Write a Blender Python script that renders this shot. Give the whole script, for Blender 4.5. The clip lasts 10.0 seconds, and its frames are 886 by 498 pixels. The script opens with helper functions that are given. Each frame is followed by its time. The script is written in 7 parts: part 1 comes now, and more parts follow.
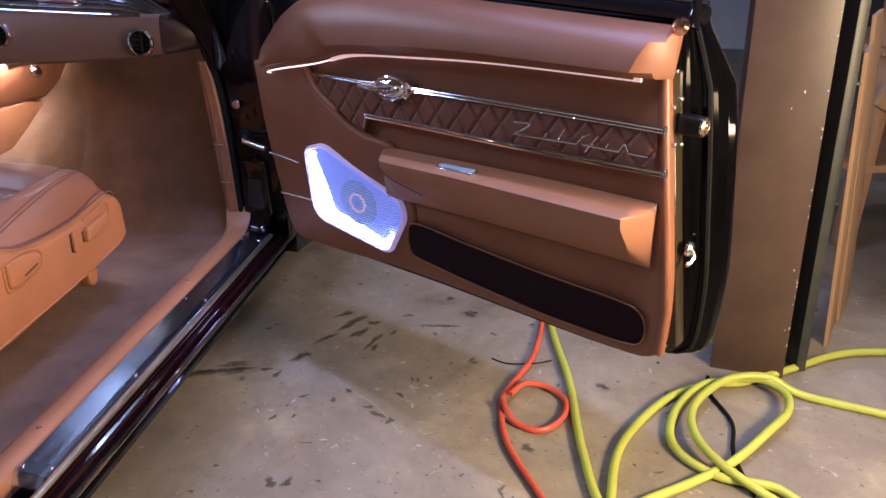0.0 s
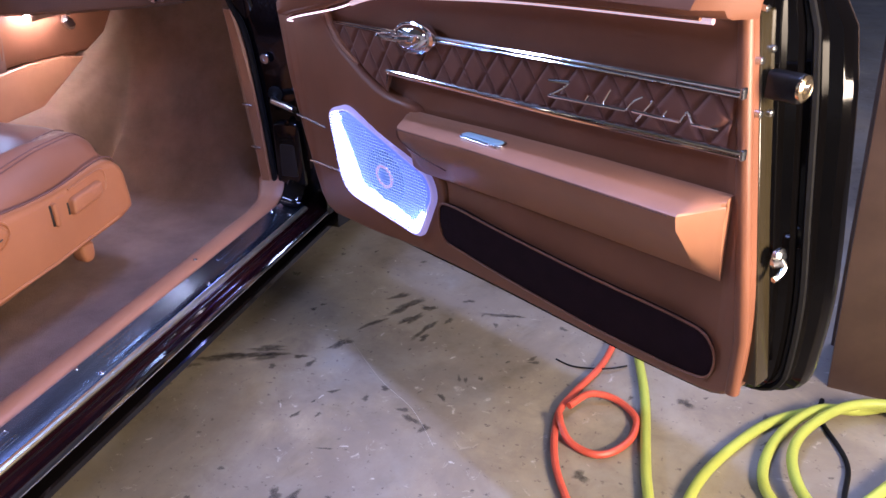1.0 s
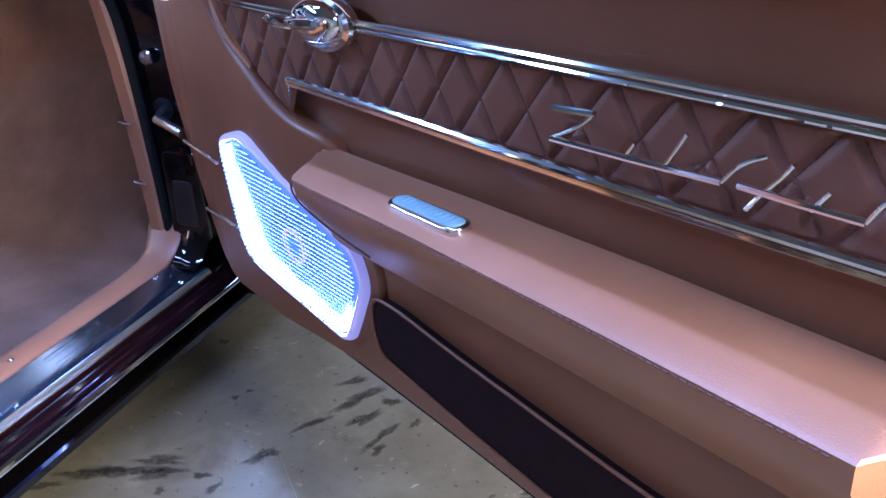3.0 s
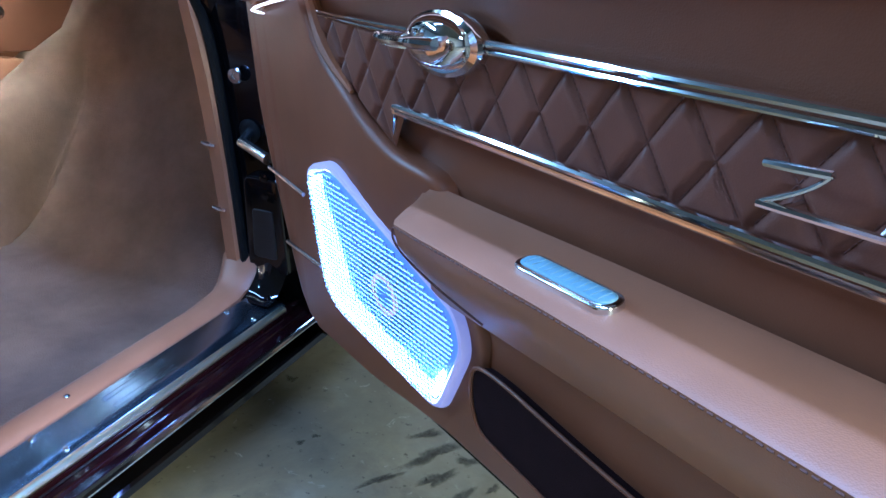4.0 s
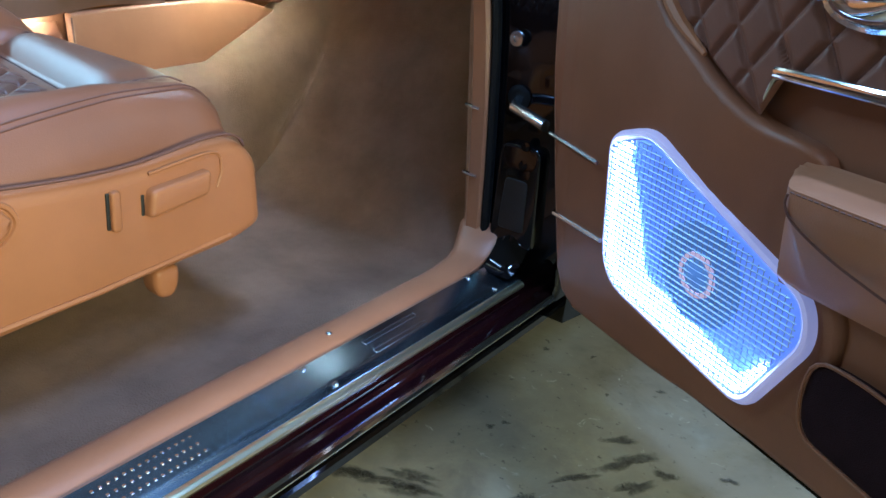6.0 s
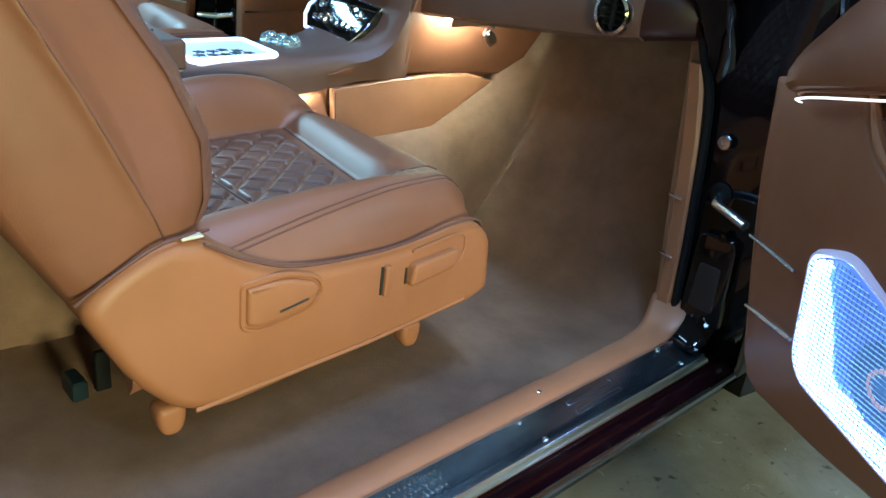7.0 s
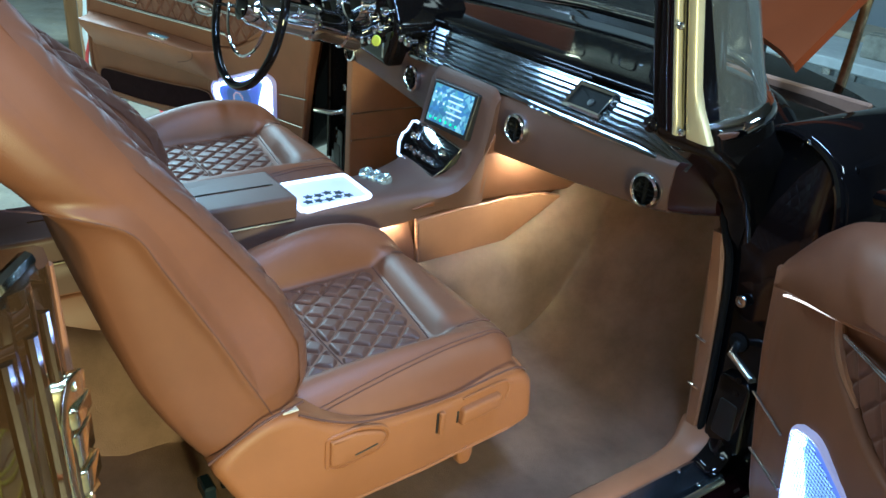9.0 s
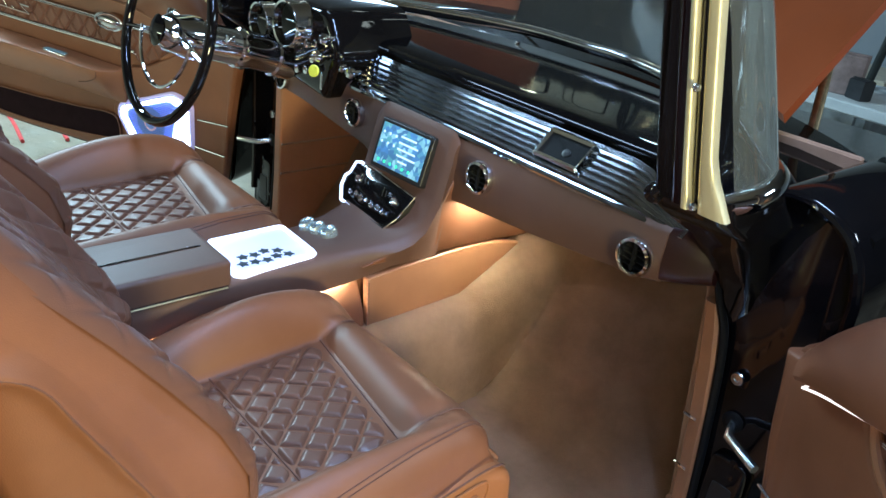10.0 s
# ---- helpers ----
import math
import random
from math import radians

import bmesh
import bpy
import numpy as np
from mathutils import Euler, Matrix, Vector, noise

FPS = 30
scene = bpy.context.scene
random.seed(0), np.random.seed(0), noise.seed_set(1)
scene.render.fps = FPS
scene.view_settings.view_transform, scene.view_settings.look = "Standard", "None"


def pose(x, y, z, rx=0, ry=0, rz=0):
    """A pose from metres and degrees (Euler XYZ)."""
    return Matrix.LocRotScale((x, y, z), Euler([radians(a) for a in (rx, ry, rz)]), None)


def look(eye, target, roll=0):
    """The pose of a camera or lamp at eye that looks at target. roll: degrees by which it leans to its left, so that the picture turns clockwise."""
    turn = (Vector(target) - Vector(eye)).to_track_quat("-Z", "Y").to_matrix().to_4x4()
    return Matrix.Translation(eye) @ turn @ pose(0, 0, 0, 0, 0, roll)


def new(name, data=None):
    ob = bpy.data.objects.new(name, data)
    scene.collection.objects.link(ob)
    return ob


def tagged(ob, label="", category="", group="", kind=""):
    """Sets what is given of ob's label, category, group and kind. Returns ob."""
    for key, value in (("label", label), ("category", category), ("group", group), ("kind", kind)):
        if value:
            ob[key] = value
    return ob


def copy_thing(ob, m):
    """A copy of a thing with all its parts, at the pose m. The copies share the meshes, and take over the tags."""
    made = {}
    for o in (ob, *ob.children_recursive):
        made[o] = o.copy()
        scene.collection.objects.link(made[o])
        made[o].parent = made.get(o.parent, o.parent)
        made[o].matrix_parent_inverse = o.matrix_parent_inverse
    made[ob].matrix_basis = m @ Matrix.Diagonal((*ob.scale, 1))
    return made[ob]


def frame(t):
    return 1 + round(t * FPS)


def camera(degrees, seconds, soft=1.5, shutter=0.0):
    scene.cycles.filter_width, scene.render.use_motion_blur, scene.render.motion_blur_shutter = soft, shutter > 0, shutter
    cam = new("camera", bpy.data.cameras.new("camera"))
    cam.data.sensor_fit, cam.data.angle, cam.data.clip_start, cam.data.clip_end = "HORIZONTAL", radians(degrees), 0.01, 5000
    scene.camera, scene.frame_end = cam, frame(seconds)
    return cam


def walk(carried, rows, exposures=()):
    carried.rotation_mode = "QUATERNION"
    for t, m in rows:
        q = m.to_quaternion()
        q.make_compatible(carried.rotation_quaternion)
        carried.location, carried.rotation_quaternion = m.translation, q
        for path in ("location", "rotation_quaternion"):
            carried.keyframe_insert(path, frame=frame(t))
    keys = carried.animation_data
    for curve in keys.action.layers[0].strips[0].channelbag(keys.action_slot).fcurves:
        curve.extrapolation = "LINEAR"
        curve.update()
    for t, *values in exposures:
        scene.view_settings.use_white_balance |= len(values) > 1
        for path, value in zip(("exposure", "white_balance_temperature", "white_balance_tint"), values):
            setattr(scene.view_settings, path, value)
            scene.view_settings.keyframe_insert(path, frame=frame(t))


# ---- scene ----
cam = camera(58.4, 10.0)
PATH = [
    (0.0, 1.6610, -2.0227, 1.2880, 65.935, -1.308, 8.520),
    (0.5, 1.6876, -1.8683, 1.2530, 64.417, -0.327, 12.111),
    (1.0, 1.7980, -1.6644, 1.2026, 62.999, 0.941, 18.015),
    (1.5, 1.8559, -1.5103, 1.1544, 61.855, 1.100, 20.521),
    (2.0, 1.8032, -1.3186, 1.1002, 60.878, 0.748, 19.830),
    (2.5, 1.7436, -1.1641, 1.0911, 61.196, 0.602, 18.736),
    (2.7, 1.7219, -1.1192, 1.0764, 62.244, 0.445, 18.784),
    (3.8, 1.6281, -0.9662, 1.0140, 65.120, -1.362, 24.471),
    (4.0, 1.5997, -0.9548, 1.0174, 65.739, -1.359, 25.469),
    (4.2, 1.5672, -0.9462, 1.0205, 66.398, -1.482, 26.472),
    (4.5, 1.5168, -0.9438, 1.0058, 67.184, -1.819, 27.685),
    (5.0, 1.4578, -0.9711, 0.9599, 67.669, -3.284, 29.725),
    (5.2, 1.4431, -0.9831, 0.9430, 67.512, -3.950, 30.548),
    (6.3, 1.3735, -1.1024, 0.9334, 65.577, -6.749, 38.562),
    (6.5, 1.3663, -1.1428, 0.9661, 65.379, -6.934, 41.332),
    (6.6, 1.3665, -1.1651, 0.9874, 65.335, -6.848, 42.584),
    (7.0, 1.3863, -1.2291, 1.0820, 65.537, -6.563, 47.256),
    (7.5, 1.4351, -1.2696, 1.2153, 65.132, -5.923, 51.515),
    (8.0, 1.4972, -1.3004, 1.3589, 63.893, -6.183, 54.332),
    (8.5, 1.5326, -1.2905, 1.4317, 63.417, -5.900, 55.270),
    (9.0, 1.5331, -1.2647, 1.4670, 63.871, -4.566, 55.578),
    (9.5, 1.4369, -1.2281, 1.4818, 64.044, -5.026, 55.279),
    (10.0, 1.2796, -1.2000, 1.4888, 64.358, -6.782, 49.512),
]
EXPOSURES = [(0.0, -0.2, 4980, 38), (1.0, 0.02, 4480, 40), (2.5, 0.28, 4080, 34), (4.5, 0.30, 3600, 2), (5.2, 0.22, 3850, 2), (6.5, -0.02, 4100, -8), (7.5, -0.07, 4130, -12), (8.5, -0.15, 4240, -10), (9.0, -0.13, 4300, -7), (10.0, 0.03, 4650, 0)]
walk(cam, [(t, pose(x, y, z, rx, ry, rz)) for t, x, y, z, rx, ry, rz in PATH], EXPOSURES)

# ---------------------------------------------------------------- light
world = bpy.data.worlds.new("garage_air")
world.use_nodes = True
world.node_tree.nodes["Background"].inputs["Color"].default_value = (0.8, 0.85, 0.9, 1)
world.node_tree.nodes["Background"].inputs["Strength"].default_value = 0.006
scene.world = world


def area_lamp(name, m, size, power, colour):
    d = bpy.data.lights.new(name, "AREA")
    d.shape, d.size, d.size_y, d.energy, d.color = "RECTANGLE", size[0], size[1], power, colour
    ob = new(name, d)
    ob.matrix_basis = m
    return ob


# Unseen lamps, set by the light they throw: a warm lamp on the near side, cool tubes over the car, its far side and its
# nose.
area_lamp("warm_wall_lamp", look((3.02, -1.24, 1.06), (0.7, -0.75, 0.72)), (0.4, 0.4), 112, (1.0, 0.70, 0.25))
area_lamp("ceiling_tube_lamp", look((2.6, -2.9, 2.95), (2.6, -2.8, 0)), (1.3, 0.3), 10, (1.0, 0.86, 0.62))
# Added unseen light: brightens the floor that polished trim should mirror.
area_lamp("wall_wash_lamp", look((-1.4, -4.2, 1.3), (-1.4, -3.9, 0.0)), (2.2, 0.15), 130, (1.0, 0.86, 0.48))
area_lamp("front_wall_lamp", look((-6.4, 5.8, 2.72), (-3.0, 0, 2.2)), (3.0, 0.8), 110, (0.95, 0.98, 1.0))
area_lamp("ceiling_tube_lamp", look((-1.15, -0.4, 2.95), (-1.15, -0.38, 0)), (1.3, 0.1), 13, (0.9, 0.95, 1.0))
# Unseen light hung low, added to brighten the armrest top.
area_lamp("hanging_tube_lamp", look((1.92, -1.0, 1.78), (1.90, -0.98, 0)), (0.8, 0.12), 11, (0.90, 0.92, 1.0))
area_lamp("ceiling_tube_lamp", pose(1.10, -0.51, 2.95, 0, 0, -31.5), (1.2, 0.06), 48, (0.74, 0.80, 1.0))
area_lamp("ceiling_tube_lamp", look((-3.3, -0.6, 2.95), (-3.3, -0.5, 0)), (0.3, 1.8), 260, (0.92, 1.0, 0.9))
area_lamp("ceiling_tube_lamp", look((3.0, 1.6, 2.95), (1.7, 0.5, 0)), (1.0, 0.3), 44, (1.0, 0.93, 0.80))



def mat(name, base, rough=0.5, metal=0.0, vary=0.0, scale=8.0, fine=0.0, fine_scale=300.0, second=None, coat=0.0, spec=0.5, fine_kind="noise", emit=None, power=0.0, sheen=0.0, stretch=(1, 1, 1), rough_vary=0.0):
    """A surface with variation at two scales: broad mottling and fine relief."""
    m = bpy.data.materials.new(name)
    m.use_nodes = True
    nt = m.node_tree
    n, l = nt.nodes, nt.links
    b = n["Principled BSDF"]
    b.inputs["Base Color"].default_value = (*base, 1)
    b.inputs["Roughness"].default_value = rough
    b.inputs["Metallic"].default_value = metal
    b.inputs["Coat Weight"].default_value = coat
    b.inputs["Coat Roughness"].default_value = 0.04
    b.inputs["Specular IOR Level"].default_value = spec
    if sheen:
        b.inputs["Sheen Weight"].default_value = sheen
        b.inputs["Sheen Roughness"].default_value = 0.5
    if emit:
        b.inputs["Emission Color"].default_value = (*emit, 1)
        b.inputs["Emission Strength"].default_value = power
    co = n.new("ShaderNodeTexCoord")
    mp = n.new("ShaderNodeMapping")
    mp.inputs["Scale"].default_value = stretch
    l.new(co.outputs["Object"], mp.inputs["Vector"])
    if vary or rough_vary:
        t = n.new("ShaderNodeTexNoise")
        t.inputs["Scale"].default_value = scale
        t.inputs["Detail"].default_value = 6
        t.inputs["Roughness"].default_value = 0.62
        l.new(mp.outputs["Vector"], t.inputs["Vector"])
    if vary:
        r = n.new("ShaderNodeValToRGB")
        dark = second or tuple(c * (1 - vary) for c in base)
        lite = tuple(min(1, c * (1 + vary * 0.6)) for c in base)
        r.color_ramp.elements[0].position, r.color_ramp.elements[1].position = 0.32, 0.7
        r.color_ramp.elements[0].color, r.color_ramp.elements[1].color = (*dark, 1), (*lite, 1)
        l.new(t.outputs["Fac"], r.inputs["Fac"])
        l.new(r.outputs["Color"], b.inputs["Base Color"])
    if rough_vary:
        k = n.new("ShaderNodeMapRange")
        k.inputs["To Min"].default_value, k.inputs["To Max"].default_value = rough - rough_vary, rough + rough_vary
        l.new(t.outputs["Fac"], k.inputs["Value"])
        l.new(k.outputs["Result"], b.inputs["Roughness"])
    if fine:
        if fine_kind == "noise":
            f = n.new("ShaderNodeTexNoise")
            f.inputs["Detail"].default_value = 3
            out = f.outputs["Fac"]
        else:
            f = n.new("ShaderNodeTexVoronoi")
            out = f.outputs["Distance"]
        f.inputs["Scale"].default_value = fine_scale
        l.new(mp.outputs["Vector"], f.inputs["Vector"])
        u = n.new("ShaderNodeBump")
        u.inputs["Strength"].default_value = fine
        u.inputs["Distance"].default_value = 0.002
        l.new(out, u.inputs["Height"])
        l.new(u.outputs["Normal"], b.inputs["Normal"])
    return m


def glow(name, colour, power):
    m = bpy.data.materials.new(name)
    m.use_nodes = True
    b = m.node_tree.nodes["Principled BSDF"]
    b.inputs["Base Color"].default_value = (*colour, 1)
    b.inputs["Emission Color"].default_value = (*colour, 1)
    b.inputs["Emission Strength"].default_value = power
    return m


def clear_glass(name, tint=(0.95, 1.0, 0.98)):
    m = bpy.data.materials.new(name)
    m.use_nodes = True
    n, l = m.node_tree.nodes, m.node_tree.links
    n.remove(n["Principled BSDF"])
    tr, gl, mx, fr = n.new("ShaderNodeBsdfTransparent"), n.new("ShaderNodeBsdfGlossy"), n.new("ShaderNodeMixShader"), n.new("ShaderNodeFresnel")
    tr.inputs["Color"].default_value = (*tint, 1)
    gl.inputs["Roughness"].default_value = 0.02
    fr.inputs["IOR"].default_value = 1.75
    l.new(fr.outputs["Fac"], mx.inputs["Fac"])
    l.new(tr.outputs["BSDF"], mx.inputs[1])
    l.new(gl.outputs["BSDF"], mx.inputs[2])
    # Pale haze put into the glass in place of its bright reflections.
    df, haze = n.new("ShaderNodeBsdfDiffuse"), n.new("ShaderNodeMixShader")
    df.inputs["Color"].default_value = (0.75, 0.80, 0.76, 1)
    haze.inputs["Fac"].default_value = 0.06
    l.new(mx.outputs["Shader"], haze.inputs[1])
    l.new(df.outputs["BSDF"], haze.inputs[2])
    l.new(haze.outputs["Shader"], n["Material Output"].inputs["Surface"])
    return m


def link(name, bm, material, parent=None, label="", sharp=35):
    bmesh.ops.recalc_face_normals(bm, faces=bm.faces)
    me = bpy.data.meshes.new(name)
    bm.to_mesh(me)
    bm.free()
    me.materials.append(material)
    me.polygons.foreach_set("use_smooth", [True] * len(me.polygons))
    me.set_sharp_from_angle(angle=radians(sharp))
    ob = new(name, me)
    if parent:
        ob.parent = parent
    if label:
        ob["label"] = label
    return ob


def part(name, bm, material, parent, label="", sharp=35):
    return link(name, bm, material, parent, label, sharp)


def thing(name, label, category, m=None, group="", kind=""):
    ob = new(name)
    ob.empty_display_size = 0.05
    if m is not None:
        ob.matrix_basis = m
    return tagged(ob, label, category, group, kind)


def spline(pts, n=8, closed=False):
    """Catmull-Rom through the points."""
    p = [Vector(q) for q in pts]
    k = len(p)
    out = []
    for i in range(k if closed else k - 1):
        a, b, c, d = (p[(i + j) % k] if closed else p[max(0, min(k - 1, i + j))] for j in (-1, 0, 1, 2))
        for s in range(n):
            t = s / n
            out.append(0.5 * ((2 * b) + (c - a) * t + (2 * a - 5 * b + 4 * c - d) * t * t + (3 * b - a - 3 * c + d) * t ** 3))
    if not closed:
        out.append(p[-1])
    return out


def rounded(pts, r, n=5):
    """A closed 2D outline with its corners rounded; r: one radius, or one a corner."""
    k, out = len(pts), []
    for i in range(k):
        rr = r[i] if isinstance(r, (list, tuple)) else r
        p, a, b = (Vector(pts[(i + j) % k]) for j in (0, -1, 1))
        da, db = a - p, b - p
        rr = min(rr, da.length * 0.49, db.length * 0.49)
        if rr < 1e-4:
            out.append(p)
            continue
        q0, q1 = p + da.normalized() * rr, p + db.normalized() * rr
        for s in range(n + 1):
            t = s / n
            out.append(q0 * (1 - t) ** 2 + p * 2 * t * (1 - t) + q1 * t * t)
    return out


def area2(o):
    return sum(o[i][0] * o[(i + 1) % len(o)][1] - o[(i + 1) % len(o)][0] * o[i][1] for i in range(len(o))) / 2


def inset(o, d):
    """Moves a closed 2D outline inwards by d."""
    s = 1 if area2(o) > 0 else -1
    k, out = len(o), []
    for i in range(k):
        p, a, b = Vector(o[i]), Vector(o[i - 1]), Vector(o[(i + 1) % k])
        e0, e1 = (p - a), (b - p)
        if e0.length < 1e-7 or e1.length < 1e-7:
            out.append(p)
            continue
        e0.normalize(), e1.normalize()
        n0, n1 = Vector((-e0.y, e0.x)) * s, Vector((-e1.y, e1.x)) * s
        m = n0 + n1
        m = m / max(0.35, m.length_squared / 2) if m.length > 1e-6 else n0
        out.append(p + m * d)
    return out


def loft(bm, rings, cap=True, closed=True):
    vs = [[bm.verts.new(p) for p in r] for r in rings]
    k = len(vs[0])
    for a, b in zip(vs, vs[1:]):
        for i in range(k if closed else k - 1):
            j = (i + 1) % k
            bm.faces.new((a[i], a[j], b[j], b[i]))
    if cap and closed:
        fs = [bm.faces.new(vs[0][::-1]), bm.faces.new(vs[-1])]
        bmesh.ops.triangulate(bm, faces=fs)
    return vs


XZ = lambda a, b, d: Vector((a, d, b))
YZ = lambda a, b, d: Vector((d, a, b))
XY = lambda a, b, d: Vector((a, b, d))


def slab(bm, outline, d0, d1, bevel=0.004, f=XZ, steps=3, back=False):
    """A plate: the outline from depth d0 (its rounded face) to d1, in the plane that f gives."""
    s = 1 if d1 > d0 else -1
    rings = []
    for i in range(steps + 1):
        a = i / steps * math.pi / 2
        rings.append((inset(outline, bevel * (1 - math.sin(a))), d0 + s * bevel * (1 - math.cos(a))))
    if back:
        rings += [(o, d1 - s * (d - d0) * s * s if False else d1 - (d - d0)) for o, d in rings[::-1]]
    else:
        rings.append((outline, d1))
    loft(bm, [[f(p[0], p[1], d) for p in o] for o, d in rings])
    return bm


def frames_along(pts, closed=False):
    k, ts = len(pts), []
    for i in range(k):
        a = pts[i - 1] if (i or closed) else pts[i]
        b = pts[(i + 1) % k] if (i < k - 1 or closed) else pts[i]
        ts.append((b - a).normalized())
    up = Vector((0, 0, 1)) if abs(ts[0].z) < 0.9 else Vector((1, 0, 0))
    nrm = (up - ts[0] * up.dot(ts[0])).normalized()
    out = []
    for t in ts:
        nrm = (nrm - t * nrm.dot(t)).normalized()
        out.append((nrm.copy(), t.cross(nrm)))
    return out


def tube(bm, pts, r, n=10, closed=False, flat=1.0):
    """A round bar along the points; r: one radius or one a point; flat: its height over its width."""
    pts = [Vector(p) for p in pts]
    fr = frames_along(pts, closed)
    rings = []
    for i, (p, (a, b)) in enumerate(zip(pts, fr)):
        rr = r[i] if isinstance(r, (list, tuple)) else r
        rings.append([p + a * (rr * flat * math.sin(2 * math.pi * j / n)) + b * (rr * math.cos(2 * math.pi * j / n)) for j in range(n)])
    if closed:
        rings.append(rings[0])
        vs = [[bm.verts.new(p) for p in r_] for r_ in rings[:-1]]
        vs.append(vs[0])
        for u, w in zip(vs, vs[1:]):
            for j in range(n):
                bm.faces.new((u[j], u[(j + 1) % n], w[(j + 1) % n], w[j]))
    else:
        loft(bm, rings)
    return bm


def box(bm, c, s, bevel=0.003, m=None):
    o = rounded([(-s[0] / 2, -s[1] / 2), (s[0] / 2, -s[1] / 2), (s[0] / 2, s[1] / 2), (-s[0] / 2, s[1] / 2)], min(bevel, s[0] / 3, s[1] / 3), 2)
    bv = min(bevel, s[2] / 3, s[0] / 3, s[1] / 3)
    z0, z1 = -s[2] / 2, s[2] / 2
    rings = [(inset(o, bv), z0), (o, z0 + bv), (o, z1 - bv), (inset(o, bv), z1)]
    mm = Matrix.Translation(c) @ (m or Matrix())
    loft(bm, [[mm @ Vector((p[0], p[1], z)) for p in r] for r, z in rings])
    return bm


def lathe(bm, prof, m=None, n=24, squash=(1, 1)):
    """A turned piece: profile of (radius, height) round the local z axis."""
    mm = m or Matrix()
    rings = [[mm @ Vector((max(r, 1e-5) * math.cos(2 * math.pi * j / n) * squash[0], max(r, 1e-5) * math.sin(2 * math.pi * j / n) * squash[1], h)) for j in range(n)] for r, h in prof]
    loft(bm, rings)
    return bm


def sheet(bm, nu, nv, f):
    vs = [[bm.verts.new(f(i / nu, j / nv)) for j in range(nv + 1)] for i in range(nu + 1)]
    for i in range(nu):
        for j in range(nv):
            bm.faces.new((vs[i][j], vs[i + 1][j], vs[i + 1][j + 1], vs[i][j + 1]))
    return vs


def B():
    return bmesh.new()


def interp(tab, x):
    if x <= tab[0][0]:
        return tab[0][1]
    for (a, b), (c, d) in zip(tab, tab[1:]):
        if x <= c:
            return b + (d - b) * (x - a) / (c - a)
    return tab[-1][1]


def densify(o, step=0.02):
    out = []
    for i in range(len(o)):
        a, b = Vector(o[i]), Vector(o[(i + 1) % len(o)])
        k = max(1, int((b - a).length / step))
        out += [a + (b - a) * (j / k) for j in range(k)]
    return out


def facet(a, b, edge=0.16):
    """Height 0..1 of a flat-topped diamond quilt with sharp grooves."""
    p, q = (a + b) % 1.0, (a - b) % 1.0
    h = min(p, 1 - p, q, 1 - q) / edge
    return 1.0 if h >= 1 else h * (2 - h)

# ---------------------------------------------------------------- materials
LEATHER = mat("cognac_leather", (0.165, 0.068, 0.031), 0.42, spec=0.36, vary=0.16, scale=5, fine=0.09, fine_scale=700, fine_kind="voronoi", rough_vary=0.06)
LEATHER_TRIM = mat("saddle_leather_trim", (0.26, 0.118, 0.054), 0.45, vary=0.12, scale=9, fine=0.08, fine_scale=700, fine_kind="voronoi", rough_vary=0.05)
# Darker copy of the leather; the weaker light there is in its colour.
DASHLEATHER = mat("shaded_brown_leather", (0.105, 0.056, 0.040), 0.48, vary=0.16, scale=5, fine=0.09, fine_scale=700, fine_kind="voronoi", rough_vary=0.06)
QUILT = mat("quilted_leather", (0.130, 0.055, 0.033), 0.46, spec=0.32, vary=0.14, scale=14, fine=0.08, fine_scale=700, fine_kind="voronoi", rough_vary=0.06)
SEATQUILT = mat("seat_quilt_leather", (0.128, 0.060, 0.037), 0.36, vary=0.14, scale=14, fine=0.08, fine_scale=700, fine_kind="voronoi", rough_vary=0.06)
THREAD = mat("sewing_thread", (0.10, 0.042, 0.028), 0.7, vary=0.2, scale=400)
PLASTIC = mat("tan_moulded_plastic", (0.255, 0.104, 0.036), 0.5, spec=0.35, vary=0.1, scale=6, fine=0.12, fine_scale=900)
CARPET = mat("brown_pile_carpet", (0.37, 0.228, 0.144), 0.97, spec=0.1, vary=0.24, scale=9, fine=1.0, fine_scale=420, sheen=0.04)
POCKET = mat("dark_pocket_cloth", (0.014, 0.006, 0.008), 0.95, spec=0.1, vary=0.3, scale=30, fine=0.6, fine_scale=900)
CHROME = mat("chrome", (0.78, 0.8, 0.84), 0.07, 1.0, rough_vary=0.03, scale=20)
CREAMTRIM = mat("cream_polished_trim", (0.92, 0.86, 0.60), 0.30, 1.0, rough_vary=0.06, scale=12)
STRIKER = mat("gold_tinted_polished_plate", (0.86, 0.80, 0.50), 0.16, 1.0, vary=0.25, scale=50, rough_vary=0.08)
# Cream of the post metal paints in the pale wall it mirrors.
POSTCREAM = mat("wall_reflection_post_metal", (0.66, 0.58, 0.34), 0.42, 0.55, vary=0.12, scale=14, rough_vary=0.08)
GUNMETAL = mat("blackened_steel", (0.03, 0.03, 0.032), 0.35, 0.8, vary=0.3, scale=60)
BRASS = mat("worn_brass", (0.75, 0.62, 0.38), 0.25, 1.0, vary=0.3, scale=80)
STEEL = mat("zinc_plated_steel", (0.62, 0.64, 0.66), 0.24, 1.0, vary=0.25, scale=60)
BAND = mat("bright_dash_band", (0.48, 0.50, 0.54), 0.10, 1.0, vary=0.2, scale=16, rough_vary=0.05)
PLATE = mat("polished_sill_plate", (0.56, 0.66, 0.84), 0.19, 1.0, vary=0.25, scale=30, stretch=(1, 0.12, 1), rough_vary=0.04)
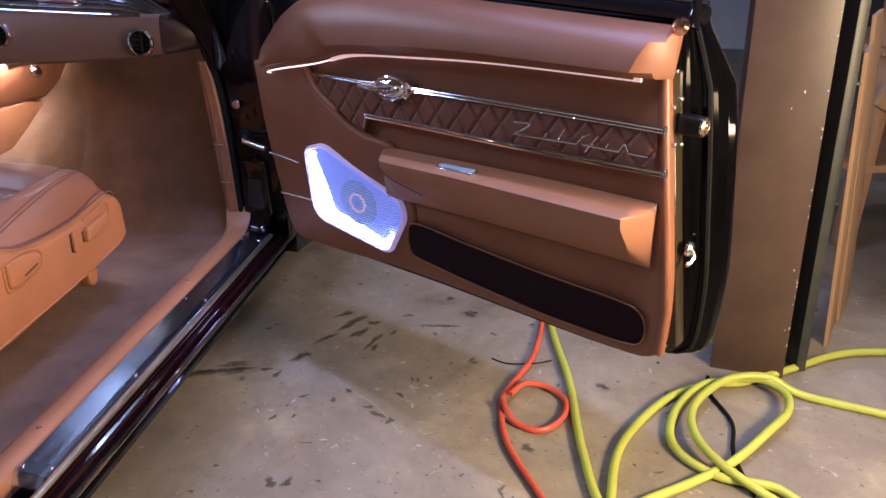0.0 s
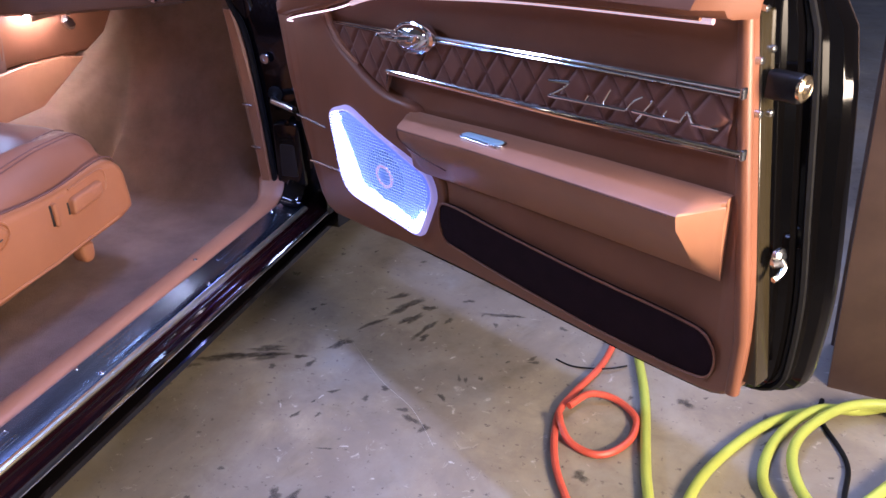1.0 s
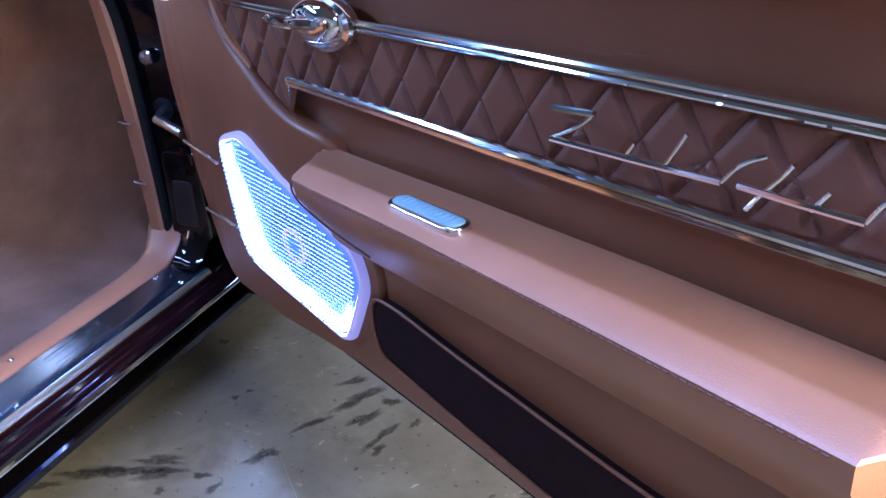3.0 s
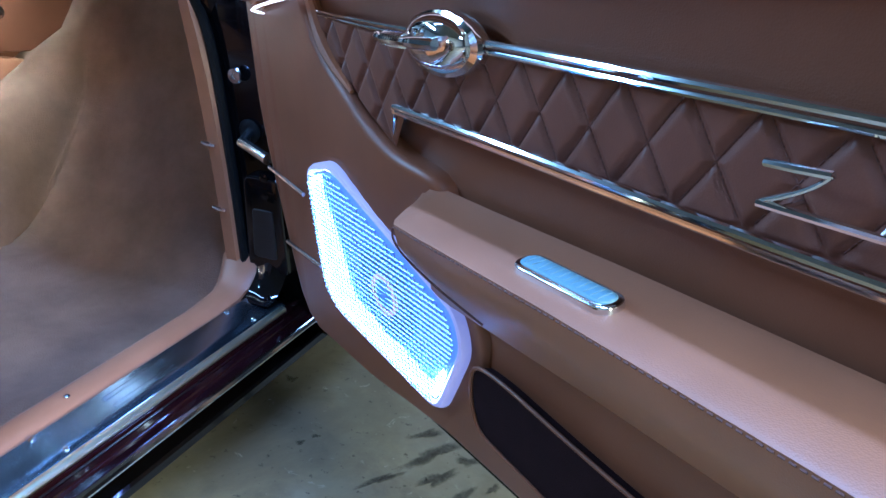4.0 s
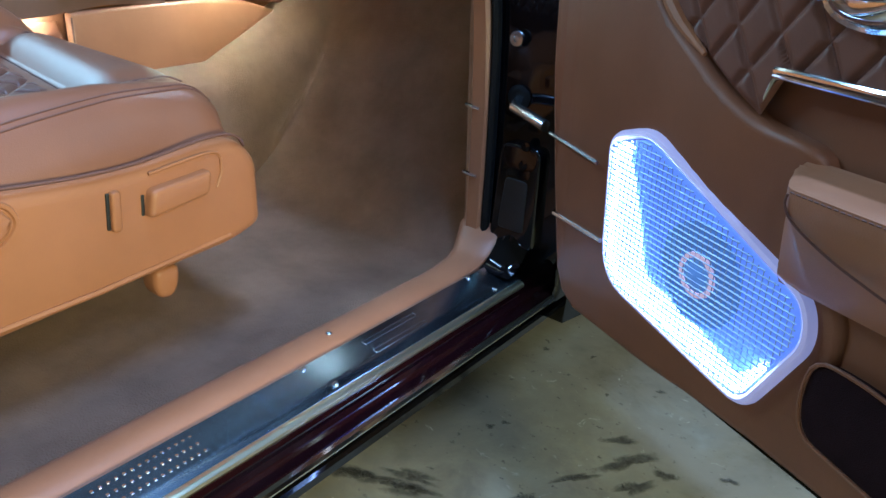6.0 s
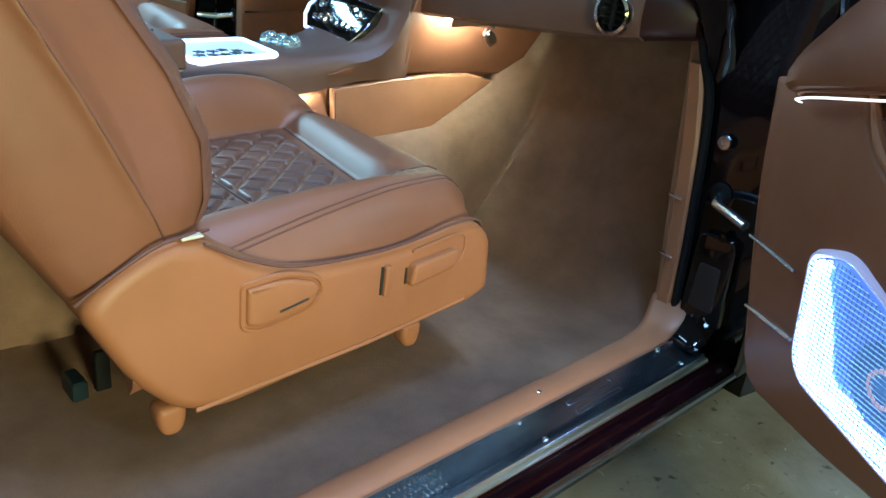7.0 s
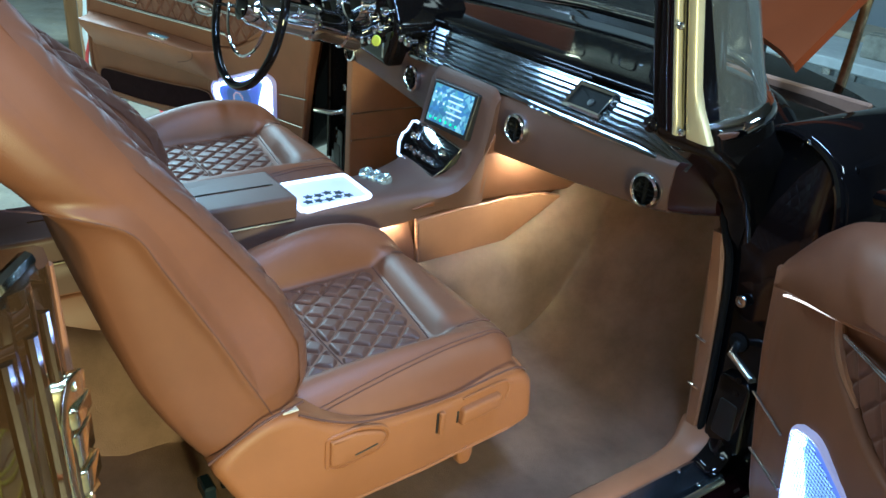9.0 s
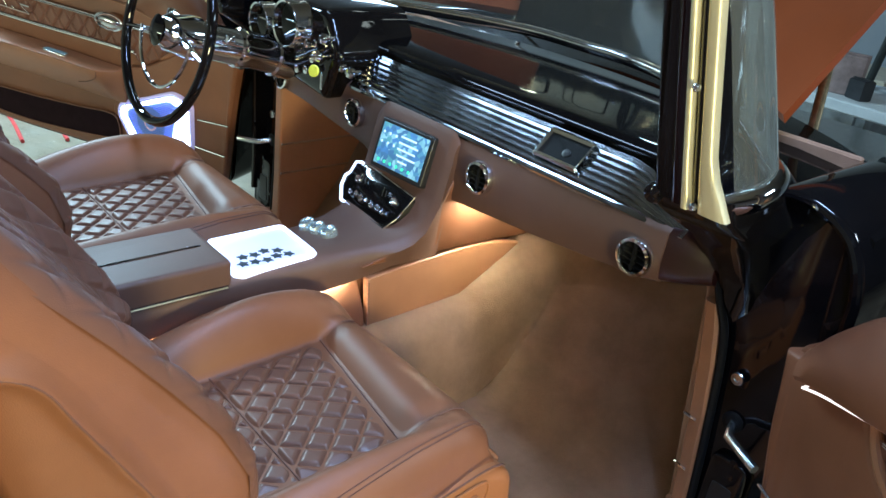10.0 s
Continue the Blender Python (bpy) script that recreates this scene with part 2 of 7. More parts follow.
BLACK = mat("gloss_black_paint", (0.004, 0.0035, 0.004), 0.05, spec=0.42, vary=0.3, scale=5, rough_vary=0.02)
DASHPAINT = mat("satin_black_dash_paint", (0.004, 0.0035, 0.0035), 0.07, spec=0.22, vary=0.3, scale=5, rough_vary=0.03)
SHELLBLACK = mat("black_door_shell_paint", (0.0018, 0.0016, 0.0017), 0.07, spec=0.16, vary=0.3, scale=5, rough_vary=0.04)
MAROON = mat("deep_maroon_paint", (0.008, 0.002, 0.003), 0.08, coat=0.3, vary=0.3, scale=8)
COPPER = mat("copper_pearl_paint", (0.215, 0.051, 0.011), 0.30, 0.2, coat=0.3, vary=0.15, scale=3, rough_vary=0.04)
RUBBER = mat("black_rubber_seal", (0.006, 0.006, 0.0065), 0.6, spec=0.15, vary=0.3, scale=40, fine=0.2, fine_scale=200)
DARK = mat("black_plastic", (0.012, 0.012, 0.013), 0.4, vary=0.3, scale=30, fine=0.15, fine_scale=700)
BEZEL = mat("edge_lit_bezel", (0.55, 0.46, 0.58), 0.35, vary=0.08, scale=20, emit=(0.72, 0.58, 0.90), power=0.24)
MESHM = mat("silver_grille_mesh", (0.38, 0.46, 0.68), 0.40, 0.7, vary=0.1, scale=40)
# Black paint tinted bronze to hold the warm light it reflects.
WARMBLACK = mat("warm_tinted_black_gloss_paint", (0.030, 0.015, 0.005), 0.04, spec=0.9, coat=0.8, vary=0.3, scale=5, rough_vary=0.02)
CONE = mat("speaker_cone", (0.16, 0.26, 0.55), 0.5, vary=0.2, scale=30, emit=(0.26, 0.34, 0.78), power=0.24)
OXBLOOD = mat("oxblood_dash_end", (0.020, 0.005, 0.005), 0.35, spec=0.3, vary=0.3, scale=12)
LED = glow("cool_white_led", (0.84, 0.82, 1.0), 40)
# Both tray colours glow in place of the strip's light on them.
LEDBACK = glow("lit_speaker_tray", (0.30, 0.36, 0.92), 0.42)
TRAYGLOW = glow("strip_light_on_tray", (0.86, 0.82, 1.0), 7.0)
LEDEDGE = glow("panel_edge_light", (0.86, 0.86, 1.0), 2.3)
LEDWARM = glow("warm_led_strip", (1.0, 0.80, 0.46), 420)
LEDFOOT = glow("footwell_led_strip", (1.0, 0.83, 0.52), 10)
LEDSIDE = glow("tunnel_led_strip", (1.0, 0.80, 0.46), 850)
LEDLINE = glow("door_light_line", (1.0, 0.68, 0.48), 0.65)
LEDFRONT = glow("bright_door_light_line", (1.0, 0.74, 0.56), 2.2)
LEDPLATE = glow("lit_cup_plate", (0.84, 0.80, 1.0), 0.19)
LAMPLENS = glow("door_lamp_lens", (0.13, 0.19, 0.21), 0.25)


def lit_display():
    """A screen picture of soft patches: navy, blue, pale green and white."""
    m = glow("lit_display", (0.1, 0.2, 0.3), 0.9)
    n, l = m.node_tree.nodes, m.node_tree.links
    co, t, r = n.new("ShaderNodeTexCoord"), n.new("ShaderNodeTexVoronoi"), n.new("ShaderNodeValToRGB")
    t.inputs["Scale"].default_value = 95
    l.new(co.outputs["Object"], t.inputs["Vector"])
    l.new(t.outputs["Color"], r.inputs["Fac"])
    ramp = r.color_ramp
    ramp.elements[0].position, ramp.elements[0].color = 0.25, (0.02, 0.05, 0.14, 1)
    ramp.elements[1].position, ramp.elements[1].color = 0.85, (0.45, 0.62, 0.58, 1)
    for p, c in ((0.45, (0.05, 0.12, 0.34, 1)), (0.62, (0.10, 0.26, 0.20, 1))):
        ramp.elements.new(p).color = c
    l.new(r.outputs["Color"], n["Principled BSDF"].inputs["Emission Color"])
    return m


SCREEN = lit_display()
SCREENTXT = glow("screen_white", (0.65, 0.75, 0.85), 0.6)
SCREENGRN = glow("screen_green", (0.15, 0.75, 0.25), 1.2)
GLASS = clear_glass("window_glass")
YELLOW = mat("yellow_key_tag", (0.72, 0.78, 0.06), 0.45, vary=0.1, scale=60)


def concrete():
    """Worn garage slab: broad stains, cloudy mottling, dark specks and pale scuffs."""
    m = bpy.data.materials.new("stained_concrete")
    m.use_nodes = True
    n, l = m.node_tree.nodes, m.node_tree.links
    b = n["Principled BSDF"]
    co = n.new("ShaderNodeTexCoord")

    def cloud(scale, detail, lo, hi, distort=0.0):
        t = n.new("ShaderNodeTexNoise")
        t.inputs["Scale"].default_value, t.inputs["Detail"].default_value, t.inputs["Roughness"].default_value = scale, detail, 0.65
        t.inputs["Distortion"].default_value = distort
        l.new(co.outputs["Object"], t.inputs["Vector"])
        r = n.new("ShaderNodeMapRange")
        r.inputs["From Min"].default_value, r.inputs["From Max"].default_value = lo, hi
        l.new(t.outputs["Fac"], r.inputs["Value"])
        return r.outputs["Result"], t.outputs["Fac"]

    def mix(fac, a, c):
        x = n.new("ShaderNodeMix")
        x.data_type = "RGBA"
        l.new(fac, x.inputs["Factor"])
        for sock, v in ((x.inputs["A"], a), (x.inputs["B"], c)):
            if isinstance(v, tuple):
                sock.default_value = (*v, 1)
            else:
                l.new(v, sock)
        return x.outputs["Result"]
    stain, _ = cloud(1.7, 8, 0.36, 0.62, 0.6)
    mott, raw2 = cloud(9, 6, 0.35, 0.68, 0.3)
    speck, _ = cloud(46, 4, 0.62, 0.70)
    scuff, raw4 = cloud(22, 6, 0.63, 0.72, 1.2)
    grey, _ = cloud(3.1, 5, 0.45, 0.65)
    c = mix(stain, (0.080, 0.063, 0.038), (0.35, 0.30, 0.195))
    c2 = mix(mott, (0.20, 0.172, 0.125), c)
    c3 = mix(grey, c2, (0.25, 0.237, 0.195))
    c4 = mix(mott, c2, c3)
    c5 = mix(speck, c4, (0.085, 0.07, 0.052))
    c6 = mix(scuff, c5, (0.42, 0.39, 0.32))
    l.new(c6, b.inputs["Base Color"])
    r = n.new("ShaderNodeMapRange")
    r.inputs["To Min"].default_value, r.inputs["To Max"].default_value = 0.32, 0.62
    l.new(raw2, r.inputs["Value"])
    l.new(r.outputs["Result"], b.inputs["Roughness"])
    u = n.new("ShaderNodeBump")
    u.inputs["Strength"].default_value, u.inputs["Distance"].default_value = 0.35, 0.002
    l.new(raw4, u.inputs["Height"])
    l.new(u.outputs["Normal"], b.inputs["Normal"])
    return m


CONCRETE = concrete()


def oil_stain():
    """A thin dark film whose edge breaks up."""
    m = bpy.data.materials.new("oil_stain")
    m.use_nodes = True
    n, l = m.node_tree.nodes, m.node_tree.links
    b = n["Principled BSDF"]
    b.inputs["Base Color"].default_value = (0.034, 0.031, 0.030, 1)
    b.inputs["Roughness"].default_value = 0.35
    co, t, r = n.new("ShaderNodeTexCoord"), n.new("ShaderNodeTexNoise"), n.new("ShaderNodeMapRange")
    t.inputs["Scale"].default_value, t.inputs["Detail"].default_value, t.inputs["Roughness"].default_value = 60, 8, 0.8
    fade, add = n.new("ShaderNodeAttribute"), n.new("ShaderNodeMath")
    fade.attribute_name = "film"
    add.operation = "MULTIPLY_ADD"
    add.inputs[1].default_value = 0.55
    r.inputs["From Min"].default_value, r.inputs["From Max"].default_value, r.inputs["To Max"].default_value = 0.60, 1.12, 0.62
    l.new(co.outputs["Object"], t.inputs["Vector"])
    l.new(fade.outputs["Fac"], add.inputs[0])
    l.new(t.outputs["Fac"], add.inputs[2])
    l.new(add.outputs["Value"], r.inputs["Value"])
    l.new(r.outputs["Result"], b.inputs["Alpha"])
    return m


OIL = oil_stain()
CHIP = mat("paint_chip", (0.45, 0.42, 0.36), 0.6, vary=0.2, scale=60)
BROWNSTEEL = mat("brown_painted_steel", (0.060, 0.035, 0.020), 0.45, vary=0.3, scale=6, fine=0.2, fine_scale=120, rough_vary=0.12)
GREENSTEEL = mat("dark_green_steel", (0.030, 0.034, 0.028), 0.45, vary=0.4, scale=14, fine=0.2, fine_scale=160)
PLY = mat("cardboard_sheet", (0.32, 0.21, 0.11), 0.75, vary=0.16, scale=6, fine=0.3, fine_scale=160, stretch=(1, 1, 0.2))
WOOD = mat("raw_pine", (0.38, 0.23, 0.11), 0.65, vary=0.3, scale=10, fine=0.3, fine_scale=90, stretch=(1, 1, 0.1))
WALLPAINT = mat("pale_grey_wall_paint", (0.50, 0.53, 0.56), 0.8, vary=0.12, scale=2, fine=0.15, fine_scale=60)
CREAM = mat("cream_wall_paint", (0.62, 0.56, 0.42), 0.8, vary=0.12, scale=2, fine=0.15, fine_scale=60)
# Unseen east wall and ceiling are kept dark to cut reflections and bounce.
DARKWALL = mat("dark_unseen_wall", (0.085, 0.066, 0.050), 0.8, vary=0.3, scale=3, fine=0.2, fine_scale=60)
CEILPAINT = mat("dark_unseen_ceiling", (0.085, 0.082, 0.08), 0.85, vary=0.1, scale=2, fine=0.15, fine_scale=60)
HOSEY = mat("lime_hose_rubber", (0.38, 0.42, 0.04), 0.4, vary=0.14, scale=12, fine=0.3, fine_scale=260, second=(0.38, 0.44, 0.04))
HOSEO = mat("orange_hose_rubber", (0.58, 0.095, 0.035), 0.42, vary=0.2, scale=12, fine=0.2, fine_scale=260)
PAPER = mat("white_plastic_sheet", (0.75, 0.78, 0.78), 0.5, vary=0.15, scale=8)
RED = mat("red_cable_rubber", (0.45, 0.05, 0.05), 0.5, vary=0.2, scale=20)

# ---------------------------------------------------------------- the garage
bm = B()
sheet(bm, 24, 24, lambda u, v: Vector((-9 + 16 * u, -7 + 14 * v, 0)))
floor = link("floor", bm, CONCRETE)
tagged(floor, "stained worn grey-brown concrete garage floor", "floor", kind="structure")
for nm, c, s in (("wall_north", (-1, 6.1, 1.6), (16.4, 0.2, 3.2)), ("wall_south", (-1, -4.6, 1.6), (16.4, 0.2, 3.2)), ("wall_east", (4.4, -0.5, 1.6), (0.2, 13, 3.2)), ("wall_west", (-9.1, -0.5, 1.6), (0.2, 13, 3.2))):
    bm = B()
    box(bm, c, s, 0.01)
    tagged(link(nm, bm, CREAM if nm == "wall_south" else DARKWALL if nm == "wall_east" else WALLPAINT), "plain painted garage wall", "wall", kind="structure")
bm = B()
box(bm, (-1, -0.5, 3.3), (16.4, 13.4, 0.2), 0.01)
tagged(link("ceiling", bm, CEILPAINT), "plain unseen garage ceiling, dark to cut bounced light", "ceiling", kind="structure")


def blotch(x, y, a, b, turn, seed, z=0.0012, material=OIL, name="oil_stain"):
    rnd = random.Random(seed)
    k = 18
    ph = [rnd.uniform(0, 6.28) for _ in range(4)]
    pts = []
    for i in range(k):
        t = 2 * math.pi * i / k
        r = 1 + 0.28 * math.sin(2 * t + ph[0]) + 0.2 * math.sin(3 * t + ph[1]) + 0.16 * math.sin(5 * t + ph[2])
        px, py = a * r * math.cos(t), b * r * math.sin(t)
        pts.append(Vector((x + px * math.cos(turn) - py * math.sin(turn), y + px * math.sin(turn) + py * math.cos(turn), z)))
    bm_ = B()
    film = bm_.verts.layers.float.new("film")
    hub = bm_.verts.new((x, y, z))
    hub[film] = 1.0
    mid = [bm_.verts.new(Vector((x, y, z)).lerp(p, 0.55)) for p in pts]
    rim = [bm_.verts.new(p) for p in pts]
    for v in mid:
        v[film] = 0.8
    for i in range(k):
        j = (i + 1) % k
        bm_.faces.new((hub, mid[i], mid[j]))
        bm_.faces.new((mid[i], rim[i], rim[j], mid[j]))
    ob = link(name, bm_, material, floor)
    return ob


# Oil marks, scuffs and paint chips lying on the concrete.
for i, (x, y, a, b, t) in enumerate(((1.06, 0.19, 0.055, 0.012, 1.0), (1.10, 0.13, 0.04, 0.009, 1.1), (1.155, 0.09, 0.045, 0.007, 1.2), (1.165, 0.05, 0.018, 0.006, 1.2), (0.952, -0.05, 0.03, 0.008, 0.9), (0.975, -0.03, 0.016, 0.006, 0.2), (1.432, 0.32, 0.028, 0.012, 0.1), (1.229, 0.27, 0.014, 0.006, 0.4), (1.341, 0.221, 0.04, 0.007, 0.1), (1.38, 0.225, 0.02, 0.004, 0.2), (1.205, 0.15, 0.009, 0.009, 0), (1.351, 0.417, 0.015, 0.008, 0), (1.003, 0.077, 0.04, 0.006, 1.0), (0.676, -0.196, 0.055, 0.010, 0.35), (0.73, -0.17, 0.06, 0.012, 0.35), (0.80, -0.15, 0.045, 0.010, 0.4), (0.78, -0.12, 0.05, 0.008, 0.3), (0.88, -0.13, 0.014, 0.007, 0.4), (0.83, -0.19, 0.010, 0.006, 0.2), (0.92, -0.15, 0.02, 0.005, 1.1), (1.061, -0.599, 0.014, 0.011, 0), (1.1, -0.592, 0.009, 0.013, 0), (1.86, -0.041, 0.018, 0.009, 0), (1.25, -0.287, 0.025, 0.006, -0.5), (1.22, -0.26, 0.014, 0.005, -0.2), (1.29, -0.31, 0.012, 0.008, 0), (1.66, -0.36, 0.016, 0.011, 0.2), (1.48, 0.02, 0.012, 0.005, 0), (0.62, -0.25, 0.03, 0.006, 0.4), (1.02, 0.24, 0.035, 0.007, 0.9), (1.13, 0.2, 0.02, 0.009, 0.8))):
    blotch(x, y, a * 1.35, b * 2.0, t, 100 + i)
for i, (x, y) in enumerate(((1.385, -0.40), (1.01, -0.27), (1.60, -0.50), (1.27, -0.02), (0.93, -0.33), (1.14, -0.42), (1.05, 0.03), (1.36, -0.13))):
    blotch(x, y, 0.008, 0.0025, i * 1.3, 300 + i, 0.002, CHIP, "paint_chip")

rnd = random.Random(21)
for i in range(60):
    x, y = rnd.uniform(0.55, 2.1), rnd.uniform(-0.9, 0.55)
    blotch(x, y, rnd.uniform(0.006, 0.020), rnd.uniform(0.004, 0.012), rnd.uniform(0, 3), 500 + i)

# Fine crack line across the slab.
bm = B()
tube(bm, spline([(0.98, -0.02, 0.0), (1.12, -0.16, 0.0), (1.24, -0.25, 0.0), (1.33, -0.36, 0.0)], 6), 0.0005, 6)
link("floor_crack", bm, CHIP, floor)


def column():
    ob = thing("steel_column", "chipped brown-painted steel column standing on the concrete floor", "column", pose(2.29, 0.12, 0, 0, -2.9, -8))
    for d, w, nm in ((0.0, 0.205, "front_flange"), (0.2, 0.205, "rear_flange")):
        bm_ = B()
        box(bm_, (0, d, 1.6), (w, 0.014, 3.3), 0.004)
        part(nm, bm_, BROWNSTEEL, ob)
    bm_ = B()
    box(bm_, (0, 0.1, 1.6), (0.012, 0.186, 3.3), 0.002)
    part("web", bm_, BROWNSTEEL, ob)
    bm_ = B()
    rnd = random.Random(5)
    for _ in range(26):
        z = rnd.uniform(0.1, 1.3)
        x = rnd.choice((0.1, 0.098, rnd.uniform(-0.09, 0.09)))
        box(bm_, (x, -0.0075, z), (rnd.uniform(0.001, 0.004), 0.0015, rnd.uniform(0.002, 0.010)), 0.0005)
    part("chipped_paint", bm_, CHIP, ob, "pale bare spots where paint is chipped")
    return ob


column()
bm = B()
box(bm, (0, 0, 0.9), (0.03, 0.09, 1.8), 0.004)
for k in range(5):
    box(bm, (0.02, 0, 0.2 + k * 0.33), (0.012, 0.09, 0.01), 0.002)
ob = link("steel_angle", bm, GREENSTEEL)
ob.matrix_basis = pose(2.445, 0.19, 0, -3, -1.5, 10)
tagged(ob, "dark green steel angle bar leaning beside the column", "steel bar")
for k, (x, y, w, h, lean, turn) in enumerate(((2.53, 0.34, 0.20, 0.80, -4, 70), (2.62, 0.42, 0.22, 0.92, -5, 68), (2.72, 0.62, 0.26, 1.0, -6, 66))):
    bm = B()
    slab(bm, [(-w / 2, 0), (w / 2, 0), (w / 2, h - 0.09), (w / 2 - 0.06, h), (-w / 2, h)], 0, 0.012, 0.002, XZ)
    ob = link("cardboard_sheet", bm, PLY)
    ob.matrix_basis = pose(x, y, 0, lean, 0, turn)
    tagged(ob, "tan cardboard sheet with a clipped corner leaning upright", "sheet", "cardboard sheets behind the column")


def shelf_frame():
    ob = thing("wooden_rack", "rough pine storage rack standing behind the column", "rack", pose(3.2, 1.3, 0, 0, 0, 20))
    for x, y in ((-0.35, 0), (0.6, 0), (-0.35, 0.4), (0.6, 0.4)):
        bm_ = B()
        box(bm_, (x, y, 0.75), (0.045, 0.09, 1.5), 0.004)
        part("post", bm_, WOOD, ob)
    for z in (0.35, 0.8, 1.35):
        bm_ = B()
        box(bm_, (0.125, 0.2, z), (1.08, 0.5, 0.03), 0.003)
        part("shelf_board", bm_, WOOD, ob)
    bm_ = B()
    box(bm_, (0.1, -0.06, 0.42), (1.1, 0.03, 0.09), 0.004, pose(0, 0, 0, 0, 25, 0))
    part("brace", bm_, WOOD, ob)
    return ob


shelf_frame()
bm = B()
box(bm, (3.1, 1.25, 1.0), (0.4, 0.3, 0.34), 0.01, pose(0, 0, 0, 0, 0, 15))
tagged(link("storage_tub", bm, mat("orange_tub_plastic", (0.55, 0.19, 0.04), 0.5, vary=0.15, scale=8, fine=0.1)), "orange plastic storage tub on a pine rack", "tub")

# Hoses on the floor.
bm = B()
tube(bm, spline([(1.68, 0.62, 0.010), (1.674, 0.276, 0.010), (1.652, 0.062, 0.010), (1.60, -0.09, 0.010), (1.579, -0.188, 0.010), (1.607, -0.357, 0.010), (1.70, -0.545, 0.010), (1.83, -0.8, 0.010), (2.1, -1.1, 0.010)], 10), 0.0085, 10)
tube(bm, spline([(1.60, -0.16, 0.024), (1.640, -0.10, 0.024), (1.70, -0.088, 0.012), (1.752, -0.14, 0.010), (1.752, -0.21, 0.010), (1.72, -0.27, 0.010), (1.677, -0.293, 0.010), (1.625, -0.272, 0.011), (1.596, -0.235, 0.022), (1.584, -0.20, 0.026)], 8), 0.0085, 10)
tagged(link("orange_hose", bm, HOSEO), "orange rubber air hose looped on the concrete floor", "hose")
bm = B()
tube(bm, spline([(1.62, 0.9, 0.012), (1.69, 0.5, 0.012), (1.708, 0.246, 0.012), (1.763, -0.041, 0.012), (1.785, -0.25, 0.012), (1.80, -0.37, 0.012), (1.84, -0.56, 0.012), (1.95, -0.75, 0.012), (2.15, -0.85, 0.012)], 10), 0.0115, 12)
tagged(link("lime_hose", bm, HOSEY), "lime yellow air hose lying along the floor", "hose", "lime hoses on the floor")
bm = B()
tube(bm, spline([(1.85, -0.72, 0.012), (1.862, -0.53, 0.012), (1.885, -0.36, 0.012), (1.945, -0.22, 0.012), (2.05, -0.07, 0.012), (2.17, 0.01, 0.013), (2.297, 0.027, 0.036), (2.36, -0.03, 0.036), (2.35, -0.12, 0.036), (2.28, -0.22, 0.036), (2.17, -0.345, 0.02), (2.05, -0.44, 0.012), (1.93, -0.53, 0.012), (1.86, -0.62, 0.013)], 10), 0.0115, 12)
tube(bm, spline([(1.9, -0.9, 0.012), (2.3, -0.6, 0.012), (2.27, -0.43, 0.012), (2.12, -0.40, 0.013), (2.03, -0.30, 0.013), (2.05, -0.15, 0.014), (2.14, -0.03, 0.036), (2.26, 0.035, 0.014), (2.42, 0.14, 0.012), (2.58, 0.25, 0.012), (2.74, 0.30, 0.012), (3.1, 0.34, 0.012)], 10), 0.0115, 12)
tube(bm, spline([(2.6, -0.75, 0.012), (2.3, -0.52, 0.013), (2.14, -0.39, 0.034), (2.085, -0.27, 0.034), (2.10, -0.14, 0.036), (2.20, -0.02, 0.05), (2.32, 0.02, 0.05), (2.42, 0.00, 0.014), (2.62, -0.052, 0.012), (3.0, -0.15, 0.012)], 10), 0.0115, 12)
tagged(link("lime_hose", bm, HOSEY), "lime yellow air hose coiled in loose loops on the floor", "hose", "lime hoses on the floor")
bm = B()
tube(bm, spline([(2.17, 0.06, 0.006), (2.16, -0.02, 0.006), (2.20, -0.16, 0.006), (2.18, -0.3, 0.006), (2.2, -0.45, 0.006)], 8), 0.0055, 8)
tagged(link("black_cable", bm, RUBBER), "thin black cable under the lime hose", "cable")
bm = B()
tube(bm, spline([(1.53, 0.05, 0.003), (1.58, 0.03, 0.003), (1.66, 0.03, 0.012), (1.71, 0.07, 0.004)], 8), 0.0022, 6)
tagged(link("wire_offcut", bm, RUBBER), "short dark wire offcut on the concrete", "wire")

# ---------------------------------------------------------------- the car: shell
car = thing("car", "gloss black classic convertible with open doors and cognac interior", "car")


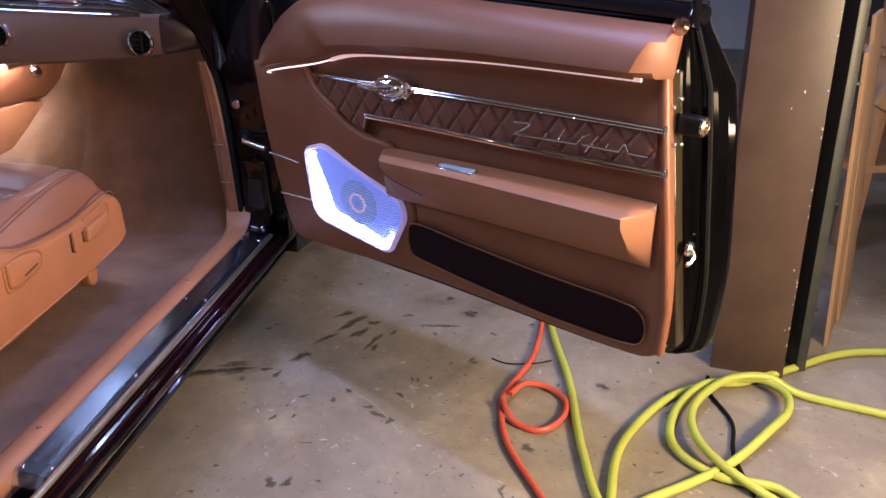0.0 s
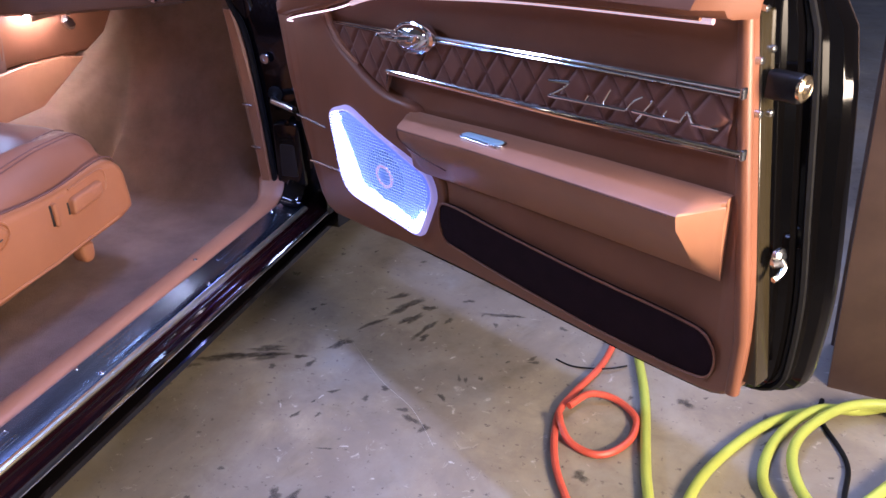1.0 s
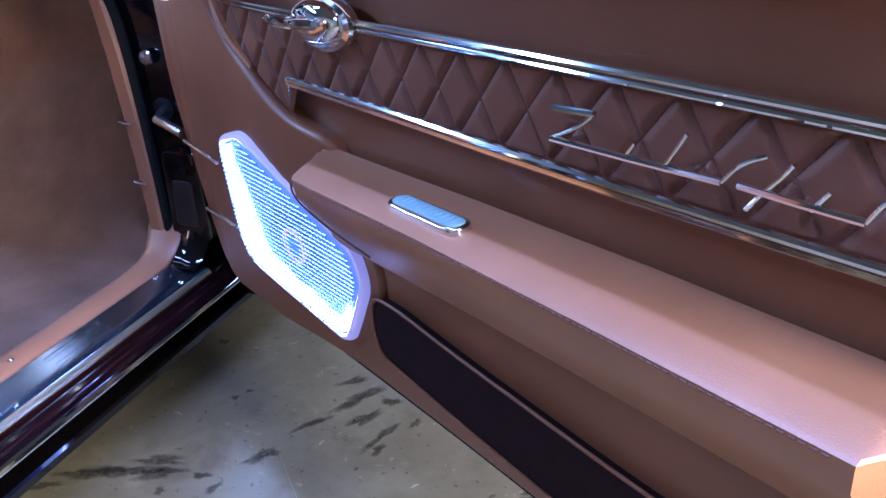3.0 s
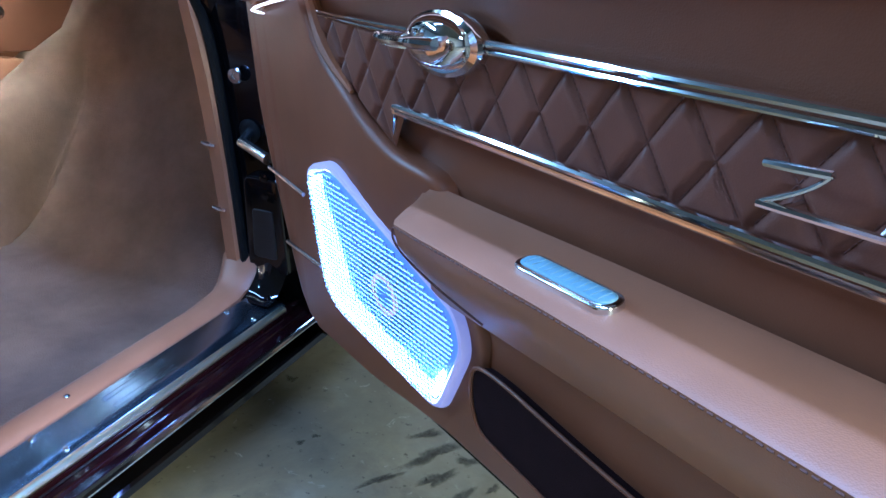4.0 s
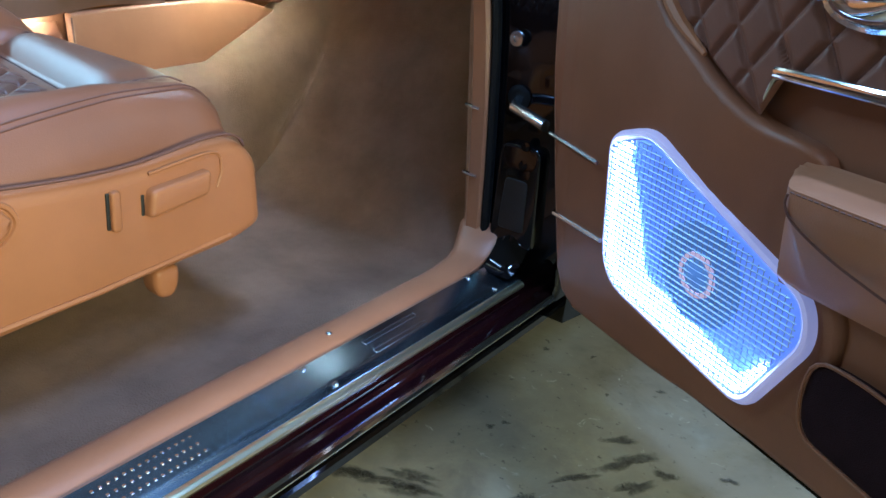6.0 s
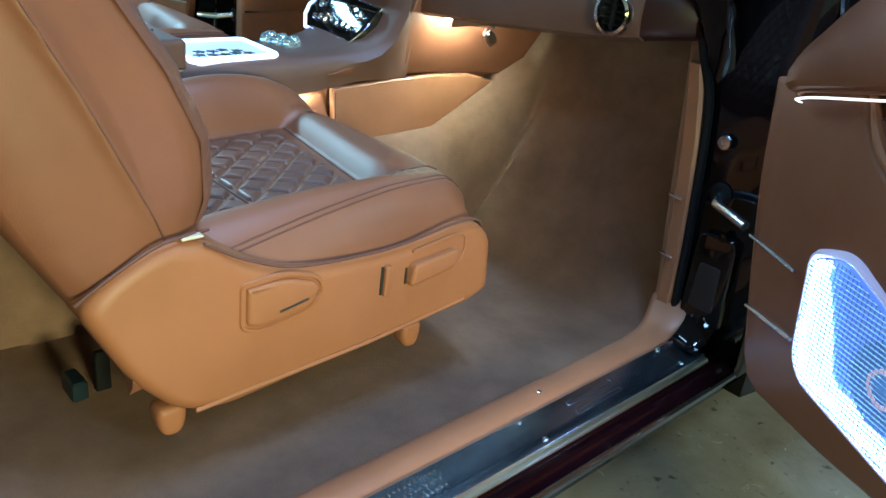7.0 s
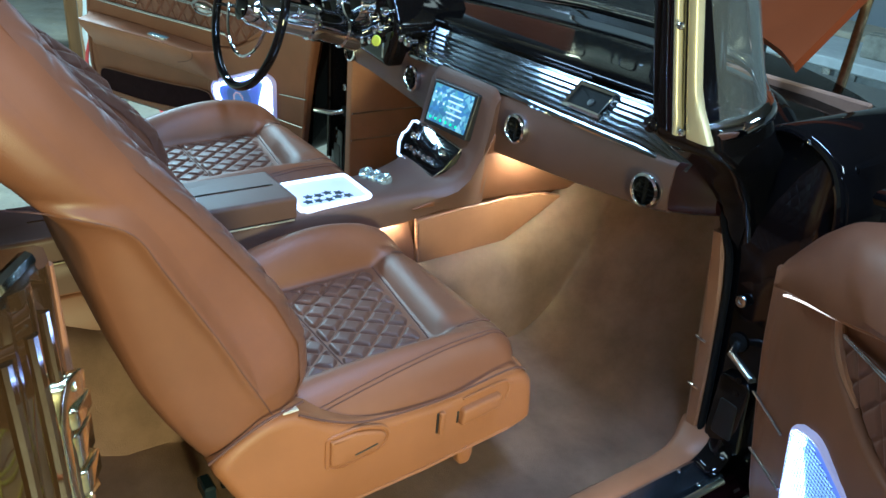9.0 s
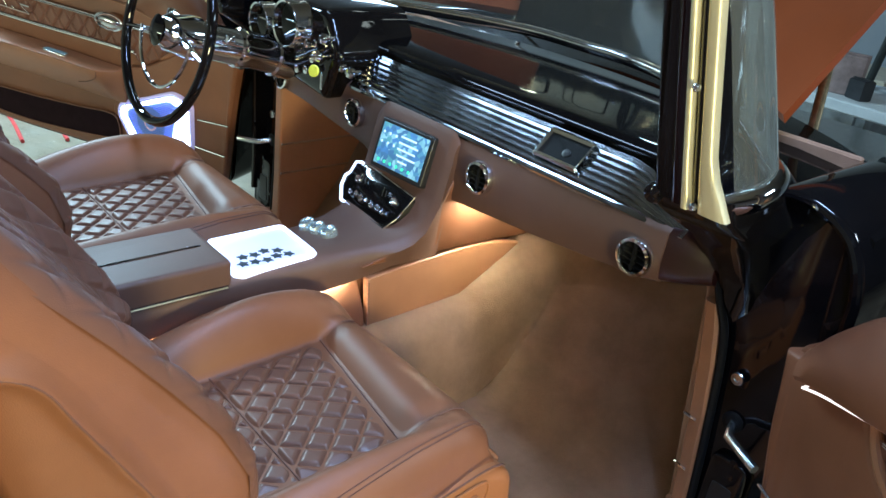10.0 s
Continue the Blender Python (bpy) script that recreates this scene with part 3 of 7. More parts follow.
def sill(side):
    s = side
    # leather strip along the inner edge, turned up at the front
    bm_ = B()
    sec = [(0.762, 0.34), (0.764, 0.390), (0.771, 0.401), (0.780, 0.4055), (0.812, 0.4055), (0.820, 0.400), (0.820, 0.36)]
    ys = [-1.14, -0.9, -0.6, -0.3, -0.12, -0.06, -0.03, -0.008, 0.006]
    up = [0, 0, 0, 0, 0, 0.004, 0.014, 0.034, 0.05]
    inn = [0, 0, 0, 0, -0.002, -0.006, -0.012, -0.020, -0.025]
    loft(bm_, [[Vector((s * (x + i * (1 if x < 0.79 else 0)), y, z + (u if z > 0.38 else 0))) for x, z in sec] for y, u, i in zip(ys, up, inn)])
    part("sill_trim", bm_, LEATHER_TRIM, car, "tan leather strip along the sill")
    # ribbed metal plate
    bm_ = B()
    tilt = lambda x: 0.4030 - 0.17 * (x - 0.826)
    prof = [(0.820, 0.36), (0.820, 0.4005), (0.826, 0.4030)] + [(0.826 + 0.0092 * k, tilt(0.826 + 0.0092 * k)) for k in range(1, 5)]
    prof += [(0.872, tilt(0.872)), (0.879, 0.392), (0.882, 0.388), (0.882, 0.36)]
    ys_ = [-1.10] + [-1.085 + 1.065 * k / 60 for k in range(61)]
    loft(bm_, [[Vector((s * x, y, z + (0.00025 * math.sin(13 * y + 20 * x) + 0.00012 * math.sin(37 * y - 30 * x) if z > 0.393 and y > -1.09 else 0) - (0.02 if y < -1.09 and z > 0.38 else 0))) for x, z in prof] for y in ys_])
    sp = part("sill_plate", bm_, PLATE, car, "ribbed bright metal sill plate", 20)
    for y in (-1.075, -0.79, -0.46, -0.10):
        for x in (0.830, 0.872):
            bm_ = B()
            lathe(bm_, [(0.0042, -0.002), (0.0042, 0.001), (0.003, 0.0022), (0, 0.0026)], Matrix.Translation((s * x, y + 0.012 * (x > 0.85), tilt(x) + 0.0004)), 12)
            part("screw", bm_, STEEL, sp)
    for y0, y1 in ((-1.055, -0.955), (-0.36, -0.25)):
        for x in (0.836, 0.856):
            bm_ = B()
            tube(bm_, [(p.x, p.y, tilt(abs(p.x)) + 0.0003) for p in rounded([(s * x, y0), (s * x + 0.007 * s, y0), (s * x + 0.007 * s, y1), (s * x, y1)], 0.003, 3)], 0.0007, 6, closed=True)
            part("pressed_slot", bm_, PLATE, sp)
    bm_ = B()
    lathe(bm_, [(0.0021, -0.0004), (0.0018, 0.0006), (0, 0.0009)], None, 8)
    bead = part("pressed_bead", bm_, CHROME, sp)
    bead.matrix_basis = pose(s * 0.836, -0.74, tilt(0.836))
    for x in (0.836, 0.848, 0.860):
        for k in range(14):
            if x > 0.84 or k:
                more = new("pressed_bead", bead.data)
                more.parent = sp
                more.matrix_basis = pose(s * x, -0.74 + 0.0085 * k, tilt(x))
    # painted rocker with its bright lower edge
    bm_ = B()
    prof = [(0.882, 0.33), (0.882, 0.388), (0.889, 0.386), (0.892, 0.377), (0.898, 0.375), (0.902, 0.380), (0.909, 0.379), (0.912, 0.372), (0.922, 0.370), (0.926, 0.364), (0.90, 0.350), (0.85, 0.31), (0.80, 0.25)]
    loft(bm_, [[Vector((s * x, y, z)) for x, z in prof] for y in (-1.6, -1.2, 0.01, 0.3)])
    part("rocker", bm_, MAROON, car, "deep maroon painted rocker", 25)
    bm_ = B()
    tube(bm_, [(s * 0.931, -1.35, 0.372), (s * 0.931, -0.6, 0.372), (s * 0.931, -0.005, 0.372)], 0.006, 8)
    part("rocker_moulding", bm_, CHROME, car, "thin bright rocker moulding")
    bm_ = B()
    tube(bm_, [(s * 0.8855, -1.2, 0.3885), (s * 0.8855, -0.03, 0.3885)], 0.0072, 10, flat=0.8)
    part("sill_edge_bead", bm_, CREAMTRIM, car, "satin cream metal edge")
    for y in (-0.98, -0.38):
        bm_ = B()
        lathe(bm_, [(0.0045, 0), (0.0045, 0.001), (0.003, 0.0022), (0, 0.0026)], Matrix.Translation((s * 0.798, y, 0.4055)), 12)
        part("screw", bm_, STEEL, car, "small bright screw in the leather strip")


sill(1)
sill(-1)


def hinge_pillar(s):
    # black post that carries the door, with a domed top and a raised rim
    out = [(0.762, 0.36), (0.77, 0.42), (0.765, 0.60), (0.745, 0.80), (0.715, 0.88), (0.70, 0.95), (0.70, 1.02), (0.735, 1.075), (0.785, 1.10), (0.845, 1.094), (0.90, 1.06), (0.932, 0.99), (0.937, 0.90), (0.93, 0.6), (0.932, 0.375), (0.90, 0.36)]
    o = [(p.x * s, p.y) for p in spline([Vector((a, b)) for a, b in out], 4, True)]
    bm_ = B()
    slab(bm_, o, 0.012, 0.35, 0.012, XZ)
    part("hinge_pillar", bm_, BLACK, car, "gloss black door pillar")
    rim = inset(o, 0.008)
    k0, k1 = int(len(rim) * 0.28), int(len(rim) * 0.86)
    bm_ = B()
    tube(bm_, [(p[0], 0.008, p[1]) for p in rim[k0:k1]], 0.008, 8)
    part("pillar_rim", bm_, BLACK, car)
    # seal along the inner edge
    bm_ = B()
    tube(bm_, spline([(s * 0.791, 0.002, 0.415), (s * 0.779, 0.002, 0.6), (s * 0.758, 0.002, 0.8), (s * 0.728, 0.0, 0.88), (s * 0.712, -0.03, 0.97), (s * 0.70, -0.07, 1.03)], 6), 0.008, 8)
    part("door_seal", bm_, RUBBER, car)
    # inner step of the pillar
    bm_ = B()
    slab(bm_, rounded([(s * 0.80, 0.43), (s * 0.885, 0.43), (s * 0.875, 0.60), (s * 0.80, 0.60)], 0.02), -0.004, 0.02, 0.006, XZ)
    part("hinge_recess", bm_, BLACK, car)
    bm_ = B()
    slab(bm_, rounded([(s * 0.815, 0.46), (s * 0.862, 0.46), (s * 0.858, 0.545), (s * 0.818, 0.545)], 0.008), -0.006, 0.02, 0.002, XZ)
    part("hinge_socket", bm_, DARK, car)
    # bolt, check rod, lower bracket
    bm_ = B()
    lathe(bm_, [(0.0, 0), (0.012, 0.0), (0.013, 0.003), (0.011, 0.006), (0.005, 0.0065), (0.0045, 0.004), (0, 0.004)], pose(s * 0.801, 0.004, 0.755, 90), 16)
    part("bolt", bm_, STEEL, car, "bare steel bolt")
    bm_ = B()
    tube(bm_, [(s * 0.812, 0.02, 0.668), (s * 0.83, -0.03, 0.662), (s * 0.90, -0.06, 0.655)], 0.0085, 12)
    part("door_check_rod", bm_, STEEL, car, "bare steel door check rod")
    bm_ = B()
    lathe(bm_, [(0.018, 0), (0.02, 0.004), (0.014, 0.008), (0.010, 0.008)], pose(s * 0.814, 0.012, 0.668, 90), 16)
    part("rod_grommet", bm_, RUBBER, car)
    for z in (0.60, 0.57):
        bm_ = B()
        lathe(bm_, [(0.008, 0), (0.008, 0.005), (0, 0.006)], pose(s * 0.845, 0.0, z, 90), 6)
        part("hinge_bolt", bm_, BLACK, car)
    bm_ = B()
    sheet(bm_, 10, 8, lambda u, v: Vector((s * (0.80 + 0.075 * u), -0.055 + 0.06 * v, 0.401 + 0.05 * v * v + 0.006 * math.sin(9 * u + 3 * v) * v + 0.012 * math.sin(u * 3.1) * v)))
    part("corner_gusset", bm_, BLACK, car, "creased glossy corner piece")
    # leather kick strip with bright pins
    bm_ = B()
    rows = []
    for z, x0, x1 in ((0.415, 0.752, 0.784), (0.45, 0.750, 0.783), (0.55, 0.743, 0.777), (0.65, 0.734, 0.769), (0.75, 0.722, 0.757), (0.82, 0.711, 0.744), (0.868, 0.703, 0.732)):
        rows.append([Vector((s * x, y, z)) for x, y in ((x0, 0.02), (x0, 0.002), (x0 + 0.006, -0.006), (x1 - 0.006, -0.006), (x1, 0.0), (x1, 0.02))])
    loft(bm_, rows)
    ks = part("kick_trim", bm_, LEATHER_TRIM, car, "tan leather kick strip")
    for z, x in ((0.641, 0.7465), (0.532, 0.756)):
        bm_ = B()
        tube(bm_, [(s * (x - 0.016), -0.008, z + 0.001), (s * (x - 0.002), -0.009, z), (s * (x + 0.010), -0.008, z - 0.001)], [0.0028, 0.0036, 0.0028], 8)
        part("trim_pin", bm_, CHROME, ks, "small chrome trim pin")


hinge_pillar(1)
hinge_pillar(-1)

# kick panels with two bright lines each
for s in (1, -1):
    bm = B()
    if s > 0:
        slab(bm, rounded([(0.018, 0.36), (0.34, 0.42), (0.34, 0.90), (0.018, 0.90)], 0.01), s * 0.745, s * 0.765, 0.004, lambda a, b, d: Vector((d - s * 0.055 * max(0, (b - 0.42) / 0.46), a, b)))
    else:
        slab(bm, rounded([(-0.034, 0.41), (0.34, 0.42), (0.34, 0.92), (-0.034, 0.92)], 0.012), s * 0.692, s * 0.722, 0.006, YZ)
    kp = part("kick_panel", bm, LEATHER_TRIM if s < 0 else CARPET, car)
    if s < 0:
        for z0 in (0.698, 0.606):
            bm = B()
            tube(bm, [(-0.690, -0.030, z0), (-0.690, 0.30, z0)], 0.0035, 8)
            part("bright_line", bm, CHROME, kp, "thin chrome trim line")

# floor pan, toe boards, tunnel, all in carpet
bm = B()


def pan(u, v):
    x = -0.745 + 1.49 * u
    y = -1.75 + 2.1 * v
    z = 0.365
    if y > -0.02:
        t = (y + 0.02) / 0.37
        z += 0.50 * t ** 1.6
    half = 0.222 + 0.016 * noise.noise(Vector((0.0, y * 5, 2.0))) + 0.10 * max(0.0, y)
    tun = max(0.0, 1 - (abs(x) / half) ** 7.0)
    z = max(z, 0.365 + (0.225 + 0.46 * max(0, y + 0.02)) * tun ** 0.62)
    z += 0.010 * (noise.noise(Vector((x * 3, y * 3, 0.3))))
    if y < -1.02:
        z += 0.045 * min(1, (-1.02 - y) / 0.1)
    return Vector((x, y, z))


sheet(bm, 240, 120, pan)
bmesh.ops.solidify(bm, geom=bm.faces[:], thickness=0.012)
part("floor_carpet", bm, CARPET, car, "brown pile carpet over floor and toe board", 60)
bm = B()
box(bm, (0, 0.36, 0.72), (1.5, 0.02, 0.75), 0.004)
part("firewall", bm, CARPET, car)
bm = B()
box(bm, (0, -0.7, 0.27), (1.75, 2.2, 0.02), 0.004)
part("floor_pan", bm, BLACK, car)

# rear: quarter panels with stepped jamb, rear bench
for s in (1, -1):
    plan = [(0.745, -1.30), (0.752, -1.178), (0.762, -1.171), (0.80, -1.172), (0.812, -1.178), (0.822, -1.192), (0.848, -1.195), (0.856, -1.203), (0.862, -1.215), (0.886, -1.219), (0.893, -1.234), (0.90, -1.258), (0.918, -1.264), (0.935, -1.29), (0.948, -1.36), (0.955, -1.6), (0.955, -2.6), (0.90, -2.6), (0.745, -2.6)]
    bm = B()
    rings = []
    for z, g in ((0.24, 0.0), (0.45, 0.006), (0.7, 0.012), (0.9, 0.008), (1.04, -0.004), (1.085, -0.014), (1.10, -0.03)):
        rings.append([Vector((s * (x + g * (x - 0.745) / 0.2), y, z)) for x, y in plan])
    loft(bm, rings)
    part("quarter_panel", bm, WARMBLACK, car, "gloss black quarter panel tinted bronze for warm reflections, with stepped door jamb", 50)
    # Beads added along the jamb to catch upright highlights.
    for bx, by, br in ((0.815, -1.182, 0.006), (0.853, -1.200, 0.008), (0.889, -1.226, 0.008), (0.915, -1.262, 0.010)):
        bm = B()
        tube(bm, spline([(s * bx, by, 0.42), (s * (bx + 0.006), by, 0.7), (s * (bx + 0.004), by, 0.9), (s * (bx - 0.004), by - 0.004, 1.06)], 5), br, 10)
        part("jamb_bead", bm, WARMBLACK, car)
    bm = B()
    tube(bm, spline([(s * 0.758, -1.166, 0.41), (s * 0.753, -1.168, 0.7), (s * 0.753, -1.170, 0.9), (s * 0.757, -1.176, 1.08)], 6), 0.012, 10, flat=0.7)
    part("jamb_trim", bm, LEATHER_TRIM, car, "tan leather edging of the rear jamb")
    bm = B()
    tube(bm, [(s * 0.79, -1.19, 1.105), (s * 0.86, -1.235, 1.106), (s * 0.93, -1.32, 1.102), (s * 0.945, -1.6, 1.102)], 0.009, 8)
    part("belt_moulding", bm, CHROME, car)
    wrap = lambda a, b, d: Vector((s * a, -1.160 + d - 0.9 * max(0.0, a - 0.800), b))
    st = B()
    slab(st, densify(rounded([(0.779, 0.822), (0.822, 0.822), (0.836, 0.85), (0.838, 0.94), (0.826, 0.985), (0.800, 0.985), (0.788, 0.955)], [0.006, 0.008, 0.02, 0.02, 0.014, 0.014, 0.01], 4), 0.01), 0.004, -0.012, 0.003, wrap, 3)
    sp = part("striker_plate", st, STRIKER, car, "gold-tinted polished door striker plate")
    for z0, z1, d1 in ((0.835, 0.868, 0.009), (0.872, 0.917, 0.006), (0.921, 0.948, 0.008)):
        st = B()
        slab(st, rounded([(0.784, z0), (0.822, z0), (0.824, z1), (0.787, z1)], 0.005), d1, 0.0, 0.004, wrap, 3)
        part("striker_block", st, STRIKER, sp)
    for z in (0.969, 0.829):
        st = B()
        lathe(st, [(0.006, 0), (0.006, 0.002), (0.0035, 0.004), (0, 0.004)], pose(s * 0.812, -1.168, z, 90), 12)
        part("screw", st, STEEL, sp)
bm = B()
slab(bm, rounded([(-1.62, 0.40), (-1.55, 0.62), (-1.66, 0.68), (-2.1, 0.66), (-2.1, 0.36)], 0.03), -0.72, 0.72, 0.03, YZ)
bench = thing("rear_bench", "cognac leather rear bench seat behind the front seats", "seat")
part("seat_cushion", bm, LEATHER, bench)
bm = B()
slab(bm, rounded([(-2.05, 0.6), (-2.2, 1.08), (-2.35, 1.08), (-2.25, 0.6)], 0.03), -0.72, 0.72, 0.03, YZ)
part("backrest", bm, LEATHER, bench)

# cowl, fenders and engine bay edge
bm = B()
rings = []
for y, z0, w in ((0.26, 1.085, 0.70), (0.42, 1.095, 0.80), (0.58, 1.085, 0.84)):
    rings.append([Vector((w * (-1 + 2 * k / 16), y - 0.3 * (abs(-1 + 2 * k / 16)) ** 2.4 + 0.1, z0 - 0.03 * (abs(-1 + 2 * k / 16)) ** 2)) for k in range(17)])
loft(bm, rings, False, False)
bmesh.ops.solidify(bm, geom=bm.faces[:], thickness=0.02)
part("cowl", bm, BLACK, car, "gloss black cowl below the windshield")
for s in (1, -1):
    bm = B()
    rings = []
    for y, top, out in ((0.06, 1.085, 0.93), (0.2, 1.09, 0.955), (0.6, 1.07, 0.97), (1.2, 1.04, 0.975), (2.2, 1.0, 0.96)):
        inn = 0.772 if y < 0.5 else 0.70
        rings.append([Vector((s * x, y, z)) for x, z in ((inn, 0.55), (inn, top - 0.035), (inn + 0.004, top - 0.02), (0.785, top), (0.85, top - 0.002), (0.91, top - 0.03), (out - 0.01, top - 0.09), (out, top - 0.2), (out, 0.3), (0.8, 0.3))])
    loft(bm, rings)
    part("front_fender", bm, BLACK, car, "gloss black front fender")
    # Tan metal colour stands in for the cream wall's reflection.
    bm = B()
    tube(bm, spline([(s * 0.575, 0.575, 0.985), (s * 0.555, 0.585, 0.982), (s * 0.545, 0.605, 1.00), (s * 0.515, 0.665, 1.065), (s * 0.485, 0.725, 1.13), (s * 0.46, 0.775, 1.185), (s * 0.45, 0.80, 1.25), (s * 0.45, 0.83, 1.38)], 6), 0.0125, 10, flat=0.45)
    part("hood_hinge", bm, BRASS, car, "flat metal hood hinge arm tinted tan for the wall it mirrors")
bm = B()
box(bm, (0, 1.3, 0.72), (1.38, 1.5, 0.12), 0.02)
for k in range(6):
    box(bm, (-0.5 + 0.2 * k, 0.75 + 0.1 * (k % 3), 0.85), (0.12, 0.3, 0.16), 0.02)
part("engine_bay", bm, STEEL, car)

# wheels
def build_wheel():
    w = new("wheel")
    w.parent = car
    bm_ = B()
    lathe(bm_, [(0.20, -0.09), (0.29, -0.10), (0.325, -0.085), (0.335, -0.05), (0.335, 0.05), (0.325, 0.085), (0.29, 0.10), (0.20, 0.09)], pose(0, 0, 0, 0, 90, 0), 40)
    part("tyre", bm_, RUBBER, w, "black rubber tyre")
    bm_ = B()
    lathe(bm_, [(0.205, -0.08), (0.205, 0.085), (0.19, 0.09), (0.17, 0.06), (0.08, 0.07), (0.05, 0.085), (0, 0.09)], pose(0, 0, 0, 0, 90, 0), 32)
    part("rim", bm_, CHROME, w, "chrome wheel rim")
    return w


wheel = build_wheel()
wheel.matrix_basis = pose(0.76, 1.08, 0.335)
copy_thing(wheel, pose(-0.76, 1.08, 0.335, 0, 0, 180))
copy_thing(wheel, pose(0.78, -1.85, 0.335))
copy_thing(wheel, pose(-0.78, -1.85, 0.335, 0, 0, 180))

# raised hood
hood = thing("raised_hood", "copper-brown painted hood panel standing raised on its hinges", "hood")
bm = B()
rings = []
for k in range(13):
    t = -1 + 2 * k / 12
    y0 = 0.60 - 0.34 * abs(t) ** 2.2
    rings.append([Vector((0.625 * t, y0 + d * 0.81 - 0.008, 1.14 + d * 0.585 + 0.012)) for d in (0, 0.03, 0.3, 0.6, 0.9, 1.2)] + [Vector((0.625 * t, y0 + d * 0.81 + 0.008, 1.14 + d * 0.585 - 0.006)) for d in (1.2, 0.9, 0.6, 0.3, 0.03, 0)])
loft(bm, rings)
part("hood_skin", bm, COPPER, hood)
for s in (-1, 1):
    bm = B()
    ridge = [(s * 0.262, 0.556 + 0.81 * d - 0.012, 1.14 + 0.585 * d + 0.020) for d in (0.10, 0.13, 0.18, 0.3, 0.6, 1.0, 1.18)]
    tube(bm, ridge, [0.008, 0.022, 0.032, 0.036, 0.036, 0.034, 0.03], 14, flat=0.8)
    part("hood_spear", bm, COPPER, hood, "raised spear along the hood")

# ---------------------------------------------------------------- windshield
ws = thing("windshield", "wraparound windshield with chrome and black posts", "windshield")
LEANX, LEANY = -0.19, -0.06


def post_point(x, y, z, s):
    return Vector((s * (x + LEANX * (z - 1.1)), y + LEANY * (z - 1.1), z))


for s in (1, -1):
    for nm, x0, x1, y0, y1, material, lab in (("post_cover", 0.688, 0.722, -0.225, -0.12, BLACK, ""), ("post_cover", 0.720, 0.741, -0.230, -0.14, MAROON, ""), ("bright_strip", 0.741, 0.751, -0.238, -0.15, POSTCREAM, "polished strip"), ("glass_channel", 0.751, 0.765, -0.226, -0.13, BLACK, ""), ("post_chrome", 0.765, 0.784, -0.234, -0.212, POSTCREAM, "polished post cover")):
        bm = B()
        o = rounded([(x0, y0), (x1, y0), (x1, y1), (x0, y1)], 0.006, 3)
        rings = []
        for z in (1.10, 1.115, 1.13, 1.15, 1.18, 1.22, 1.3, 1.5, 1.62):
            w = 1.0 if z > 1.13 else 1.12
            w += (1.3 * max(0.0, (1.19 - z) / 0.09) ** 1.6 if nm == "post_chrome" else 0.0)
            rings.append([post_point(x0 + (p.x - x0) * w, p.y, z, s) for p in o])
        loft(bm, rings)
        part(nm, bm, material, ws, lab)
    # flared chrome foot running forward round the glass
    bm = B()
    foot = spline([Vector((s * x, y, z)) for x, y, z in ((0.772, -0.205, 1.104), (0.805, -0.145, 1.122), (0.795, -0.075, 1.135), (0.735, 0.01, 1.13), (0.66, 0.11, 1.125), (0.5, 0.28, 1.125), (0.2, 0.40, 1.13), (0.0, 0.415, 1.13))], 8)
    tube(bm, foot, [0.017] * 26 + [0.013] * (len(foot) - 26), 12, flat=1.1)
    part("base_moulding", bm, CHROME, ws, "chrome windshield base moulding")
    bm = B()
    gp = foot[4:]
    loft(bm, [[p + Vector((0, 0, 0.004)) for p in gp], [Vector((p.x * 0.94, p.y - 0.05, 1.35)) for p in gp], [Vector((p.x * 0.86, p.y - 0.13, 1.62)) for p in gp]], False, False)
    g = part("windshield_glass", bm, GLASS, ws, "clear curved glass")
    g.visible_shadow = False
    bm = B()
    lathe(bm, [(0.0, -0.012), (0.014, -0.01), (0.017, 0), (0.014, 0.012), (0, 0.016)], pose(s * 0.686, -0.215, 1.098, 90), 16)
    part("post_knob", bm, BLACK, ws)
    for z, y in ((1.108, -0.245), (1.27, -0.252)):
        bm = B()
        lathe(bm, [(0.0, 0), (0.006, 0), (0.006, 0.004), (0.003, 0.006), (0, 0.006)], Matrix.Translation(post_point(0.762, y + 0.01, z, s)) @ pose(0, 0, 0, 90), 10)
        part("screw", bm, STEEL, ws)
    # sculpted black column foot that runs down into the door pillar
    bm = B()
    rings = []
    for z, x0, x1, y0, y1 in ((1.118, 0.684, 0.80, -0.228, -0.04), (1.085, 0.682, 0.805, -0.225, -0.02), (1.06, 0.69, 0.815, -0.19, 0.0), (1.02, 0.70, 0.80, -0.125, 0.02), (0.96, 0.712, 0.79, -0.06, 0.03), (0.90, 0.722, 0.785, -0.015, 0.04), (0.84, 0.735, 0.785, 0.004, 0.04)):
        rings.append([Vector((s * p.x, p.y, z)) for p in rounded([(x0, y0), (x1, y0 + 0.02), (x1, y1), (x0, y1)], 0.025, 4)])
    loft(bm, rings)
    part("post_root", bm, BLACK, ws, "", 60)

# ---------------------------------------------------------------- doors
DOOR = pose(0, 0, 0, 0, 0, -31.54) @ pose(0.78, 0.41, 0)


def du(u):
    return u - 0.78


def below(z):
    """How far the panel falls away from the cabin towards its foot."""
    return 0.032 * max(0.0, (0.76 - z) / 0.32) ** 1.3


def drop(bm_):
    for v in bm_.verts:
        v.co.y += below(v.co.z)
    return bm_


def O(pts):
    return [(du(a), b) for a, b in pts]


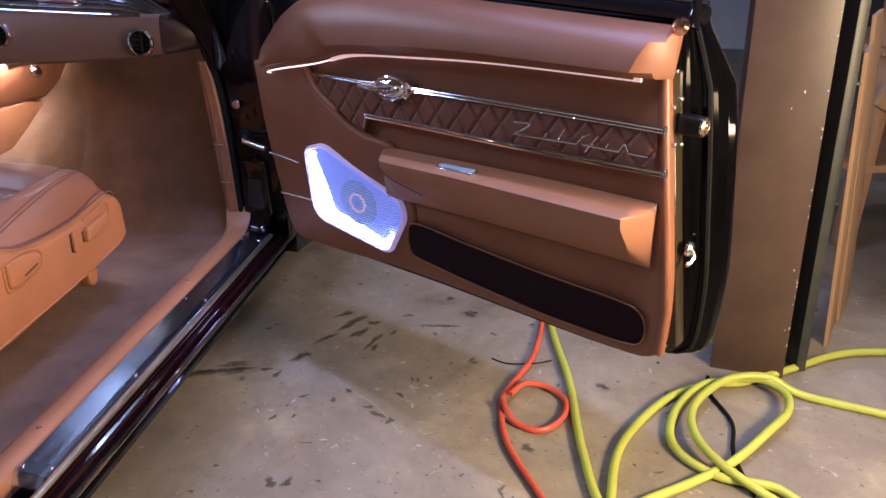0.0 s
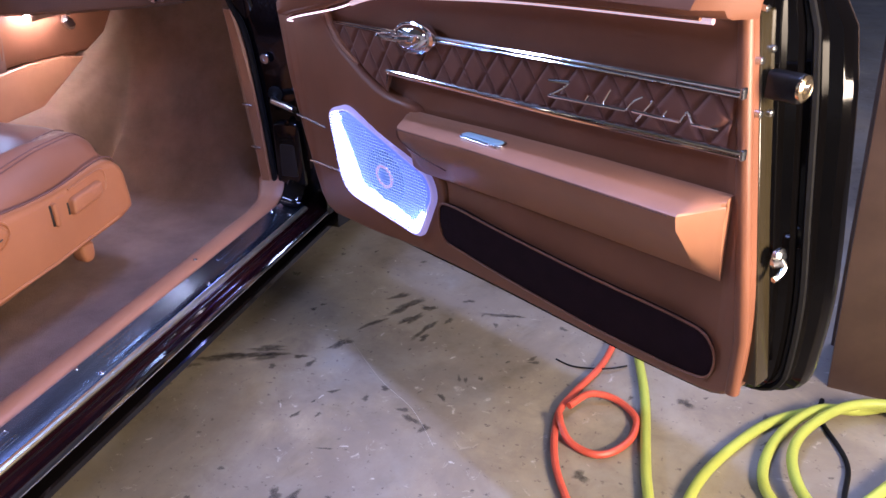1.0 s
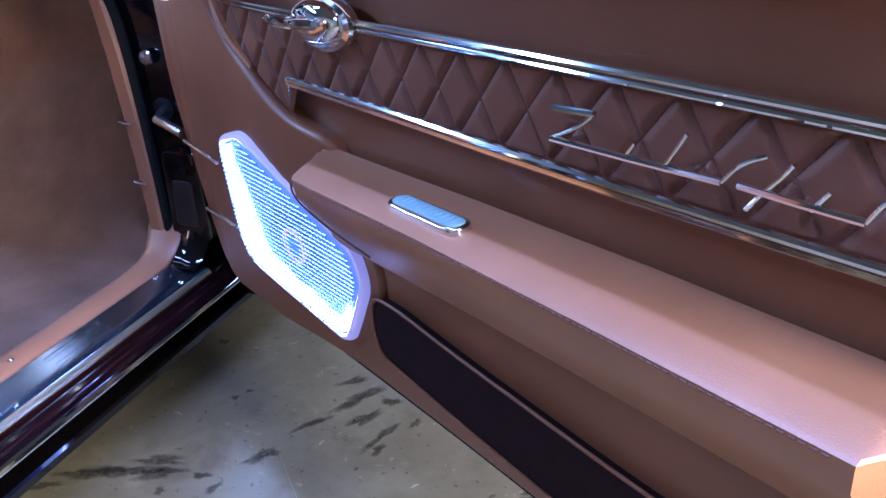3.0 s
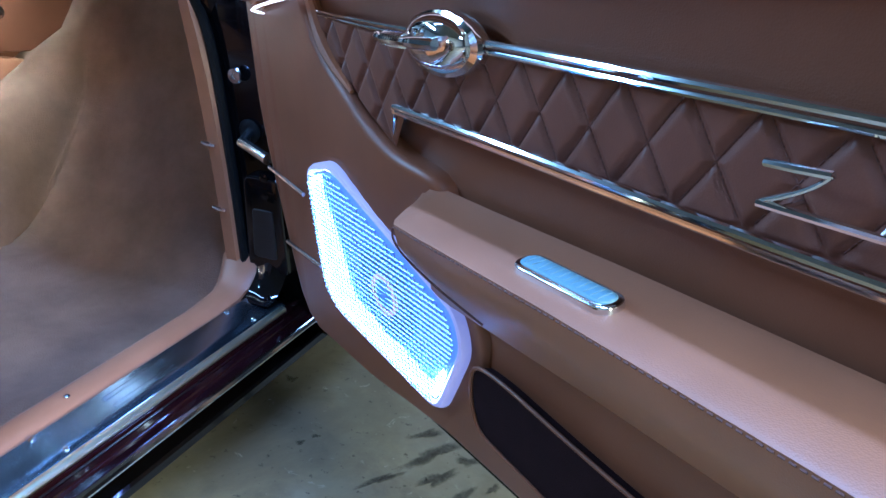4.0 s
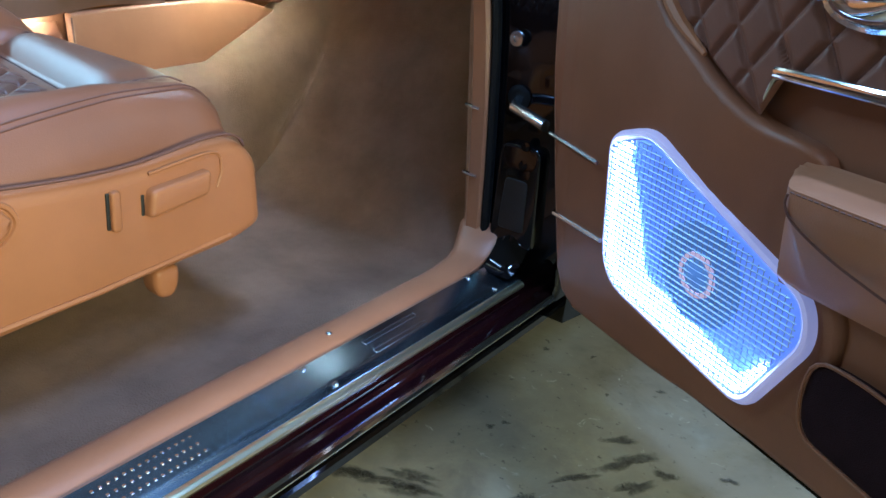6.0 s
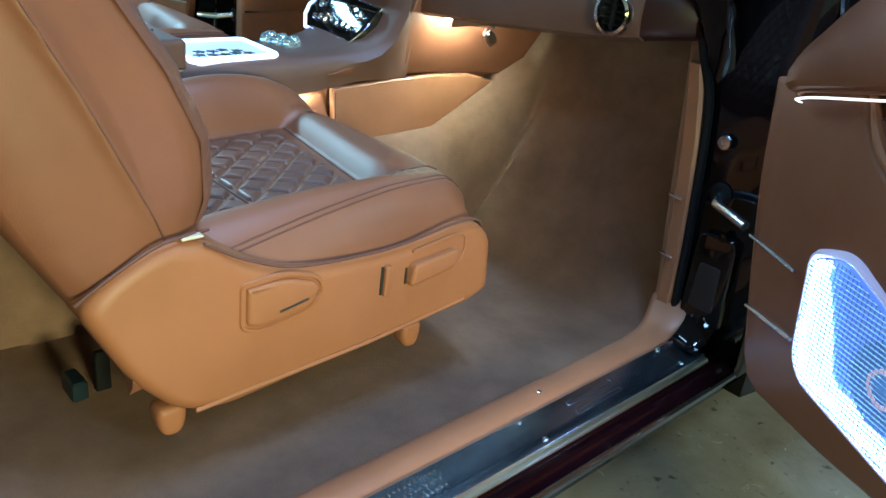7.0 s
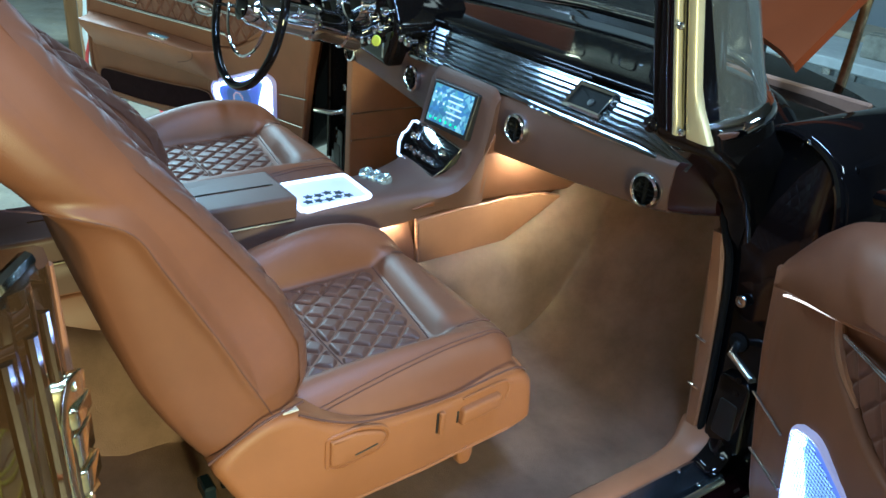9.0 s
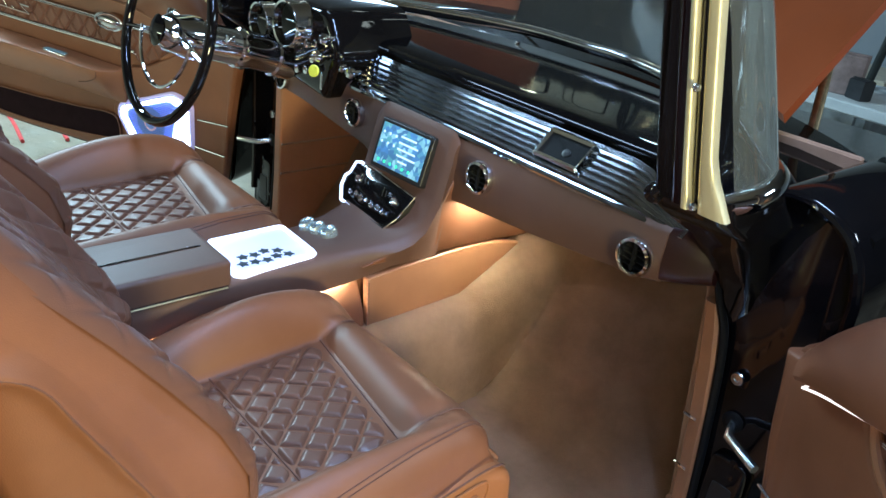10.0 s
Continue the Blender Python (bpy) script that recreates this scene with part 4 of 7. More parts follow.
PANEL = rounded(O([(0.785, 0.89), (0.82, 0.70), (0.86, 0.45), (0.905, 0.416), (1.15, 0.430), (1.45, 0.441), (1.80, 0.444), (1.962, 0.455), (1.966, 0.60), (1.934, 0.82), (1.897, 1.06), (1.3, 1.05), (0.9, 0.99)]), [0.03, 0.08, 0.05, 0.04, 0.1, 0.1, 0.1, 0.06, 0.1, 0.1, 0.02, 0.1, 0.05], 6)
SPEAKER = rounded(O([(0.970, 0.698), (1.042, 0.724), (1.287, 0.632), (1.300, 0.588), (1.236, 0.470), (0.980, 0.508)]), [0.024, 0.026, 0.03, 0.03, 0.025, 0.05], 6)


def glowing(p):
    """Along the speaker's front and lower edge, where its light strip runs."""
    return (p.x < du(1.02) and p.y > 0.50) or p.y < 0.54


def build_door():
    d = new("door")
    d.parent, d.matrix_basis = car, DOOR
    d["label"] = "open door trimmed in cognac leather with a lit speaker"
    # painted shell in three steps
    shell = B()
    base = densify(PANEL, 0.05)

    def outer(z):
        """How far the outer skin stands behind the panel's edge."""
        return interp([(0.40, 0.018), (0.46, 0.046), (0.65, 0.060), (0.87, 0.074), (0.95, 0.078), (1.0, 0.070), (1.04, 0.048), (1.08, 0.014), (1.12, 0.0)], z)

    def grown(f, up=0.0):
        out = []
        for p in base:
            k = max(0.0, min(1.0, (p.x - du(1.55)) / 0.4))
            lo = max(0.0, min(1.0, (0.62 - p.y) / 0.12))
            hi = max(0.0, min(1.0, (p.y - 0.95) / 0.1))
            z = p.y - 0.028 * f * lo * k + up * hi
            out.append((p.x + f * outer(z) * k, z))
        return out

    def ring(o, y):
        return [Vector((x, y + 0.6 * below(z), z)) for x, z in o]
    steps = ((-0.06, 0.026, 0), (-0.02, 0.03, 0), (-0.01, 0.066, 0.02), (0.10, 0.070, 0.028), (0.13, 0.084, 0.03), (0.32, 0.088, 0.036), (0.36, 0.104, 0.04), (0.62, 0.108, 0.044), (0.66, 0.122, 0.046), (0.90, 0.127, 0.05), (1.0, 0.138, 0.05), (1.0, 0.150, 0.05), (0.96, 0.160, 0.048), (0.86, 0.166, 0.04))
    loft(shell, [ring(grown(f, up), y) for f, y, up in steps])
    sh = part("door_shell", shell, SHELLBLACK, d, "gloss black painted door shell", 28)
    bm_ = B()
    tube(bm_, [Vector((x + 0.002, 0.106 + 0.6 * below(z), z)) for x, z in grown(0.50, 0.04) if x > du(1.35)], 0.0055, 6)
    part("edge_seal", bm_, RUBBER, sh)
    # olive-bronze reflective end plate with latch parts
    bm_ = B()
    slab(bm_, [(0.034, 0.50), (0.068, 0.50), (0.074, 0.75), (0.072, 1.02), (0.034, 1.02)], du(1.969), du(1.945), 0.004, lambda a, b, dd: Vector((dd - 0.150 * (b - 0.60), a + 0.5 * below(b), b)))
    part("end_plate", bm_, mat("olive_bronze_paint", (0.024, 0.019, 0.009), 0.2, spec=0.4, vary=0.2, scale=5), sh)
    bm_ = B()
    slab(bm_, rounded([(0.038, 0.914), (0.062, 0.914), (0.062, 0.950), (0.038, 0.950)], 0.008), du(1.968), du(1.925), 0.004, YZ)
    la = part("latch", bm_, GUNMETAL, sh, "worn steel door latch")
    bm_ = B()
    lathe(bm_, [(0.021, 0), (0.021, 0.006), (0.016, 0.009), (0.012, 0.007), (0.008, 0.007), (0.006, 0.011), (0, 0.011)], pose(du(1.964), 0.052, 0.933, 0, 90, 0) @ Matrix.Scale(0.8, 4), 20)
    part("latch_wheel", bm_, BRASS, la, "worn brass-toned latch wheel")
    for y, z in ((0.030, 0.962), (0.058, 0.972), (0.030, 0.897), (0.056, 0.893), (0.040, 1.022)):
        bm_ = B()
        lathe(bm_, [(0.0052, -0.006), (0.0052, 0.003), (0.0035, 0.0045), (0, 0.0045)], pose(du(1.926 - 0.15 * (z - 0.9)), y, z, 0, 90, 0), 12)
        part("screw", bm_, STEEL, la)
    bm_ = B()
    lathe(bm_, [(0.015, 0), (0.015, 0.006), (0.010, 0.010), (0.004, 0.010), (0, 0.007)], pose(du(1.968), 0.062, 0.70, 0, 90, 0), 16)
    tube(bm_, spline([(du(1.975), 0.062, 0.70), (du(1.980), 0.066, 0.688), (du(1.980), 0.055, 0.678), (du(1.978), 0.045, 0.675)], 5), 0.004, 8)
    part("lower_catch", bm_, STEEL, sh, "bare steel lower catch")

    # main leather panel
    bm_ = B()
    slab(bm_, densify(PANEL, 0.04), 0.010, 0.04, 0.012, XZ, 4)
    drop(bm_)
    part("door_panel", bm_, LEATHER, d)
    # rolled leather edge at the latch end
    bm_ = B()
    tube(bm_, [(du(1.891), 0.018, 1.05), (du(1.910), 0.017, 0.93), (du(1.927), 0.017, 0.82), (du(1.945), 0.020, 0.70), (du(1.958), 0.029, 0.58), (du(1.954), 0.037, 0.48)], 0.0105, 12, flat=1.0)
    part("edge_roll", bm_, LEATHER, d)
    # front section, proud of the rest, with a curved rear edge
    swoop = spline([Vector(p) for p in O([(0.968, 0.925), (1.003, 0.874), (1.037, 0.843), (1.086, 0.816), (1.132, 0.792), (1.185, 0.773), (1.262, 0.760), (1.275, 0.70), (1.31, 0.64), (1.325, 0.60), (1.318, 0.50), (1.30, 0.432)])], 5)
    front = densify([Vector(p) for p in O([(0.787, 0.89), (0.803, 0.80), (0.824, 0.68), (0.846, 0.55), (0.860, 0.465), (0.878, 0.432), (0.91, 0.418), (1.15, 0.432)])] + swoop[::-1] + [Vector(p) for p in O([(0.92, 0.92), (0.85, 0.905)])], 0.025)
    bm_ = B()
    slab(bm_, front, -0.006, 0.03, 0.012, XZ, 4)
    for v in bm_.verts:
        k = max(0.0, min(1.0, (v.co.x - du(1.05)) / 0.24)) * max(0.0, min(1.0, (0.79 - v.co.z) / 0.06))
        v.co.y = min(v.co.y + 0.019 * k * k * (3 - 2 * k), 0.03)
    drop(bm_)
    part("front_section", bm_, LEATHER, d)
    # Lighter bead puts the facet's highlight into shape and colour.
    bm_ = B()
    tube(bm_, [Vector((p.x + 0.004, 0.002, p.y)) for p in swoop[:16]], [0.003 + 0.006 * math.sin(math.pi * i / 15) for i in range(16)], 8)
    part("swoop_piping", bm_, LEATHER_TRIM, d)
    # upper bolster: a padded ledge
    low = [(0.858, 0.880), (0.90, 0.897), (1.036, 0.928), (1.155, 0.962), (1.327, 0.981), (1.55, 1.0), (1.862, 1.014)]
    top = [(0.846, 0.91), (0.878, 0.972), (0.93, 1.03), (1.0, 1.065), (1.12, 1.092), (1.35, 1.10), (1.895, 1.098)]
    lo, hi = spline([Vector(p) for p in O(low)], 5), spline([Vector(p) for p in O(top)], 5)
    bm_ = B()
    rings = []
    for i, (a, b) in enumerate(zip(lo, hi)):
        k = min(1.0, i / 3)
        bulge = 0.010 * min(1, max(0, (a.x - du(1.10)) / 0.06))
        row = [(0.0, 0.012), (0.0, -0.028 * k), (0.04, -0.040 * k - 0.003), (0.15, -0.044 * k - 0.004 - bulge), (0.45, -0.046 * k - bulge), (0.75, -0.036 * k - bulge * 0.6), (0.93, -0.018 * k), (1.0, 0.004), (1.0, 0.03)]
        rings.append([Vector((a.x + (b.x - a.x) * t, y, a.y + (b.y - a.y) * t)) for t, y in row])
    e = rings[-1]
    rings.append([Vector((p.x + 0.012 + 0.028 * (1 - j / 8), max(p.y * 0.55, p.y), p.z)) for j, p in enumerate(e)])
    rings.append([Vector((du(1.916), max(0.012, p.y), p.z)) for p in e])
    loft(bm_, rings)
    part("upper_bolster", bm_, LEATHER, d)
    bm_ = B()
    tube(bm_, [Vector((p.x, -0.026 * min(1, i / 3), p.y - 0.001)) for i, p in enumerate(lo)], 0.0035, 8)
    part("bolster_piping", bm_, LEATHER_TRIM, d)
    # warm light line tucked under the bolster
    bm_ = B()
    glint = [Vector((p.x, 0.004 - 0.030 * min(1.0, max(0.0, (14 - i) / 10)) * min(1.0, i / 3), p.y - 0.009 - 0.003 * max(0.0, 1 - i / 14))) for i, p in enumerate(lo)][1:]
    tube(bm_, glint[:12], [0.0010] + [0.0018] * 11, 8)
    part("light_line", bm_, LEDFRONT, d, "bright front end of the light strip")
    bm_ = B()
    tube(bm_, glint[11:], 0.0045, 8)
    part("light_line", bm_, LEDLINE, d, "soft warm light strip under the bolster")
    # belt line cap and bright strip above the bolster
    bm_ = B()
    tube(bm_, [(du(0.93), 0.05, 1.075), (du(1.1), 0.05, 1.112), (du(1.4), 0.05, 1.122), (du(1.94), 0.05, 1.117)], 0.022, 10, flat=0.7)
    part("belt_cap", bm_, BLACK, d)
    bm_ = B()
    tube(bm_, [(du(0.96), 0.078, 1.10), (du(1.1), 0.078, 1.128), (du(1.4), 0.078, 1.138), (du(1.93), 0.078, 1.132)], 0.006, 8)
    part("belt_moulding", bm_, CHROME, d)
    bm_ = B()
    tube(bm_, [(du(1.93), 0.02, 1.098), (du(1.93), 0.03, 1.13), (du(1.93), 0.032, 1.4)], [0.014, 0.009, 0.009], 10)
    part("window_post", bm_, BLACK, d)
    bm_ = B()
    lathe(bm_, [(0, 0), (0.013, 0.002), (0.016, 0.01), (0.010, 0.018), (0, 0.02)], pose(du(1.925), -0.002, 1.10, 70), 14)
    part("lock_knob", bm_, mat("copper_knob", (0.8, 0.42, 0.25), 0.15, 1.0, rough_vary=0.05), d)
    # quilted strip
    bm_ = B()

    def zlo(u):
        return 0.770 if u < 1.2 else 0.818 + (u - 1.203) * 0.0457

    def zhi(u):
        return 0.889 + (u - 1.021) * 0.0403

    def quilt(a, b):
        u = 1.005 + (1.906 - 1.005) * a
        z0 = interp([(1.005, 0.885), (1.037, 0.846), (1.086, 0.818), (1.132, 0.794), (1.178, 0.776), (1.196, 0.816), (1.95, 0.852)], u)
        z1 = zhi(u)
        z = z0 + (z1 - z0) * b
        c = facet((u - 1.3464) / 0.0557, (z - 0.862 - 0.046 * (u - 1.3464)) / 0.078, 0.20)
        edge = min(1, 14 * b, 14 * (1 - b))
        return Vector((du(u), 0.007 - 0.0050 * c * edge - 0.0008 * edge, z))
    sheet(bm_, 380, 54, quilt)
    part("quilted_strip", bm_, QUILT, d, "diamond-quilted leather strip", 60)
    bm_ = B()
    for k in range(-7, 12):
        for b in [(s_ + 0.5) / 18 for s_ in range(-10, 10)]:
            for way in (1, -1):
                u = 1.3464 + 0.0557 * (k + way * b)
                z = 0.862 + 0.046 * (u - 1.3464) + 0.078 * b
                if 1.21 < u < 1.90 and zlo(u) + 0.006 < z < zhi(u) - 0.006:
                    tube(bm_, [(du(u - way * 0.0011), 0.0052, z - 0.0016), (du(u + way * 0.0011), 0.0052, z + 0.0016)], 0.0006, 4)
    part("quilt_stitches", bm_, THREAD, d)
    # chrome trims
    def twin(name, pts, thin):
        b_ = B()
        for dz, r in ((0.0030, 0.0034), (-0.0034, 0.0026)):
            line = spline([(du(u), y_, z_ + dz * w_) for u, y_, z_, w_ in pts], 6)
            tube(b_, line, [r * min(1.0, thin + 0.06 * i) for i in range(len(line))], 8, flat=0.9)
        part(name, b_, CHROME, d, "chrome trim strip")
    twin("upper_trim", ((1.0145, -0.001, 0.8900, 0.6), (1.16, -0.004, 0.8955, 0.8), (1.355, -0.004, 0.9048, 1), (1.6, -0.004, 0.9160, 1), (1.7526, -0.004, 0.9222, 1), (1.918, -0.004, 0.9280, 1)), 0.5)
    twin("lower_trim", ((1.178, 0.004, 0.786, 0.3), (1.188, 0.0, 0.808, 0.4), (1.1955, -0.003, 0.8180, 0.6), (1.206, -0.004, 0.8210, 0.9), (1.362, -0.005, 0.8275, 1), (1.6, -0.005, 0.8355, 1), (1.7626, -0.005, 0.8430, 1), (1.930, -0.005, 0.8520, 1)), 0.35)
    for u, z in ((1.918, 0.9280), (1.930, 0.8520)):
        bm_ = B()
        box(bm_, (du(u) + 0.002, -0.003, z), (0.006, 0.010, 0.0155), 0.002)
        part("trim_end", bm_, STEEL, d)
    for (u0, z0), (u1, z1) in (((0.832, 0.655), (0.948, 0.651)), ((0.855, 0.546), (0.972, 0.554))):
        bm_ = B()
        tube(bm_, [(du(u0), -0.009 + below(z0), z0), (du(u1), -0.009 + below(z1), z1)], 0.0030, 8)
        part("trim_line", bm_, STEEL, d, "thin bright metal line")
    # inner release handle
    bm_ = B()
    m = Matrix.Translation((du(1.284), -0.004, 0.899)) @ pose(0, 0, 0, 90, 0, 0) @ pose(0, 0, 0, 0, 0, 4)
    lathe(bm_, [(0.030, -0.006), (0.032, 0.004), (0.031, 0.008), (0.027, 0.010), (0.024, 0.006), (0.010, 0.004), (0, 0.004)], m, 28, (1.85, 0.9))
    esc = part("handle_bezel", bm_, CHROME, d, "oval chrome handle bezel")
    bm_ = B()
    m2 = Matrix.Translation((du(1.279), -0.010, 0.9005)) @ pose(0, 0, 0, 90, 0, 0) @ pose(0, 0, 0, 0, 0, 5)
    lathe(bm_, [(0.0275, -0.004), (0.0270, 0.003), (0.0245, 0.009), (0.0195, 0.0135), (0.0125, 0.0165), (0.005, 0.0178), (0, 0.018)], m2, 28, (1.72, 0.88))
    part("handle_shell", bm_, CHROME, esc, "domed chrome handle shell")
    bm_ = B()
    tube(bm_, spline([(du(1.300), -0.026, 0.9015), (du(1.270), -0.031, 0.8995), (du(1.235), -0.027, 0.8955), (du(1.205), -0.021, 0.8925), (du(1.187), -0.018, 0.8920)], 5), [0.006, 0.0065, 0.0068, 0.0068, 0.0066, 0.0064, 0.006, 0.0058, 0.0056, 0.0054, 0.0052, 0.005, 0.005, 0.005, 0.0052, 0.0054, 0.0056, 0.0058, 0.0062, 0.0064, 0.0058], 10, flat=0.85)
    for k in range(9):
        x = du(1.208 + 0.0056 * k)
        lathe(bm_, [(0, -0.0016), (0.0068, -0.0012), (0.0068, 0.0012), (0, 0.0016)], Matrix.Translation((x, -0.0222 - 0.0008 * k, 0.8928 + 0.0006 * k)) @ pose(0, 0, 0, 0, 90, 0), 8)
    part("release_lever", bm_, CHROME, esc, "beaded chrome release lever")
    # chrome emblem: a plain stepped rule with short slanted strokes
    bm_ = B()
    y = -0.016
    for a, b in (((1.6164, 0.8656), (1.7587, 0.8745)), ((1.7699, 0.8760), (1.8455, 0.8782)), ((1.8633, 0.8793), (1.9018, 0.8810)), ((1.6162, 0.8887), (1.6554, 0.8926))):
        tube(bm_, [(du(a[0]), y, a[1]), (du((a[0] + b[0]) / 2), y - 0.001, (a[1] + b[1]) / 2), (du(b[0]), y, b[1])], 0.0026, 8)
    for pts in (((1.6554, 0.8926), (1.6480, 0.8850), (1.6350, 0.8760), (1.6175, 0.8665)), ((1.6850, 0.8690), (1.6920, 0.8815)), ((1.7165, 0.8715), (1.7235, 0.8840), (1.7305, 0.8973)), ((1.7587, 0.8745), (1.7700, 0.8890), (1.7850, 0.8985)), ((1.8010, 0.8975), (1.7959, 0.8892), (1.7860, 0.8760), (1.7770, 0.8628)), ((1.8156, 0.8750), (1.8240, 0.8885)), ((1.8455, 0.8782), (1.8543, 0.8926), (1.8633, 0.8793))):
        tube(bm_, spline([(du(u0), y, z0) for u0, z0 in pts], 5), 0.0017, 8)
    for u, z_ in ((1.63, 0.8665), (1.73, 0.8727), (1.81, 0.877), (1.885, 0.8802)):
        tube(bm_, [(du(u), y, z_), (du(u), 0.004, z_)], 0.0016, 6)
    part("emblem", bm_, CHROME, d, "plain chrome emblem of slanted strokes")
    # armrest: flat top with a crisp outer edge, blunt nose, angled rear end
    def arm_in(u):
        return interp([(1.235, 0.750), (1.37, 0.758), (1.48, 0.766), (1.58, 0.772), (1.75, 0.781), (1.93, 0.787)], u)

    def arm_out(u):
        return interp([(1.26, 0.7470), (1.29, 0.7492), (1.44, 0.7585), (1.535, 0.7635), (1.607, 0.7665), (1.89, 0.7755)], u)
    bm_ = B()
    rings = []
    for u, k, kf in ((1.248, 0.12, 0.10), (1.260, 0.34, 0.3), (1.276, 0.66, 0.55), (1.290, 0.90, 0.85), (1.300, 1.0, 0.95), (1.34, 1.02, 1.0), (1.5, 1.03, 1.0), (1.7, 1.05, 1.0), (1.884, 1.07, 1.0), (1.891, 1.07, 1.0), (1.903, 0.62, 0.62), (1.915, 0.16, 0.16), (1.920, 0.04, 0.04)):
        zi, zo = arm_in(u), arm_out(u)
        yo = -0.066 * k
        fy = lambda t: 0.010 + (-0.066 * kf - 0.010) * t
        rows = [(0.014, zi + 0.003), (0.004, zi + 0.002), (-0.006 * k, zi - 0.001), (yo * 0.5, (zi + zo) / 2 + 0.0015), (yo + 0.004, zo + 0.0015), (yo, zo - 0.001), (yo + 0.0005, zo - 0.006), (min(yo + 0.004, fy(0.93)) if k > 0.5 else fy(0.93), zo - 0.022), (fy(0.66), zo - 0.055), (fy(0.34), zo - 0.085), (fy(0.1), zo - 0.105), (0.014, zo - 0.115)]
        rings.append([Vector((du(u), yy, zz)) for yy, zz in rows])
    loft(bm_, rings)
    # Lighter leather colour stands in for the light on the armrest's top.
    arm = part("armrest", bm_, LEATHER_TRIM, d, "tan leather armrest coloured lighter for the light on its top", 32)
    bm_ = B()
    tube(bm_, spline([(du(1.297), -0.0655, 0.744), (du(1.297), -0.0645, 0.733), (du(1.308), -0.060, 0.720), (du(1.345), -0.050, 0.703), (du(1.40), -0.038, 0.688)], 6), 0.0012, 6)
    part("armrest_seam", bm_, THREAD, arm)
    ks_ = [(1.300, 1.0), (1.34, 1.02), (1.5, 1.03), (1.7, 1.05), (1.884, 1.07)]
    bm_ = B()
    for k in range(92):
        u = 1.30 + k * 0.0063
        yy = -0.066 * interp(ks_, u) + 0.0002
        tube(bm_, [(du(u), yy, arm_out(u) - 0.0035), (du(u + 0.004), yy, arm_out(u + 0.004) - 0.0035)], 0.0009, 5)
    part("armrest_stitches", bm_, THREAD, arm)
    lens = rounded([(-0.046, -0.0095), (0.046, -0.0095), (0.046, 0.0095), (-0.046, 0.0095)], 0.0094, 6)
    am = Matrix.Translation((du(1.494), -0.036, 0.7655)) @ pose(0, 0, 0, 4, -3.0, 0)
    bm_ = B()
    slab(bm_, inset(lens, -0.0045), 0.0055, -0.008, 0.002, lambda a, b, dd: am @ Vector((a, b, dd)))
    part("lamp_bezel", bm_, CHROME, arm, "oval chrome lamp bezel")
    bm_ = B()
    slab(bm_, lens, 0.0072, 0.0, 0.002, lambda a, b, dd: am @ Vector((a, b, dd)))
    for k in range(12):
        a = -0.038 + 0.0069 * k
        tube(bm_, [am @ Vector((a, -0.007, 0.0068)), am @ Vector((a, 0.007, 0.0068))], 0.0012, 5)
    part("lamp_lens", bm_, LAMPLENS, arm, "pale ribbed lamp lens")
    # map pocket
    pk = rounded(O([(1.310, 0.493), (1.300, 0.527), (1.306, 0.578), (1.355, 0.583), (1.46, 0.575), (1.68, 0.567), (1.846, 0.568), (1.905, 0.564), (1.924, 0.53), (1.914, 0.483), (1.86, 0.474), (1.688, 0.469), (1.461, 0.480)]), [0.025, 0.03, 0.022, 0.03, 0.05, 0.05, 0.03, 0.035, 0.03, 0.02, 0.03, 0.05, 0.05], 4)
    bm_ = B()
    slab(bm_, densify(pk, 0.03), 0.0075, 0.03, 0.002, XZ)
    drop(bm_)
    part("map_pocket", bm_, POCKET, d, "dark cloth map pocket")
    bm_ = B()
    tube(bm_, [Vector((p.x, 0.007 + below(p.y), p.y)) for p in densify(inset(pk, -0.002), 0.03)], 0.0022, 8, closed=True)
    part("pocket_piping", bm_, LEATHER, d)
    # speaker: bezel, lit tray, cone, mesh
    bm_ = B()
    rings = []
    for g, yy in ((-0.001, 0.02), (-0.001, -0.0055), (0.002, -0.0108), (0.006, -0.0124), (0.009, -0.0108), (0.011, -0.004)):
        o = inset(SPEAKER, g)
        rings.append([Vector((p.x, yy + below(p.y), p.y)) for p in o])
    loft(bm_, rings, False)
    spk = part("speaker", bm_, BEZEL, d, "glowing lavender speaker bezel")
    bm_ = B()
    slab(bm_, inset(SPEAKER, 0.012), -0.0085, 0.0, 0.001, XZ)
    drop(bm_)
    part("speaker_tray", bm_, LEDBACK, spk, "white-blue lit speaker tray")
    # glowing band painted on the tray for the light the strip throws
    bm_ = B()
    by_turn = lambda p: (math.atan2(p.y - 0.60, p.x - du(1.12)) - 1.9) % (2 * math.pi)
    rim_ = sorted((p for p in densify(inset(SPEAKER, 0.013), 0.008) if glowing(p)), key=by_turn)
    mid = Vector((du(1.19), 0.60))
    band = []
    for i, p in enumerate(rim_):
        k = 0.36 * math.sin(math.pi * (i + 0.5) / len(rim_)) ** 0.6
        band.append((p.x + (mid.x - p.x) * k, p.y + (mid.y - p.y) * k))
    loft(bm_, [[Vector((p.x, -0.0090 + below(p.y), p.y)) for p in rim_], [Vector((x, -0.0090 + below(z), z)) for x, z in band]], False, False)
    part("tray_glow", bm_, TRAYGLOW, spk, "glowing band that stands for the strip's light on the tray")
    bm_ = B()
    led = densify(inset(SPEAKER, 0.018), 0.01)
    keep = sorted((p for p in led if glowing(p)), key=by_turn)
    tube(bm_, [Vector((p.x, -0.0096 + below(p.y), p.y)) for p in keep], 0.0030, 6)
    part("led_strip", bm_, LED, spk, "bright cool white light strip")
    # Faint glow on cone and ring stands in for light falling there.
    bm_ = B()
